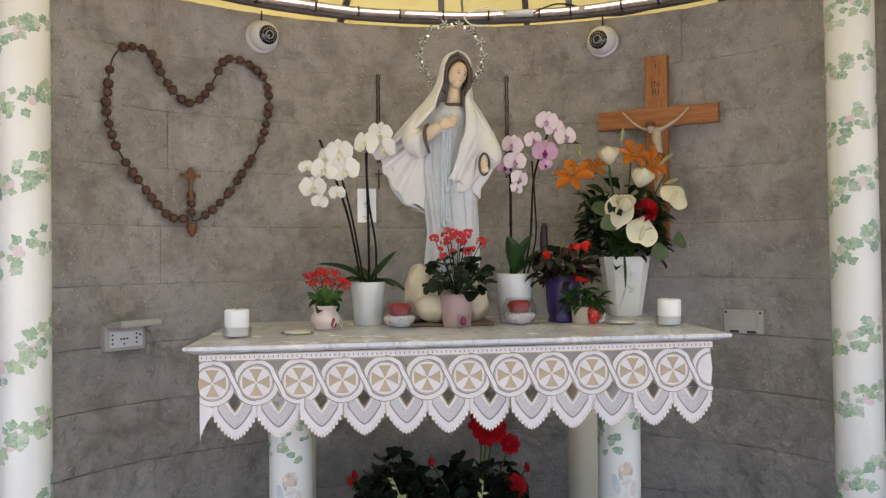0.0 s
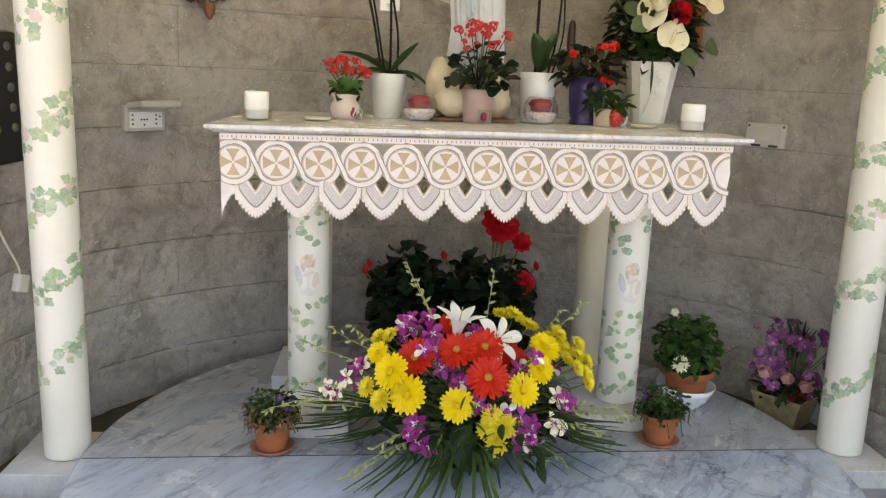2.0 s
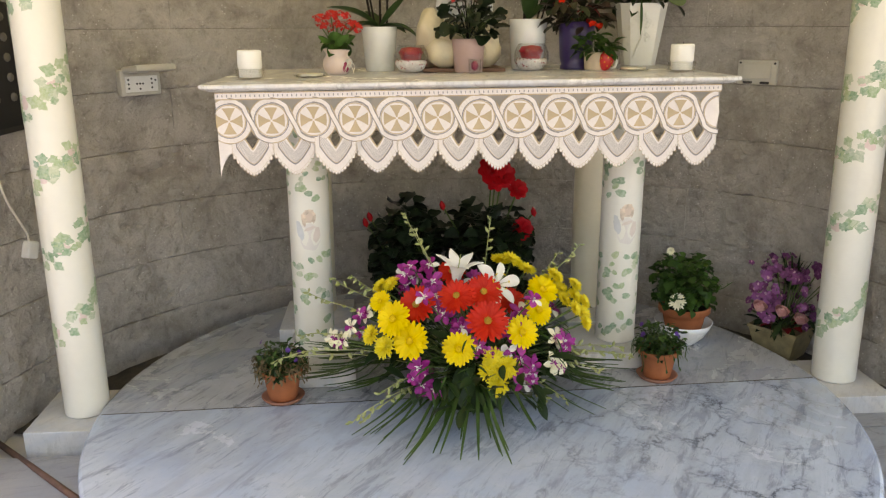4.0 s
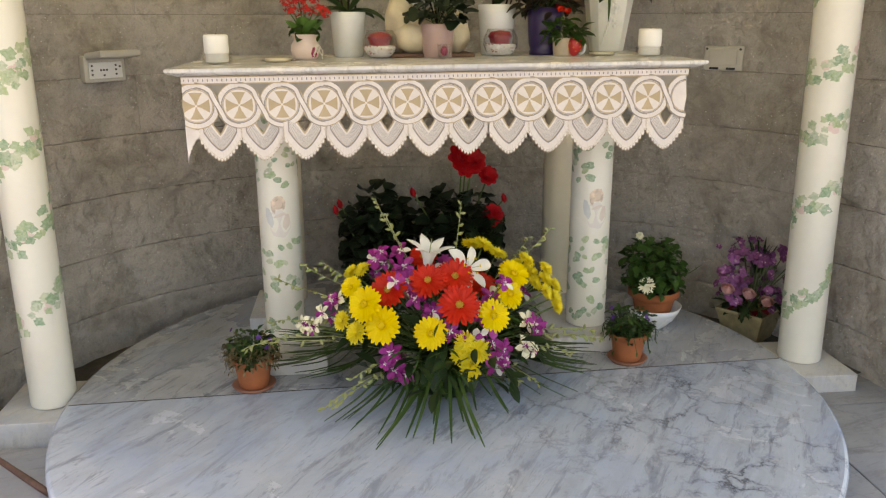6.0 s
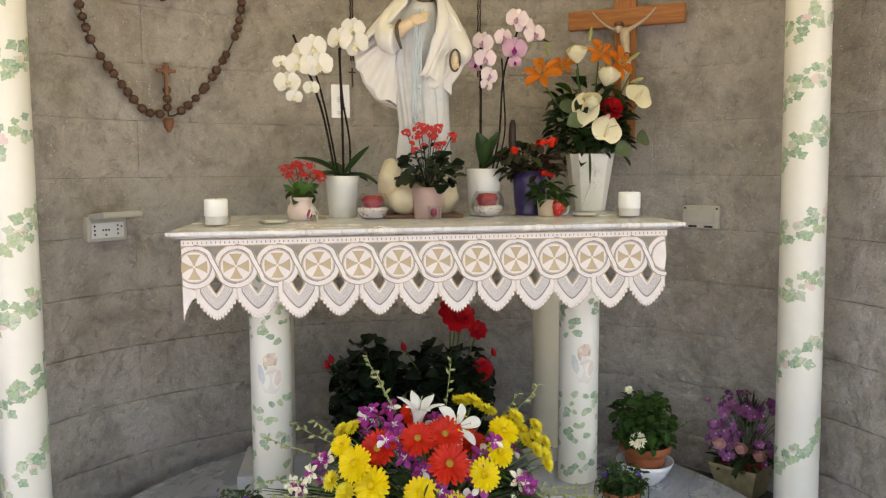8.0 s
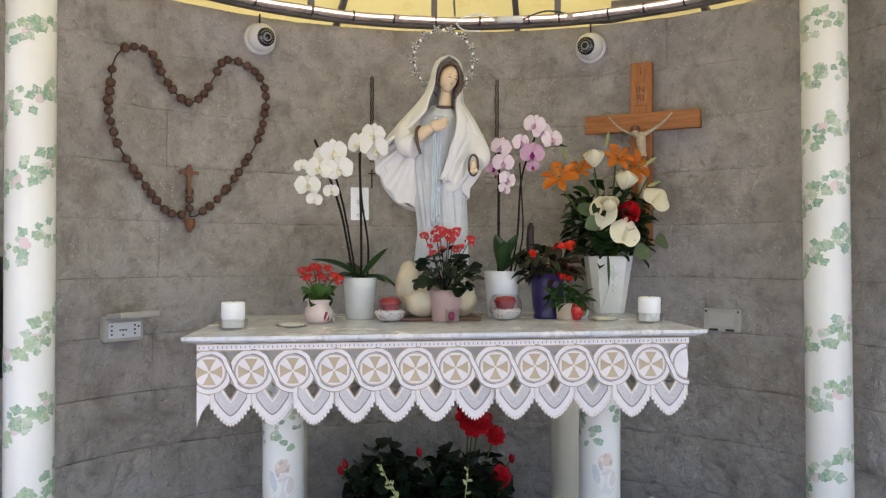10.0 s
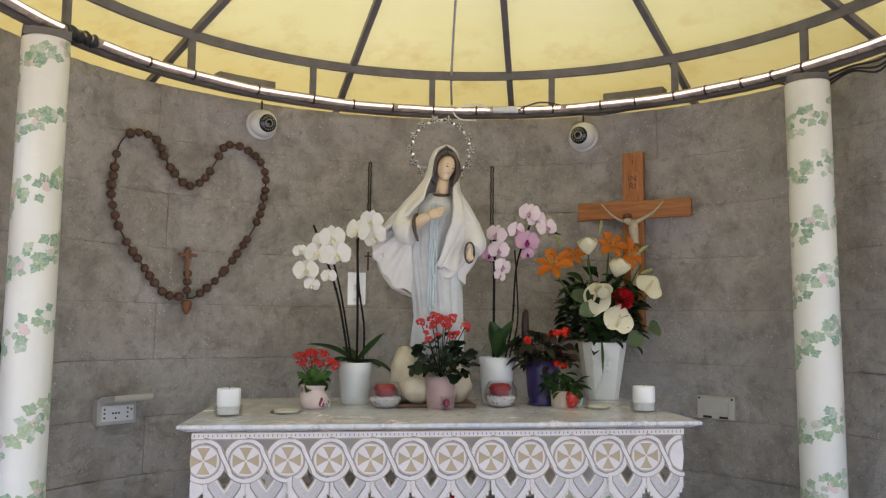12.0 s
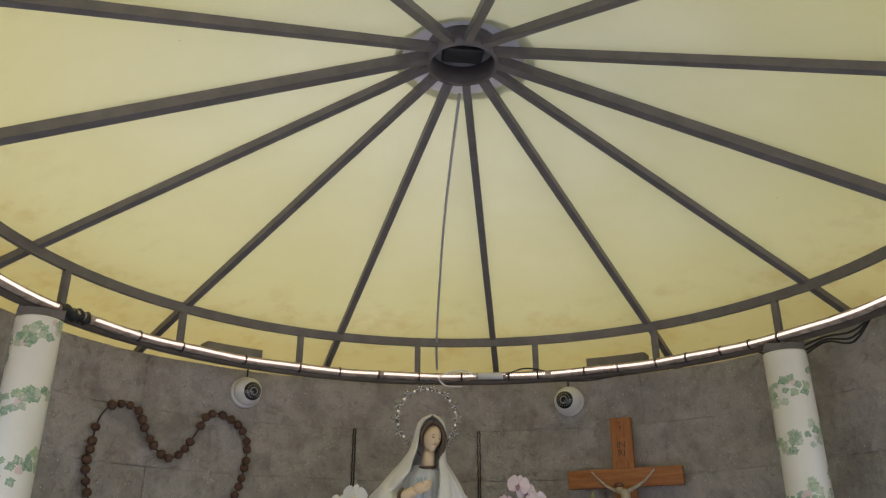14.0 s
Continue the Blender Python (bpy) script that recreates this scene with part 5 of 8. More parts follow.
    s.add(*tube([(0.030, y0 - 0.014, 1.668), (0.024, y0 - 0.014, 1.590)], [0.0180, 0.0235], 18), slot=2)
    s.add(*lathe([(0.026, -0.005), (0.0305, -0.002), (0.0305, 0.002), (0.026, 0.005)], 22), at(0.021, y0 - 0.013, 1.600) @ pose(0, 0, 0, 12, 0, 0), slot=3)
    # sash with hanging ends
    for dx, z1, ph in ((-0.014, 1.205, 0.0), (-0.007, 1.200, 2.0), (0.001, 1.225, 4.0), (0.009, 1.235, 1.0)):
        pts = curve_points([(0.0 + dx, y0 - 0.080, 1.56), (-0.003 + dx, y0 - 0.081, 1.50), (-0.006 + dx, y0 - 0.075, 1.40), (-0.010 + dx, y0 - 0.079, z1)], 30)
        s.add(*tube([c + Vector((0.0010 * math.sin(k * 0.9 + ph), 0, 0)) for k, c in enumerate(pts)], [0.0032 + 0.0008 * math.sin(k * 1.3 + ph) for k in range(30)], 8), slot=4)
    s.add(*ball(0.008, 0.006, 0.010, 10, 8), at(-0.004, y0 - 0.082, 1.32), slot=4)
    s.add(*tube(curve_points([(-0.02, y0 - 0.085, 1.225), (-0.015, y0 - 0.085, 1.205), (0.0, y0 - 0.085, 1.222)], 8), 0.004, 8), slot=4)
    # cloud
    base = top_z(0.0) + 0.012
    for x, y, z, a, b, c, sd in ((-0.010, 0.50, 0.075, 0.120, 0.088, 0.085, 1), (-0.088, 0.475, 0.105, 0.050, 0.060, 0.072, 2), (0.070, 0.475, 0.055, 0.062, 0.062, 0.060, 3), (-0.05, 0.440, 0.045, 0.060, 0.045, 0.050, 4), (0.02, 0.432, 0.04, 0.060, 0.042, 0.046, 5), (0.01, 0.52, 0.13, 0.075, 0.06, 0.05, 6), (-0.098, 0.49, 0.04, 0.042, 0.05, 0.045, 7)):
        s.add(*ball(a, b, c, 26, 18, 0.16, sd), at(x, y, base + max(z, c * 0.97)), slot=5)
    return s


st = new("statue", statue_shape().mesh("statue", "veil", "gown", "skin", "hair", "sash", "cloudstone", "lip"))
tagged(st, "painted statue of a veiled robed woman standing on a cloud", "statue")
s = Shape()
s.add(*box(-0.122, 0.135, 0.395, 0.62, 0.0, 0.011, 0.003))
tagged(new("statue_board", s.mesh("statue_board", "board", smooth=False)), "thin dark wooden board under the statue", "board").matrix_basis = at(0, 0, top_z(0.0) + 0.0005)

halo = thing("star_halo", "silver wire halo of stars and crystals behind the statue's head", "halo", at(0.026, 0.548, 1.770))
s = Shape()
s.add(*tube([(0.103 * math.cos(a), 0, 0.103 * math.sin(a)) for a in np.linspace(radians(-62), radians(242), 60)], 0.0024, 6))
for sg in (-1, 1):
    s.add(*tube([(sg * 0.103 * math.cos(radians(62)), 0, -0.103 * math.sin(radians(62))), (sg * 0.02, 0.0, -0.125)], 0.0016, 6))
put("wire", s.mesh("wire", "hair"), halo)
star = Shape()
for k in range(5):
    a = radians(72 * k + 90)
    star.add(*ball(0.0052, 0.0036, 0.0052, 8, 6), at(0.0085 * math.cos(a), 0, 0.0085 * math.sin(a)))
    star.add(*ball(0.0036, 0.0028, 0.0036, 7, 5), at(0.0142 * math.cos(a), 0, 0.0142 * math.sin(a)))
star.add(*ball(0.0055, 0.0040, 0.0055, 8, 6))
star_mesh = star.mesh("star", "silver")
gem = Shape()
gem.add(*ball(0.0064, 0.005, 0.0064, 8, 6))
gem_mesh = gem.mesh("crystal", "crystal")
for k in range(12):
    a = radians(-52 + 284 * k / 11)
    put("star", star_mesh, halo, at(0.106 * math.cos(a), -0.003, 0.106 * math.sin(a)) @ pose(0, 0, 0, 0, 30 * k, 0))
    if k < 11:
        b = radians(-52 + 284 * (k + 0.5) / 11)
        put("crystal", gem_mesh, halo, at(0.100 * math.cos(b), -0.004, 0.100 * math.sin(b)), "bright clear crystal")

# ---- things on the curved wall ----


def wall_place(deg, z, inset=0.0):
    """A pose on the wall: local x runs along it, local y into it, z up."""
    return wall_pose(deg, z) @ at(0, -inset, 0)


def wall_deg(x, y):
    return math.degrees(math.atan2(y - wy, x - wx))


# rosary in the form of a heart
rosary = thing("wall_rosary", "large wooden bead rosary hung on the wall as a heart", "rosary")
OUTLINE = [(-0.866, 1.252), (-0.925, 1.262), (-0.992, 1.360), (-1.045, 1.455), (-1.066, 1.521), (-1.078, 1.60), (-1.074, 1.650), (-1.066, 1.745), (-1.045, 1.795), (-1.012, 1.814), (-0.966, 1.800), (-0.935, 1.730), (-0.895, 1.672), (-0.859, 1.652), (-0.820, 1.680), (-0.780, 1.760), (-0.752, 1.818), (-0.708, 1.825), (-0.655, 1.800), (-0.622, 1.760), (-0.609, 1.708), (-0.615, 1.630), (-0.637, 1.539), (-0.690, 1.435), (-0.760, 1.325), (-0.828, 1.256), (-0.856, 1.245)]


def on_wall(x, z, inset):
    r = wr - inset - wall_in(90 + math.degrees(math.asin((wx - x) / wr)))
    return (x, wy + math.sqrt(r * r - (x - wx) ** 2), z)


path = curve_points([on_wall(x, z, 0.030) for x, z in OUTLINE], 240)
s = Shape()
s.add(*tube(path, 0.0028, 6))
s.add(*tube(curve_points([on_wall(-0.856, 1.245, 0.03), on_wall(-0.857, 1.30, 0.032), on_wall(-0.857, 1.40, 0.032)], 10), 0.0028, 6))
put("cord", s.mesh("cord", "cord"), rosary)
bead = Shape()
bead.add(*ball(0.0150, 0.0150, 0.0138, 9, 6, 0.22, 3.0))
bead_mesh = bead.mesh("bead", "bead")
length = [0.0]
for a, b in zip(path, path[1:]):
    length.append(length[-1] + (b - a).length)
rng = random.Random(5)
skip = {9, 18, 19, 33, 48, 58}
for k in range(59):
    if k in skip:
        continue
    d = length[-1] * (k + 0.5 + rng.uniform(-0.12, 0.12)) / 59
    i = min(range(len(length)), key=lambda q: abs(length[q] - d))
    put("bead", bead_mesh, rosary, at(*path[i]) @ pose(0, 0, 0, rng.uniform(0, 90), rng.uniform(0, 90), rng.uniform(0, 90)) @ Matrix.Scale(rng.uniform(0.98, 1.16), 4))
for z in (1.275, 1.305, 1.335):
    put("bead", bead_mesh, rosary, at(*on_wall(-0.857, z, 0.032)))
s = Shape()
s.add(*box(-0.006, 0.006, -0.006, 0.006, -0.085, 0.028, 0.002))
s.add(*box(-0.034, 0.034, -0.005, 0.005, -0.006, 0.006, 0.002))
s.add(*box(-0.012, 0.012, -0.004, 0.008, -0.014, 0.018, 0.003))
put("cross", s.mesh("cross", "bead_cross", smooth=False), rosary, at(*on_wall(-0.857, 1.400, 0.040)) @ pose(0, 0, 0, 0, 0, 32), "small reddish wooden cross")
s = Shape()
s.add(*lathe([(0.004, -0.030), (0.016, -0.012), (0.020, 0.008), (0.016, 0.020), (0.0, 0.022)], 10))
put("centre_bead", s.mesh("centre_bead", "bead_cross"), rosary, at(*on_wall(-0.856, 1.218, 0.032)), "reddish heart-shaped joining bead")

# two thin rosaries on nails
for x, z1, z2, c in ((-0.211, 1.812, 1.400, True), (0.288, 1.808, 1.42, False)):
    chain = thing("hanging_rosary", "thin dark bead rosary hanging straight down the wall", "rosary", group="thin rosaries on the wall")
    s = Shape()
    for dx in (-0.0045, 0.0045):
        for k in range(58):
            z = z1 - (z1 - z2 - (0.08 if c else 0)) * k / 57
            s.add(*ball(0.0031, 0.0031, 0.0034, 7, 5), at(*on_wall(x + dx + 0.001 * math.sin(k), z, 0.014)))
    put("strand", s.mesh("strand", "cord"), chain)
    s = Shape()
    s.add(*tube([on_wall(x, z1 + 0.004, -0.01), on_wall(x, z1 + 0.004, 0.022)], 0.003, 8))
    put("nail", s.mesh("nail", "steel"), chain)
    if c:
        s = Shape()
        s.add(*box(-0.0035, 0.0035, -0.002, 0.002, -0.055, 0.02, 0.001))
        s.add(*box(-0.014, 0.014, -0.002, 0.002, 0.0, 0.006, 0.001))
        put("cross", s.mesh("cross", "hair", smooth=False), chain, at(*on_wall(x, 1.43, 0.014)))

# dome cameras
for x, turn in ((-0.640, 7), (0.645, -11)):
    y = on_wall(x, 0, 0)[1]
    dome = thing("dome_camera", "round white security dome camera fixed to the wall", "security camera", wall_place(wall_deg(x, y), 1.922, 0.0) @ Matrix.Scale(1.12, 4), "dome cameras")
    s = Shape()
    s.add(*lathe([(0.0, 0.0), (0.047, 0.0), (0.053, 0.006), (0.053, 0.018), (0.050, 0.024), (0.0, 0.024)], 36), pose(0, 0, 0, 90, 0, 0))
    put("base", s.mesh("base", "white_plastic"), dome)
    s = Shape()
    s.add(*ball(0.047, 0.047, 0.047, 28, 18), at(0, -0.034, 0))
    shell = put("shell", s.mesh("shell", "white_plastic"), dome)
    aim = at(0, -0.034, 0) @ pose(0, 0, 0, 90, 0, 0) @ pose(0, 0, 0, 8, turn, 0)
    s = Shape()
    s.add(*lathe([(0.0, 0.0480), (0.014, 0.0470), (0.0270, 0.0405), (0.0305, 0.037), (0.0305, 0.026)], 28))
    eye = put("lens", s.mesh("lens", "lens"), shell, aim, "black lens ring with small lamps")
    s = Shape()
    for k in range(16):
        a = 2 * math.pi * k / 16
        s.add(*ball(0.0024, 0.0024, 0.0014, 8, 5), at(0.0215 * math.cos(a), 0.0215 * math.sin(a), 0.0438))
    s.add(*lathe([(0.010, 0.0475), (0.0125, 0.0485), (0.015, 0.0475)], 20))
    put("infrared_lamps", s.mesh("infrared_lamps", "grey_plastic"), shell, aim)
    s = Shape()
    s.add(*tube([(0.0, -0.012, 0.05), (0.0, -0.012, 0.085)], 0.003, 6))
    put("cable", s.mesh("cable", "black"), dome)

# socket box with open flap, and a closed plate
socket = thing("wall_socket", "grey weatherproof wall socket with its lid raised", "socket", wall_place(wall_deg(-1.062, 0.65), 0.867, 0.0) @ Matrix.Scale(1.16, 4))
s = Shape()
s.add(*box(-0.062, 0.062, -0.026, 0.03, -0.040, 0.032, 0.005))
put("frame", s.mesh("frame", "socket", smooth=False), socket)
s = Shape()
s.add(*box(-0.050, 0.050, -0.030, -0.024, -0.030, 0.014, 0.002))
face = put("socket_face", s.mesh("socket_face", "white_plastic", smooth=False), socket)
s = Shape()
for x, z in ((-0.042, 0.008), (-0.042, -0.004), (-0.042, -0.016), (-0.016, -0.004), (-0.007, -0.004), (0.002, -0.004), (-0.007, -0.018), (0.030, 0.008), (0.030, -0.004), (0.030, -0.016), (0.042, 0.004)):
    s.add(*tube([(x, -0.0315, z - 0.003), (x, -0.029, z - 0.003)], 0.0028, 8))
put("pin_holes", s.mesh("pin_holes", "black"), face)
s = Shape()
s.add(*box(-0.062, 0.068, -0.074, -0.002, -0.009, 0.009, 0.006))
put("lid", s.mesh("lid", "socket", smooth=False), socket, at(0.004, -0.018, 0.031) @ pose(0, 0, 0, -6, 0, 4), "raised grey lid")
plate = thing("wall_plate", "grey weatherproof cover plate on the wall", "cover plate", wall_place(wall_deg(1.058, 0.653), 0.878, 0.0))
s = Shape()
s.add(*box(-0.070, 0.070, -0.012, 0.03, -0.042, 0.042, 0.006))
put("frame", s.mesh("frame", "plate_grey", smooth=False), plate)
s = Shape()
s.add(*box(-0.050, 0.050, -0.016, -0.010, -0.022, 0.030, 0.003))
put("window", s.mesh("window", "socket", smooth=False), plate, label="pale translucent lid")
for x in (-0.030, 0.030):
    s = Shape()
    s.add(*box(x - 0.016, x + 0.016, -0.016, -0.010, -0.038, -0.030, 0.002))
    put("catch", s.mesh("catch", "black"), plate)
for x in (-0.060, 0.060):
    s = Shape()
    s.add(*tube([(x, -0.0135, 0.032), (x, -0.011, 0.032)], 0.004, 8))
    put("screw", s.mesh("screw", "black"), plate)

# wooden crucifix
crucifix = thing("crucifix", "orange-brown wooden crucifix leaning on the wall", "crucifix", at(0.795, 0.775, 1.61) @ pose(0, 0, 0, 0, 0, -33))
s = Shape()
s.add(*box(-0.040, 0.040, -0.016, 0.016, -0.46, 0.222, 0.004))
put("upright", s.mesh("upright", "wood", smooth=False), crucifix)
s = Shape()
s.add(*box(-0.215, 0.215, -0.018, 0.014, -0.034, 0.034, 0.004))
put("crossbeam", s.mesh("crossbeam", "wood_x", smooth=False), crucifix)
s = Shape()
s.add(*box(-0.028, 0.028, -0.020, -0.016, 0.060, 0.148, 0.003))
title = put("title_board", s.mesh("title_board", "wood", smooth=False), crucifix, at(0, 0, 0.0))
s = Shape()
for x0, x1, z0, z1 in ((-0.002, 0.002, 0.178, 0.190), (-0.002, 0.002, 0.198, 0.203)):
    s.add(*box(x0, x1, -0.0195, -0.0165, z0, z1, 0.0))
put("carved_marks", s.mesh("carved_marks", "hair", smooth=False), crucifix)
for word, z in (("IN", 0.108), ("RI", 0.078)):
    tc = bpy.data.curves.new("lettering", "FONT")
    tc.body = word
    tc.size = 0.034
    tc.align_x = "CENTER"
    tc.extrude = 0.0006
    tc.materials.append(M["hair"])
    letters = new("lettering", tc)
    letters.parent = title
    letters.matrix_basis = at(0, -0.0212, z) @ pose(0, 0, 0, 90, 0, 0)
s = Shape()
s.add(*tube(curve_points([(-0.118, -0.030, 0.024), (-0.075, -0.035, -0.020), (-0.035, -0.038, -0.045), (0.0, -0.040, -0.052)], 14), [0.0030, 0.0034, 0.0036, 0.0038, 0.0040, 0.0044, 0.0048, 0.0052, 0.0056, 0.0062, 0.0068, 0.0076, 0.0086, 0.0096], 10))
s.add(*tube(curve_points([(0.118, -0.030, 0.024), (0.085, -0.035, -0.012), (0.05, -0.038, -0.035), (0.018, -0.040, -0.052)], 14), [0.0030, 0.0034, 0.0036, 0.0038, 0.0040, 0.0044, 0.0048, 0.0052, 0.0056, 0.0062, 0.0068, 0.0076, 0.0086, 0.0096], 10))
s.add(*tube(curve_points([(0.004, -0.040, -0.045), (0.010, -0.044, -0.09), (0.014, -0.040, -0.135), (0.018, -0.046, -0.18), (0.010, -0.040, -0.25), (0.010, -0.034, -0.31)], 20), [0.013, 0.017, 0.019, 0.0185, 0.017, 0.0155, 0.0145, 0.015, 0.016, 0.017, 0.017, 0.016, 0.017, 0.016, 0.015, 0.014, 0.013, 0.012, 0.010, 0.006], 12))
s.add(*ball(0.013, 0.014, 0.018, 12, 9), at(-0.012, -0.052, -0.045), 0)
s.add(*ball(0.017, 0.017, 0.012, 12, 8, 0.2, 4.0), at(-0.012, -0.052, -0.030), slot=1)
s.add(*ball(0.024, 0.020, 0.020, 12, 8, 0.3, 2.0), at(0.014, -0.044, -0.150), slot=1)
s.v = [tuple(p) for p in s.v]
put("carved_figure", s.mesh("carved_figure", "corpus", "bead_cross"), crucifix, label="pale cast figure")

# black hanging device with cable and plug
device = thing("hanging_device", "black plastic device with round keys hanging on the wall", "control unit", wall_place(154.8, 0.930, 0.035) @ pose(0, 0, 0, 0, -3, 0))
s = Shape()
s.add(*box(-0.085, 0.085, -0.035, 0.028, -0.175, 0.175, 0.02))
put("case", s.mesh("case", "black", smooth=False), device)
key = Shape()
key.add(*lathe([(0.0, 0.003), (0.0105, 0.003), (0.0115, 0.001), (0.0115, -0.004)], 18), pose(0, 0, 0, 90, 0, 0))
key_mesh = key.mesh("key", "key_grey")
for x in (-0.03, 0.035):
    for z in (0.135, 0.082, 0.029, -0.024, -0.077):
        put("key", key_mesh, device, at(x, -0.036, z), "round grey key")
lead = thing("wall_lead", "dirty white cable hanging down to a white plug", "cable")
p0 = wall_place(154.9, 0.76, 0.03)
s = Shape()
s.add(*tube(curve_points([p0.translation, wall_place(155.2, 0.67, 0.02).translation, wall_place(154.6, 0.588, 0.02).translation, wall_place(153.2, 0.515, 0.02).translation, wall_place(152.1, 0.463, 0.02).translation, wall_place(151.95, 0.435, 0.02).translation], 24), 0.0035, 7))
put("cord", s.mesh("cord", "raffia"), lead)
s = Shape()
s.add(*box(-0.020, 0.020, -0.014, 0.014, -0.026, 0.026, 0.006))
put("plug", s.mesh("plug", "white_plastic", smooth=False), lead, wall_place(151.9, 0.410, 0.02) @ pose(0, 0, 0, 0, 18, 0), "white moulded plug")

s = Shape()
v = [(0.022 * (1 + 0.35 * math.sin(k * 2.3)) * math.cos(k * 0.63), -0.003 * (k % 2), 0.018 * (1 + 0.3 * math.sin(k * 3.7)) * math.sin(k * 0.63)) for k in range(10)]
s.add([(0, -0.012, 0)] + v, [(0, 1 + k, 1 + (k + 1) % 10) for k in range(10)])
tagged(new("plaster_patch", s.mesh("plaster_patch", "wax", smooth=False)), "small white plaster blob on the wall", "plaster").matrix_basis = wall_place(34.4, 0.417, 0.004)

s = Shape()
s.add(*tube([(-1.45, 0.10, FLOOR - 0.016), (-0.98, -0.36, FLOOR + 0.008)], 0.0085, 10))
tagged(new("floor_pipe", s.mesh("floor_pipe", "pipe")), "thin red-brown pipe lying on the paving", "pipe")


# ---- flowers and leaves, each made once ----
def whorl(s, n, length, width, slot=0, start=0.0, jitter=0.0, seed=0, **kw):
    r = random.Random(seed)
    for k in range(n):
        p = petal(length * (1 + r.uniform(-jitter, jitter)), width, seed=k * 1.7, **kw)
        s.add(*p, pose(0, 0, 0, r.uniform(-8, 8) * (jitter > 0), 0, start + 360 * k / n + r.uniform(-4, 4) * (jitter > 0)), slot)
    return s


def gerbera_mesh(name, mat, eye, seed, broad=False):
    s = Shape()
    n, wide = (22, 0.0150) if broad else (30, 0.0105)
    whorl(s, n, 0.052, wide, seed=seed, jitter=0.05 if broad else 0.06, cup=0.10, curl=-0.05, widest=0.68, tip=0.30 if broad else 0.4, nu=5, nw=2, lift=0.14)
    whorl(s, n - 2, 0.043, wide * 0.9, seed=seed + 1, start=9, jitter=0.07 if broad else 0.08, cup=0.12, curl=0.0, widest=0.66, tip=0.28 if broad else 0.35, nu=5, nw=2, lift=0.26)
    if broad:
        whorl(s, 14, 0.027, 0.010, seed=seed + 4, start=3, jitter=0.1, cup=0.1, curl=0.0, widest=0.62, tip=0.3, nu=4, nw=2, lift=0.26)
    else:
        whorl(s, 24, 0.037, 0.009, seed=seed + 4, start=3, jitter=0.1, cup=0.1, curl=0.05, widest=0.6, tip=0.3, nu=4, nw=2, lift=0.36)
    whorl(s, 16, 0.017 if broad else 0.022, 0.005, seed=seed + 2, start=3, jitter=0.12, cup=0.1, curl=0.10, widest=0.6, tip=0.2, nu=3, nw=2, lift=0.55)
    q0 = 0.0085 if not broad else 0.0095
    s.add(*ball(q0, q0, 0.006, 14, 8), at(0, 0, 0.007), 1)
    for k in range(44):
        a, q = k * 2.4, q0 * math.sqrt(k / 44) + 0.001
        s.add(*ball(0.0012, 0.0012, 0.0022, 5, 4), at(q * math.cos(a), q * math.sin(a), 0.013 - 40 * q * q), 1)
    return s.mesh(name, mat, eye)


def mum_mesh(name, mat, seed):
    s = Shape()
    for n, ln, wd, lf in ((18, 0.034, 0.0095, 0.05), (16, 0.030, 0.009, 0.22), (13, 0.024, 0.008, 0.45), (9, 0.017, 0.007, 0.8), (6, 0.010, 0.006, 1.3)):
        whorl(s, n, ln, wd, seed=seed + n, start=n * 5, jitter=0.12, cup=0.35, curl=0.06, widest=0.65, tip=0.3, nu=3, nw=2, lift=lf)
    return s.mesh(name, mat)


def phal_mesh(name, mat, lip, seed):
    """A moth orchid: three sepals, two broad petals and a lip."""
    s = Shape()
    for a in (90, 215, 325):
        s.add(*petal(0.038, 0.026, cup=0.15, curl=-0.08, widest=0.55, nu=6, nw=4, lift=-0.06), pose(0, 0, 0, 0, 0, a))
    for a in (12, 168):
        s.add(*petal(0.043, 0.054, cup=0.10, curl=-0.10, widest=0.52, nu=7, nw=6, ruffle=0.03, seed=seed), at(0, 0, 0.003) @ pose(0, 0, 0, 0, 0, a))
    for a in (250, 290):
        s.add(*petal(0.016, 0.012, cup=0.6, curl=0.5, widest=0.5, nu=4, nw=3, lift=0.5), at(0, 0, 0.004) @ pose(0, 0, 0, 0, 0, a), 1)
    s.add(*petal(0.022, 0.014, cup=0.5, curl=-0.3, widest=0.6, nu=4, nw=3, lift=0.5), at(0, 0, 0.004) @ pose(0, 0, 0, 0, 0, 270), 1)
    s.add(*ball(0.004, 0.005, 0.007, 8, 6), at(0, 0.001, 0.009), 1)
    return s.mesh(name, mat, lip)


def lily_mesh(name, mat, seed, size=0.075, open_up=0.35, curl=-0.35, broad=1.0):
    s = Shape()
    for k in range(6):
        s.add(*petal(size * (1 if k % 2 else 0.94), size * broad * (0.50 if k % 2 else 0.36), cup=0.35, curl=curl, widest=0.55, nu=9, nw=4, lift=open_up + 0.25, ruffle=0.03, seed=seed + k), at(0, 0, 0) @ pose(0, 0, 0, 0, 0, 60 * k + 11 * seed))
    for k in range(6):
        a = 60 * k + 20
        d = Vector((math.cos(radians(a)), math.sin(radians(a)), 0))
        tip = d * size * 0.28 + Vector((0, 0, size * 0.52))
        s.add(*tube(curve_points([(0, 0, 0), d * size * 0.1 + Vector((0, 0, size * 0.3)), tip], 6), 0.0009, 5), slot=1)
        s.add(*ball(0.0018, 0.0055, 0.0018, 6, 5), at(*tip) @ pose(0, 0, 0, 0, 0, a), 2)
    return s.mesh(name, mat, "bud", "heart_o" if mat != "p_orange" else "hair")


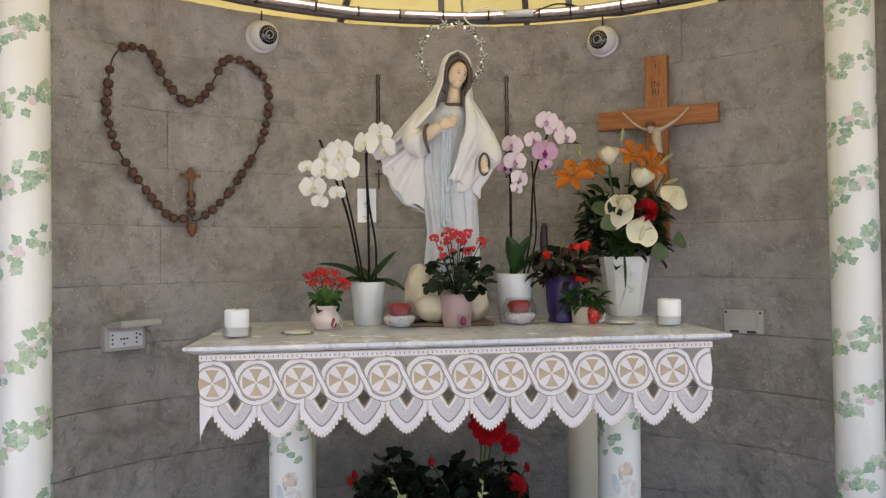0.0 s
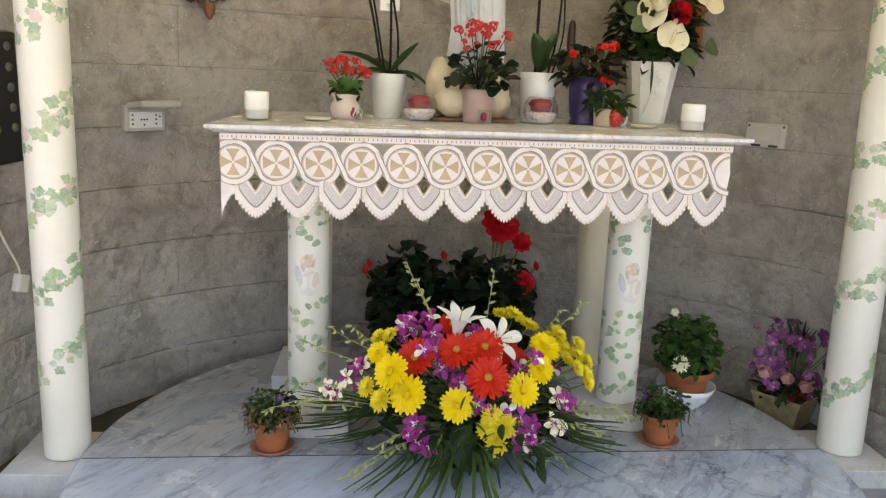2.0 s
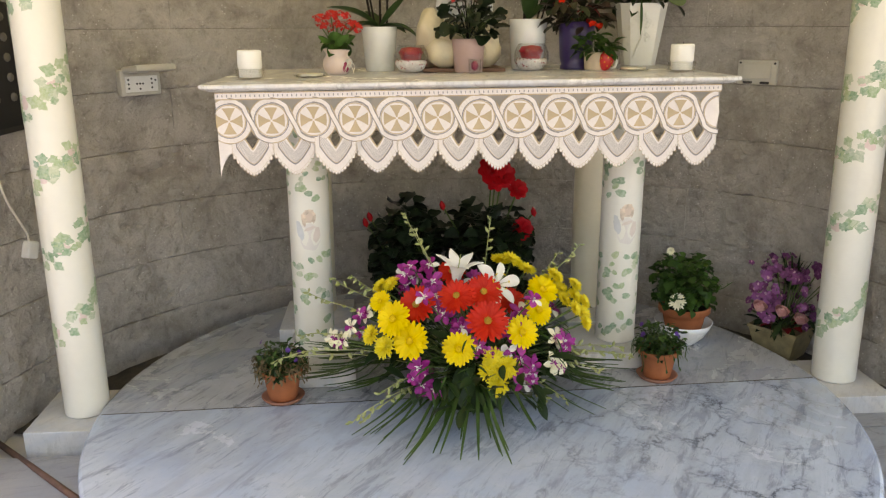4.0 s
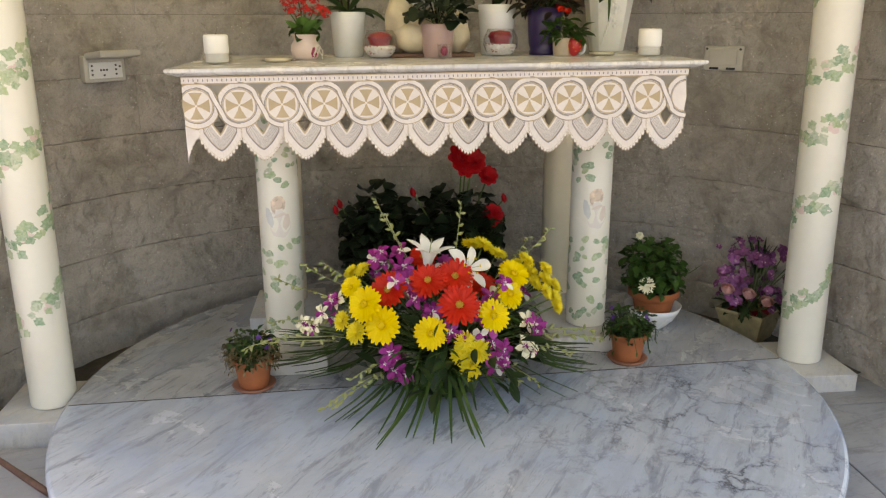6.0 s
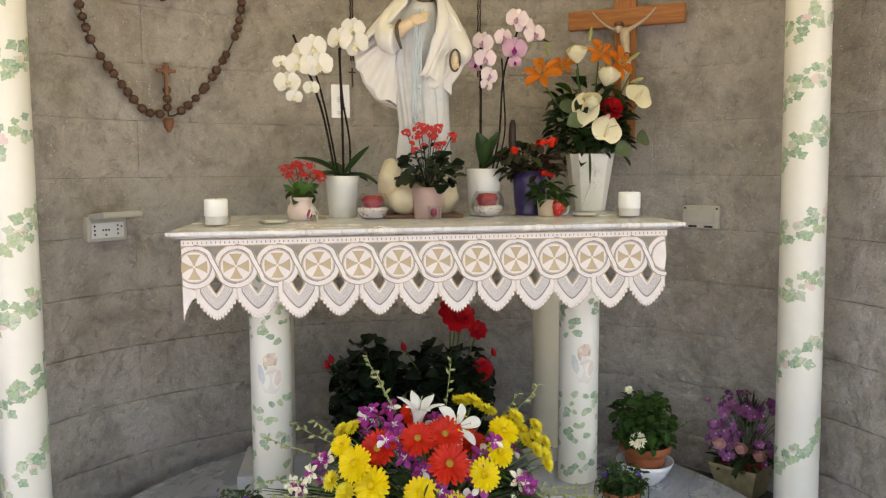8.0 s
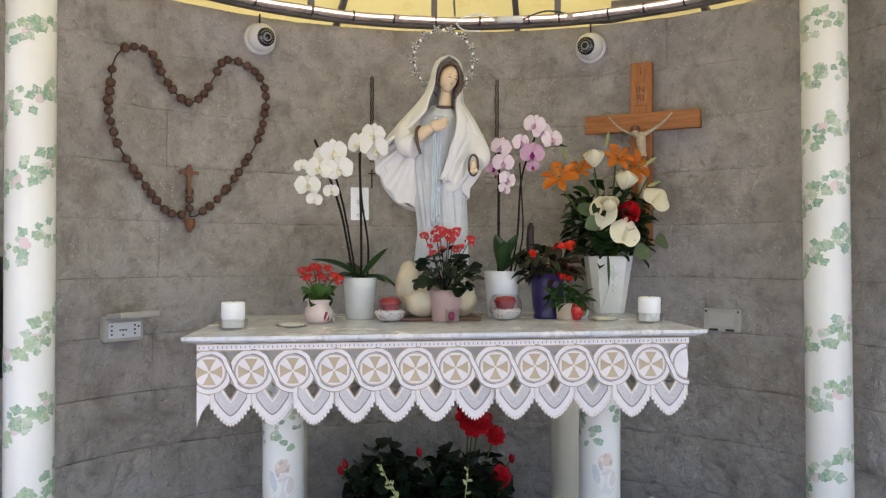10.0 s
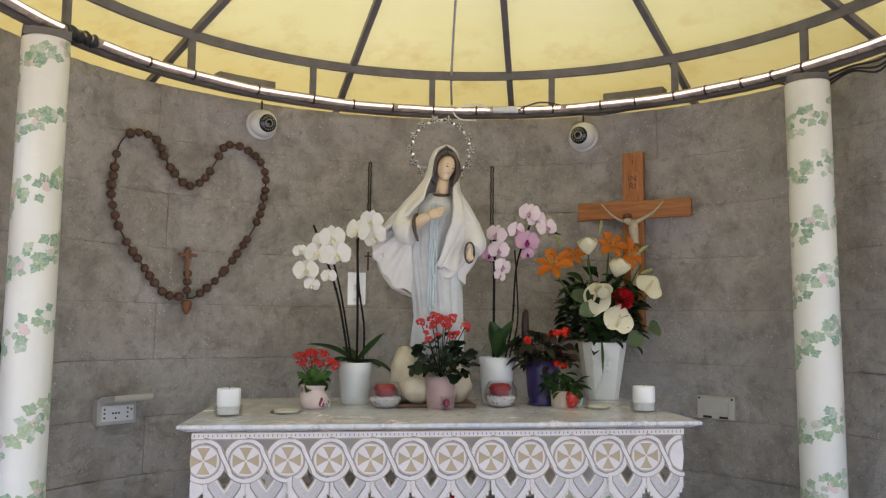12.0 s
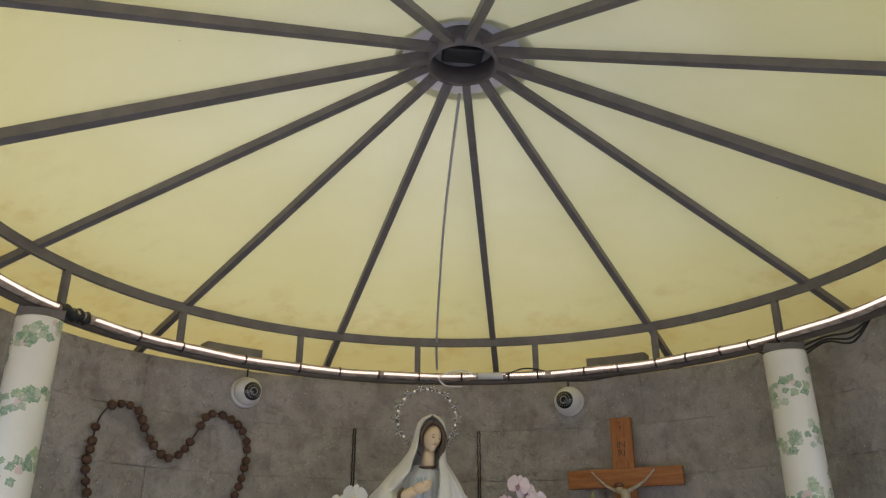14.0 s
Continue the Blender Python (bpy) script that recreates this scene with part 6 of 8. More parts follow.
def trumpet_mesh(name, mat, size=0.085):
    """A half-open lily: six broad petals that form a tube and roll back at the mouth."""
    s = Shape()
    for k in range(6):
        mid, outer = 60 * k, k % 2
        v, f = [], []
        for i in range(11):
            q = i / 10
            half = 56 * math.sin(math.pi * min(1.0, 0.28 + 0.72 * q)) ** 0.7 * (1 - 0.25 * q)
            r = size * (0.09 + 0.15 * q + 0.50 * q**3.0) + (0.002 if outer else 0.0)
            z = size * (1.12 * q - 0.22 * q**5)
            for w in range(7):
                e = w / 3 - 1
                a = radians(mid + half * e * (1 - 0.55 * q**3))
                v.append((r * math.cos(a), r * math.sin(a), z - 0.04 * size * e * e * q))
        for i in range(10):
            for w in range(6):
                b = 7 * i + w
                f.append((b, b + 1, b + 8, b + 7))
        s.add(v, f)
    s.add(*tube([(0, 0, -0.03), (0, 0, 0.012)], [0.003, 0.007], 8), slot=1)
    s.add(*tube([(0, 0, 0.01), (0.004, 0, size * 1.02)], 0.0016, 6), slot=1)
    return s.mesh(name, mat, "bud")


def rose_mesh(name, mat, seed, size=0.034):
    """Cupped petals wrapped round one another; the outer ones open and roll back at the rim."""
    s = Shape()
    for ring_n, (n, rad, hgt, flare) in enumerate(((2, 0.15, 1.12, -0.08), (2, 0.21, 1.12, -0.08), (3, 0.28, 1.10, -0.07), (3, 0.35, 1.08, -0.06), (3, 0.43, 1.05, -0.05), (4, 0.51, 1.02, -0.03), (4, 0.60, 0.98, 0.03), (5, 0.71, 0.90, 0.13))):
        for k in range(n):
            mid = 2 * math.pi * k / n + 0.9 * ring_n + seed
            span = 1.25 * math.pi / n
            v, f = [], []
            for i in range(8):
                q = i / 7
                for w in range(9):
                    e = w / 4 - 1
                    a = mid + span * e
                    r = size * (0.12 + (rad - 0.12) * math.sin(math.pi / 2 * min(1.0, 1.25 * q)) + flare * q**4 + 0.03 * e * e)
                    z = size * 1.25 * hgt * (q * (1 - 0.16 * e * e * q) - 0.14 * max(0.0, flare) * q**8) + 0.02 * size * math.sin(3 * a + seed) * q
                    v.append((r * math.cos(a), r * math.sin(a), z))
            for i in range(7):
                for w in range(8):
                    b = 9 * i + w
                    f.append((b, b + 1, b + 10, b + 9))
            s.add(v, f)
    s.add(*ball(size * 0.13, size * 0.13, size * 0.50, 10, 8), at(0, 0, size * 0.90))
    return s.mesh(name, mat)


def open_rose(name, mat, size, seed=0):
    """A rose in rings of petals, flat outside and standing closed in the middle."""
    s = Shape()
    for q, (n, rad, lift, z) in enumerate(((5, 1.0, 0.25, 0.0), (5, 0.90, 0.55, 0.05), (5, 0.76, 0.85, 0.10), (4, 0.62, 1.10, 0.15), (4, 0.52, 1.28, 0.20), (3, 0.44, 1.38, 0.24))):
        for k in range(n):
            s.add(*petal(size * rad, size * rad * 1.05, cup=0.6, curl=-0.28 + 0.10 * q, widest=0.62, tip=0.4, nu=6, nw=5, lift=lift, ruffle=0.05, seed=seed + q * 7 + k), at(0, 0, z * size) @ pose(0, 0, 0, 0, 0, 360 * k / n + 37 * q + 11 * seed))
    return s.mesh(name, mat)


def anthurium_mesh(seed):
    """A broad waxy heart with its tip along x, two round lobes behind the stalk and a cream spadix."""
    s = Shape()
    v, f = [], []
    n_a, n_r = 44, 8
    for i in range(n_r + 1):
        q = i / n_r
        for k in range(n_a):
            a = 2 * math.pi * k / n_a
            near = min(a, 2 * math.pi - a)
            r = 0.036 * (1.0 + 0.10 * math.cos(a) + 0.34 * math.exp(-near**2 / 0.10) - 0.24 * math.exp(-((a - math.pi) ** 2) / 0.10))
            z = 0.007 * q * q - 0.006 * q**4 * (1 + math.cos(a)) + 0.0022 * q * q * math.sin(4 * a + seed) - 0.004 * q * math.exp(-(math.sin(a) / 0.25) ** 2)
            v.append((q * r * math.cos(a), 1.10 * q * r * math.sin(a), z))
    for i in range(n_r):
        for k in range(n_a):
            j = (k + 1) % n_a
            f.append((i * n_a + k, i * n_a + j, (i + 1) * n_a + j, (i + 1) * n_a + k))
    s.add(v, f)
    s.add(*tube(curve_points([(-0.014, 0, 0.0), (-0.004, 0.001, 0.012), (0.016, 0.003, 0.016)], 8), [0.0034, 0.0038, 0.0040, 0.0040, 0.0038, 0.0034, 0.0028, 0.0014], 9), slot=1)
    return s.mesh("anthurium", "p_cream", "spadix")


def floret_mesh(name, mat, size, petals=5, layers=1):
    s = Shape()
    for q in range(layers):
        whorl(s, petals, size * (1 - 0.25 * q), size * 0.85, start=36 * q, cup=0.2, curl=-0.05, widest=0.6, tip=0.3, nu=3, nw=2, lift=0.15 + 0.4 * q)
    return s.mesh(name, mat)


def dendrobium_mesh(seed, pale=True, tints=("p_purple", "p_white")):
    s = Shape()
    for k in range(5):
        wide = 0.024 if k in (1, 4) else 0.016
        turn = pose(0, 0, 0, 0, 0, 72 * k + 18)
        s.add(*petal(0.032, wide, cup=0.22, curl=-0.10, widest=0.58, nu=6, nw=4, lift=0.10, ruffle=0.04, seed=k + seed), turn, 1 if pale and k in ((0,), (3, 4))[seed % 2] else 0)
        s.add(*petal(0.011, wide * 0.20, cup=0.22, curl=-0.06, widest=0.5, nu=4, nw=2, lift=0.14), turn, 1)
    s.add(*petal(0.022, 0.018, cup=0.8, curl=0.1, widest=0.6, nu=4, nw=3, lift=0.55), pose(0, 0, 0, 0, 0, 270), 0)
    s.add(*ball(0.0032, 0.0032, 0.006, 6, 5), at(0, 0, 0.006), 1)
    return s.mesh("dendrobium", *tints)


def leaf_mesh(name, mat, length, width, curl=-0.2, cup=0.3, widest=0.5, nu=8, nw=4, ruffle=0.0):
    s = Shape()
    s.add(*petal(length, width, cup=cup, curl=curl, widest=widest, nu=nu, nw=nw, ruffle=ruffle))
    return s.mesh(name, mat)


def foliage(name, mat, count, spread, height, leaf, seed, low=0.15, flat=0.75, blunt=0.0):
    """A bushy crown of many leaves on short stalks over the pot; leaf is (length, width)."""
    r = random.Random(seed)
    s = Shape()
    for k in range(count):
        a = r.uniform(0, 2 * math.pi)
        q = math.sqrt(r.random())
        rise = r.uniform(low, 1.0) * (1 - flat * q * q * 0.6)
        p = Vector((spread * q * math.cos(a), spread * q * math.sin(a), height * rise))
        sz = r.uniform(0.7, 1.2)
        m = at(*p) @ pose(0, 0, 0, 0, 0, math.degrees(a) + r.uniform(-60, 60)) @ pose(0, 0, 0, r.uniform(-30, 30), r.uniform(-45, 40), 0)
        s.add(*petal(leaf[0] * sz, leaf[1] * sz, cup=0.25, curl=-0.18, widest=0.5, tip=blunt, nu=5, nw=2, ruffle=0.04, seed=k), m)
        if k % 4 == 0:
            s.add(*tube(curve_points([(0.2 * p.x, 0.2 * p.y, 0.0), (0.6 * p.x, 0.6 * p.y, 0.6 * p.z), tuple(p)], 5), 0.0011, 4), slot=1)
    return s.mesh(name, mat, "stem")


def stalks(ob, ends, base, radius=0.0018, mat="stem", bow=0.0):
    """One stem for each end."""
    for e in ends:
        s = Shape()
        e, b = Vector(e), Vector(base)
        mid = b.lerp(e, 0.55) + Vector((bow * (e.x - b.x), bow * (e.y - b.y), 0.04 * (e.z - b.z)))
        s.add(*tube(curve_points([b, mid, e], 8), radius, 5))
        put("stem", s.mesh("stem", mat), ob)


def cup_shape(bottom, top, height, wall=0.004, sides=36, lip=0.0, wob=None, foot=0.0):
    """A flower pot open at the top."""
    prof = [(0.0, 0.0), (bottom - 0.002, 0.0), (bottom, 0.003)]
    if foot:
        prof += [(bottom, foot), (bottom - 0.003, foot + 0.003)]
    prof += [(bottom + (top - bottom) * t, height * t) for t in (0.25, 0.5, 0.75)]
    if lip:
        prof += [(top - lip * 0.2, height * 0.80), (top + lip, height * 0.82), (top + lip, height - 0.002)]
    prof += [(top + lip, height - 0.001), (top + lip - wall * 0.5, height), (top + lip - wall, height - 0.002), (top - wall, height * 0.72), (0.0, height * 0.70)]
    s = Shape()
    return s.add(*lathe(prof, sides, wob=wob))


def soil_disc(r):
    s = Shape()
    return s.add(*lathe([(0.0, 0.004), (r * 0.5, 0.006), (r, 0.0)], 24, wob=lambda a, z: 1 + 0.02 * math.sin(5 * a))).mesh("soil", "soil")


FRONT = Vector((-0.12, -1.0, 0.05))
phal_white = phal_mesh("orchid_flower", "p_white", "p_cream", 1)
phal_blush = phal_mesh("orchid_flower", "p_blush", "p_pink", 2)
phal_pink = phal_mesh("orchid_flower", "p_pink", "p_purple", 3)


# ---- moth orchids ----
def orchid(x, y, pot, label, pot_label, stems, leaves, flowers, tips):
    ob = thing("potted_orchid", label, "orchid", at(x, y, top_z(x)), "orchids on the altar")
    body = put("pot", cup_shape(*pot).mesh("pot", "pot_white"), ob, label=pot_label)
    put("soil", soil_disc(pot[1] - 0.005), body, at(0, 0, pot[2] - 0.018))
    loc = Vector((x, y, top_z(x)))
    for keys, rad, mat in stems:
        s = Shape()
        pts = curve_points([Vector(k) - loc for k in keys], 22)
        s.add(*tube(pts, rad, 7))
        for k in (4, 9, 14):
            s.add(*ball(rad * 1.5, rad * 1.5, rad * 1.2, 7, 5), at(*pts[k]))
        put("flower_stem", s.mesh("flower_stem", mat), ob)
    for (lx, ly, lz), width, curl in leaves:
        d = Vector((lx, ly, lz)) - loc - Vector((0, 0, pot[2]))
        run = d.length
        flat = 1 - 0.25 * abs(curl)
        lean = math.degrees(math.asin(d.z / run) - math.atan2(curl, flat))
        m = at(0, 0, pot[2] - 0.006) @ pose(0, 0, 0, 0, 0, math.degrees(math.atan2(d.y, d.x))) @ pose(0, 0, 0, 0, -lean, 0)
        put("leaf", leaf_mesh("leaf", "orchid_leaf", run / math.hypot(flat, curl), width, curl, 0.35, 0.5, 12, 4), ob, m)
    r = random.Random(int(abs(x) * 1000))
    for (fx, fy, fz), mesh, size in flowers:
        face = (FRONT + Vector((r.uniform(-0.5, 0.5), 0, r.uniform(-0.35, 0.25)))).normalized()
        q = face.to_track_quat("Z", "Y").to_matrix().to_4x4()
        put("flower", mesh, ob, at(fx - x, fy - y, fz - loc.z) @ q @ pose(0, 0, 0, 0, 0, r.uniform(-18, 18)) @ Matrix.Scale(size * 1.12, 4))
    s = Shape()
    for keys in tips:
        pts = curve_points([Vector(k) - loc for k in keys], 8)
        s.add(*tube(pts, 0.0018, 5))
        s.add(*ball(0.006, 0.006, 0.009, 8, 6), at(*pts[-1]), slot=0)
    if tips:
        put("buds", s.mesh("buds", "bud"), ob)
    return ob


W = phal_white
white_orchid = orchid(-0.252, 0.545, (0.046, 0.057, 0.138), "white moth orchid in a white glazed pot on the altar", "white glazed pot",
       [([(-0.272, 0.545, 1.02), (-0.310, 0.53, 1.23), (-0.358, 0.52, 1.38), (-0.402, 0.52, 1.490)], 0.0040, "stem_dark"),
        ([(-0.262, 0.545, 1.02), (-0.305, 0.53, 1.26), (-0.345, 0.51, 1.40), (-0.375, 0.50, 1.43), (-0.412, 0.49, 1.36)], 0.0034, "stem_dark"),
        ([(-0.248, 0.545, 1.02), (-0.249, 0.54, 1.20), (-0.255, 0.53, 1.45)], 0.0040, "stem_dark"),
        ([(-0.228, 0.545, 1.02), (-0.226, 0.54, 1.15), (-0.248, 0.53, 1.30), (-0.250, 0.51, 1.46), (-0.21, 0.50, 1.50)], 0.0034, "stem_dark")],
       [((-0.415, 0.50, 1.100), 0.044, -0.30), ((-0.160, 0.50, 1.140), 0.042, 0.10), ((-0.120, 0.47, 0.995), 0.036, -0.60), ((-0.350, 0.47, 1.020), 0.046, -0.55), ((-0.165, 0.62, 1.02), 0.036, -0.3), ((-0.30, 0.62, 1.09), 0.04, -0.1)],
       [((-0.339, 0.485, 1.447), W, 1.0), ((-0.384, 0.48, 1.390), W, 1.0), ((-0.319, 0.475, 1.389), W, 1.05), ((-0.421, 0.48, 1.334), W, 0.95), ((-0.442, 0.49, 1.400), W, 0.55), ((-0.400, 0.48, 1.290), W, 0.6), ((-0.346, 0.485, 1.318), W, 0.6), ((-0.372, 0.495, 1.430), W, 0.85), ((-0.253, 0.48, 1.471), W, 1.0), ((-0.209, 0.48, 1.505), W, 0.9), ((-0.197, 0.475, 1.454), W, 1.0)],
       [])
s = Shape()
s.add(*box(-0.030, 0.030, -0.0008, 0.0008, -0.055, 0.055, 0.0))
card = put("gift_card", s.mesh("gift_card", "paper", smooth=False), white_orchid, at(-0.002, 0.008, 1.282 - top_z(-0.252)) @ pose(0, 0, 0, -6, 0, 4), "white printed card clipped behind the stems")
for z, w in ((-0.036, 0.013), (-0.042, 0.010), (0.012, 0.009), (0.006, 0.011), (0.0, 0.010), (-0.006, 0.007)):
    s = Shape()
    s.add(*box(-w, w, -0.0020, -0.0012, z - 0.0008, z + 0.0008, 0.0))
    put("printed_bar", s.mesh("printed_bar", "ink", smooth=False), card)
orchid(0.224, 0.53, (0.050, 0.062, 0.156), "pale pink moth orchid in a white pot on the altar", "white glazed pot",
       [([(0.212, 0.53, 1.04), (0.211, 0.52, 1.25), (0.210, 0.51, 1.46)], 0.0046, "stem_dark"),
        ([(0.250, 0.53, 1.04), (0.275, 0.52, 1.18), (0.287, 0.51, 1.37), (0.331, 0.50, 1.51)], 0.0034, "stem_dark"),
        ([(0.262, 0.53, 1.04), (0.292, 0.52, 1.17), (0.288, 0.51, 1.30), (0.278, 0.50, 1.42)], 0.0026, "stem_dark")],
       [((0.196, 0.50, 1.185), 0.070, 0.02), ((0.276, 0.49, 1.190), 0.062, 0.05), ((0.238, 0.47, 1.16), 0.055, 0.02), ((0.300, 0.60, 1.10), 0.05, -0.1), ((0.30, 0.49, 1.14), 0.035, 0.1)],
       [((0.213, 0.485, 1.470), phal_blush, 0.82), ((0.219, 0.48, 1.417), phal_blush, 0.82), ((0.232, 0.48, 1.362), phal_blush, 0.70), ((0.325, 0.48, 1.545), phal_blush, 0.85), ((0.350, 0.49, 1.525), phal_blush, 0.8), ((0.316, 0.475, 1.448), phal_pink, 0.92), ((0.383, 0.48, 1.497), phal_blush, 0.82), ((0.280, 0.49, 1.487), phal_blush, 0.72), ((0.190, 0.51, 1.400), phal_pink, 0.62), ((0.222, 0.475, 1.330), phal_blush, 0.5), ((0.316, 0.47, 1.405), phal_pink, 0.5)],
       [[(0.380, 0.50, 1.49), (0.41, 0.50, 1.48), (0.435, 0.50, 1.462)]])
s = Shape()
for k, (dx, dz) in enumerate(((0.03, 0.03), (0.05, 0.022), (0.058, 0.008))):
    s.add(*petal(0.07, 0.010, cup=0.2, curl=-0.1, widest=0.5, nu=6, nw=2), at(0.375, 0.5, 1.475 + 0.01 * k) @ pose(0, 0, 0, 0, -6 + 9 * k, -4))
tagged(new("grass_sprig", s.mesh("grass_sprig", "leaf_dark")), "dark narrow leaf tips behind the pink orchid", "sprig")


# ---- small flowering pots on the altar ----
def clump_of(ob, mesh, centre, radius, count, seed, size=(0.8, 1.2), squash=0.7):
    """Many florets of one flower head."""
    r = random.Random(seed)
    for k in range(count):
        d = Vector((r.gauss(0, 1), r.gauss(0, 1) - 0.4, r.gauss(0, 1) + 0.5)).normalized()
        p = Vector(centre) + Vector((d.x * radius, d.y * radius, d.z * radius * squash)) * r.uniform(0.55, 1.0)
        put("blossom", mesh, ob, facing(p, d + Vector((0, -0.5, 0.3)), r.uniform(0, 360), r.uniform(*size)))


kal = floret_mesh("blossom", "p_scarlet", 0.0062, 4)
kal_coral = floret_mesh("blossom", "p_red", 0.012, 5, 2)
kal_fine = floret_mesh("blossom", "p_coral", 0.0095, 5, 2)
pink = thing("potted_kalanchoe", "tiny red kalanchoe in a blush ceramic pot with ribbon", "potted plant", at(-0.381, 0.405, top_z(-0.381)))
s = Shape()
s.add(*lathe([(0.0, 0.0), (0.030, 0.0), (0.039, 0.010), (0.044, 0.028), (0.041, 0.045), (0.033, 0.056), (0.034, 0.064), (0.041, 0.074), (0.038, 0.074), (0.030, 0.060), (0.0, 0.056)], 32, wob=lambda a, z: 1 + (0.05 * math.sin(6 * a) if z > 0.066 else 0)))
put("pot", s.mesh("pot", "pot_pink"), pink, label="blush pink round ceramic pot")
s = Shape()
s.add(*ball(0.010, 0.006, 0.015, 10, 8), at(0.027, -0.034, 0.022), 0)
for k in range(6):
    a = k * 1.05
    s.add(*tube(curve_points([(0.030, -0.036, 0.045), (0.042 + 0.010 * math.cos(a), -0.040, 0.030 + 0.012 * math.sin(a)), (0.038 + 0.016 * math.cos(a + 0.5), -0.038, 0.012 + 0.01 * math.sin(2 * a))], 8), 0.0012, 5), slot=1)
put("ribbon", s.mesh("ribbon", "red_ball", "raffia"), pink, label="white raffia bow with a dark red heart")
put("foliage", foliage("foliage", "leaf", 16, 0.030, 0.050, (0.040, 0.026), 3), pink, at(0, 0, 0.066))
fleshy = leaf_mesh("broad_leaf", "leaf_bright", 0.075, 0.046, 0.10, 0.30, 0.58)
for turn, lean in ((-150, -38), (-95, -58), (-40, -46), (10, -40), (95, -55), (170, -42)):
    put("broad_leaf", fleshy, pink, at(0.008 * math.cos(radians(turn)), 0.008 * math.sin(radians(turn)), 0.060) @ pose(0, 0, 0, 0, 0, turn) @ pose(0, 0, 0, 0, lean, 0), "broad fleshy green leaf")
stalks(pink, [(x * 0.8, y * 0.6, z) for x, y, z in ((-0.05, -0.01, 0.16), (-0.02, 0, 0.18), (0.01, -0.02, 0.18), (0.04, 0, 0.15), (0.0, 0.02, 0.17), (0.06, -0.01, 0.14), (-0.06, 0.0, 0.145))], (0, 0, 0.065))
r_ = random.Random(4)
for cxx, czz, n_ in ((-0.046, 0.160, 16), (-0.012, 0.172, 20), (0.020, 0.168, 14), (0.045, 0.145, 12), (-0.028, 0.140, 14), (0.010, 0.140, 12), (0.064, 0.134, 9)):
    clump_of(pink, kal, (cxx, -0.012, czz), 0.024, n_ * 2, int(1000 + cxx * 999), (0.7, 1.1))

rose_pot = thing("potted_begonia", "coral red kalanchoe with dark leaves in a dusty pink pot", "potted plant", at(0.020, 0.400, top_z(0.02)))
put("pot", cup_shape(0.043, 0.051, 0.100, 0.003).mesh("pot", "pot_rose"), rose_pot, label="dusty pink tapered pot")
put("soil", soil_disc(0.045), rose_pot, at(0, 0, 0.085))
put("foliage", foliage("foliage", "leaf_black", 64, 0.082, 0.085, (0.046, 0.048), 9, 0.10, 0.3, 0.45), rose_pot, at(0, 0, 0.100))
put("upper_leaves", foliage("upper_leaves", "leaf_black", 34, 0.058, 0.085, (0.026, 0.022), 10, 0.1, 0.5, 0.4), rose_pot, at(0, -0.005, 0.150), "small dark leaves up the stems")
heads = ((-0.068, 0.272, 0.013, 7), (-0.020, 0.286, 0.022, 14), (0.006, 0.274, 0.024, 14), (0.030, 0.285, 0.016, 8), (0.076, 0.258, 0.017, 9), (-0.040, 0.215, 0.013, 6), (0.012, 0.256, 0.018, 9), (-0.030, 0.262, 0.016, 8), (-0.052, 0.235, 0.010, 4), (0.030, 0.232, 0.012, 5), (0.052, 0.238, 0.010, 4), (-0.012, 0.228, 0.012, 5))
stalks(rose_pot, [(x, -0.01, z) for x, z, _, _ in heads], (0, 0, 0.09), 0.0014, "stem_dark")
for x, z, rad, n_ in heads:
    clump_of(rose_pot, kal_fine, (x, -0.015, z), rad * 1.15, n_ * 2, int(500 + 999 * x), (0.5, 0.9))

blue = thing("potted_poinsettia", "dark-leaved red plant in a glossy violet-blue pot", "potted plant", at(0.370, 0.475, top_z(0.37)))
put("pot", cup_shape(0.048, 0.058, 0.146, 0.004, foot=0.012).mesh("pot", "pot_blue"), blue, label="glossy violet-blue ceramic pot")
put("soil", soil_disc(0.050), blue, at(0, 0, 0.128))
put("foliage", foliage("foliage", "leaf_wine", 110, 0.085, 0.125, (0.055, 0.030), 12, 0.0), blue, at(0, 0, 0.130))
put("red_leaves", foliage("red_leaves", "p_darkred", 16, 0.060, 0.105, (0.045, 0.020), 13, 0.2), blue, at(0, -0.01, 0.140), "dark red upper leaves")
s = Shape()
s.add(*tube(curve_points([(-0.05, 0, 0.15), (-0.06, 0.0, 0.25), (-0.058, 0, 0.315)], 8), [0.012, 0.013, 0.014, 0.014, 0.013, 0.012, 0.011, 0.006], 8))
put("dark_spike", s.mesh("dark_spike", "leaf_wine"), blue, label="dark brown leaf spike")
for x, y, z, n_ in ((0.030, -0.05, 0.238, 5), (0.052, -0.05, 0.232, 5), (-0.062, -0.05, 0.210, 3), (0.07, -0.03, 0.245, 4)):
    clump_of(blue, kal_coral, (x, y, z), 0.014, n_, int(700 + 999 * x), (0.8, 1.3))

straw = thing("strawberry_planter", "small green plant in a cream pot with a red strawberry", "potted plant", at(0.415, 0.402, top_z(0.415)))
put("pot", cup_shape(0.032, 0.036, 0.054, 0.004).mesh("pot", "pot_cream"), straw, label="small cream ceramic pot")
s = Shape()
s.add(*lathe([(0.0, -0.030), (0.010, -0.022), (0.018, -0.006), (0.019, 0.008), (0.014, 0.018), (0.0, 0.020)], 18))
berry = put("strawberry", s.mesh("strawberry", "strawberry"), straw, at(0.028, -0.032, 0.032) @ pose(0, 0, 0, 0, 12, 0) @ Matrix.Scale(1.22, 4), "glossy red ceramic strawberry")
s = Shape()
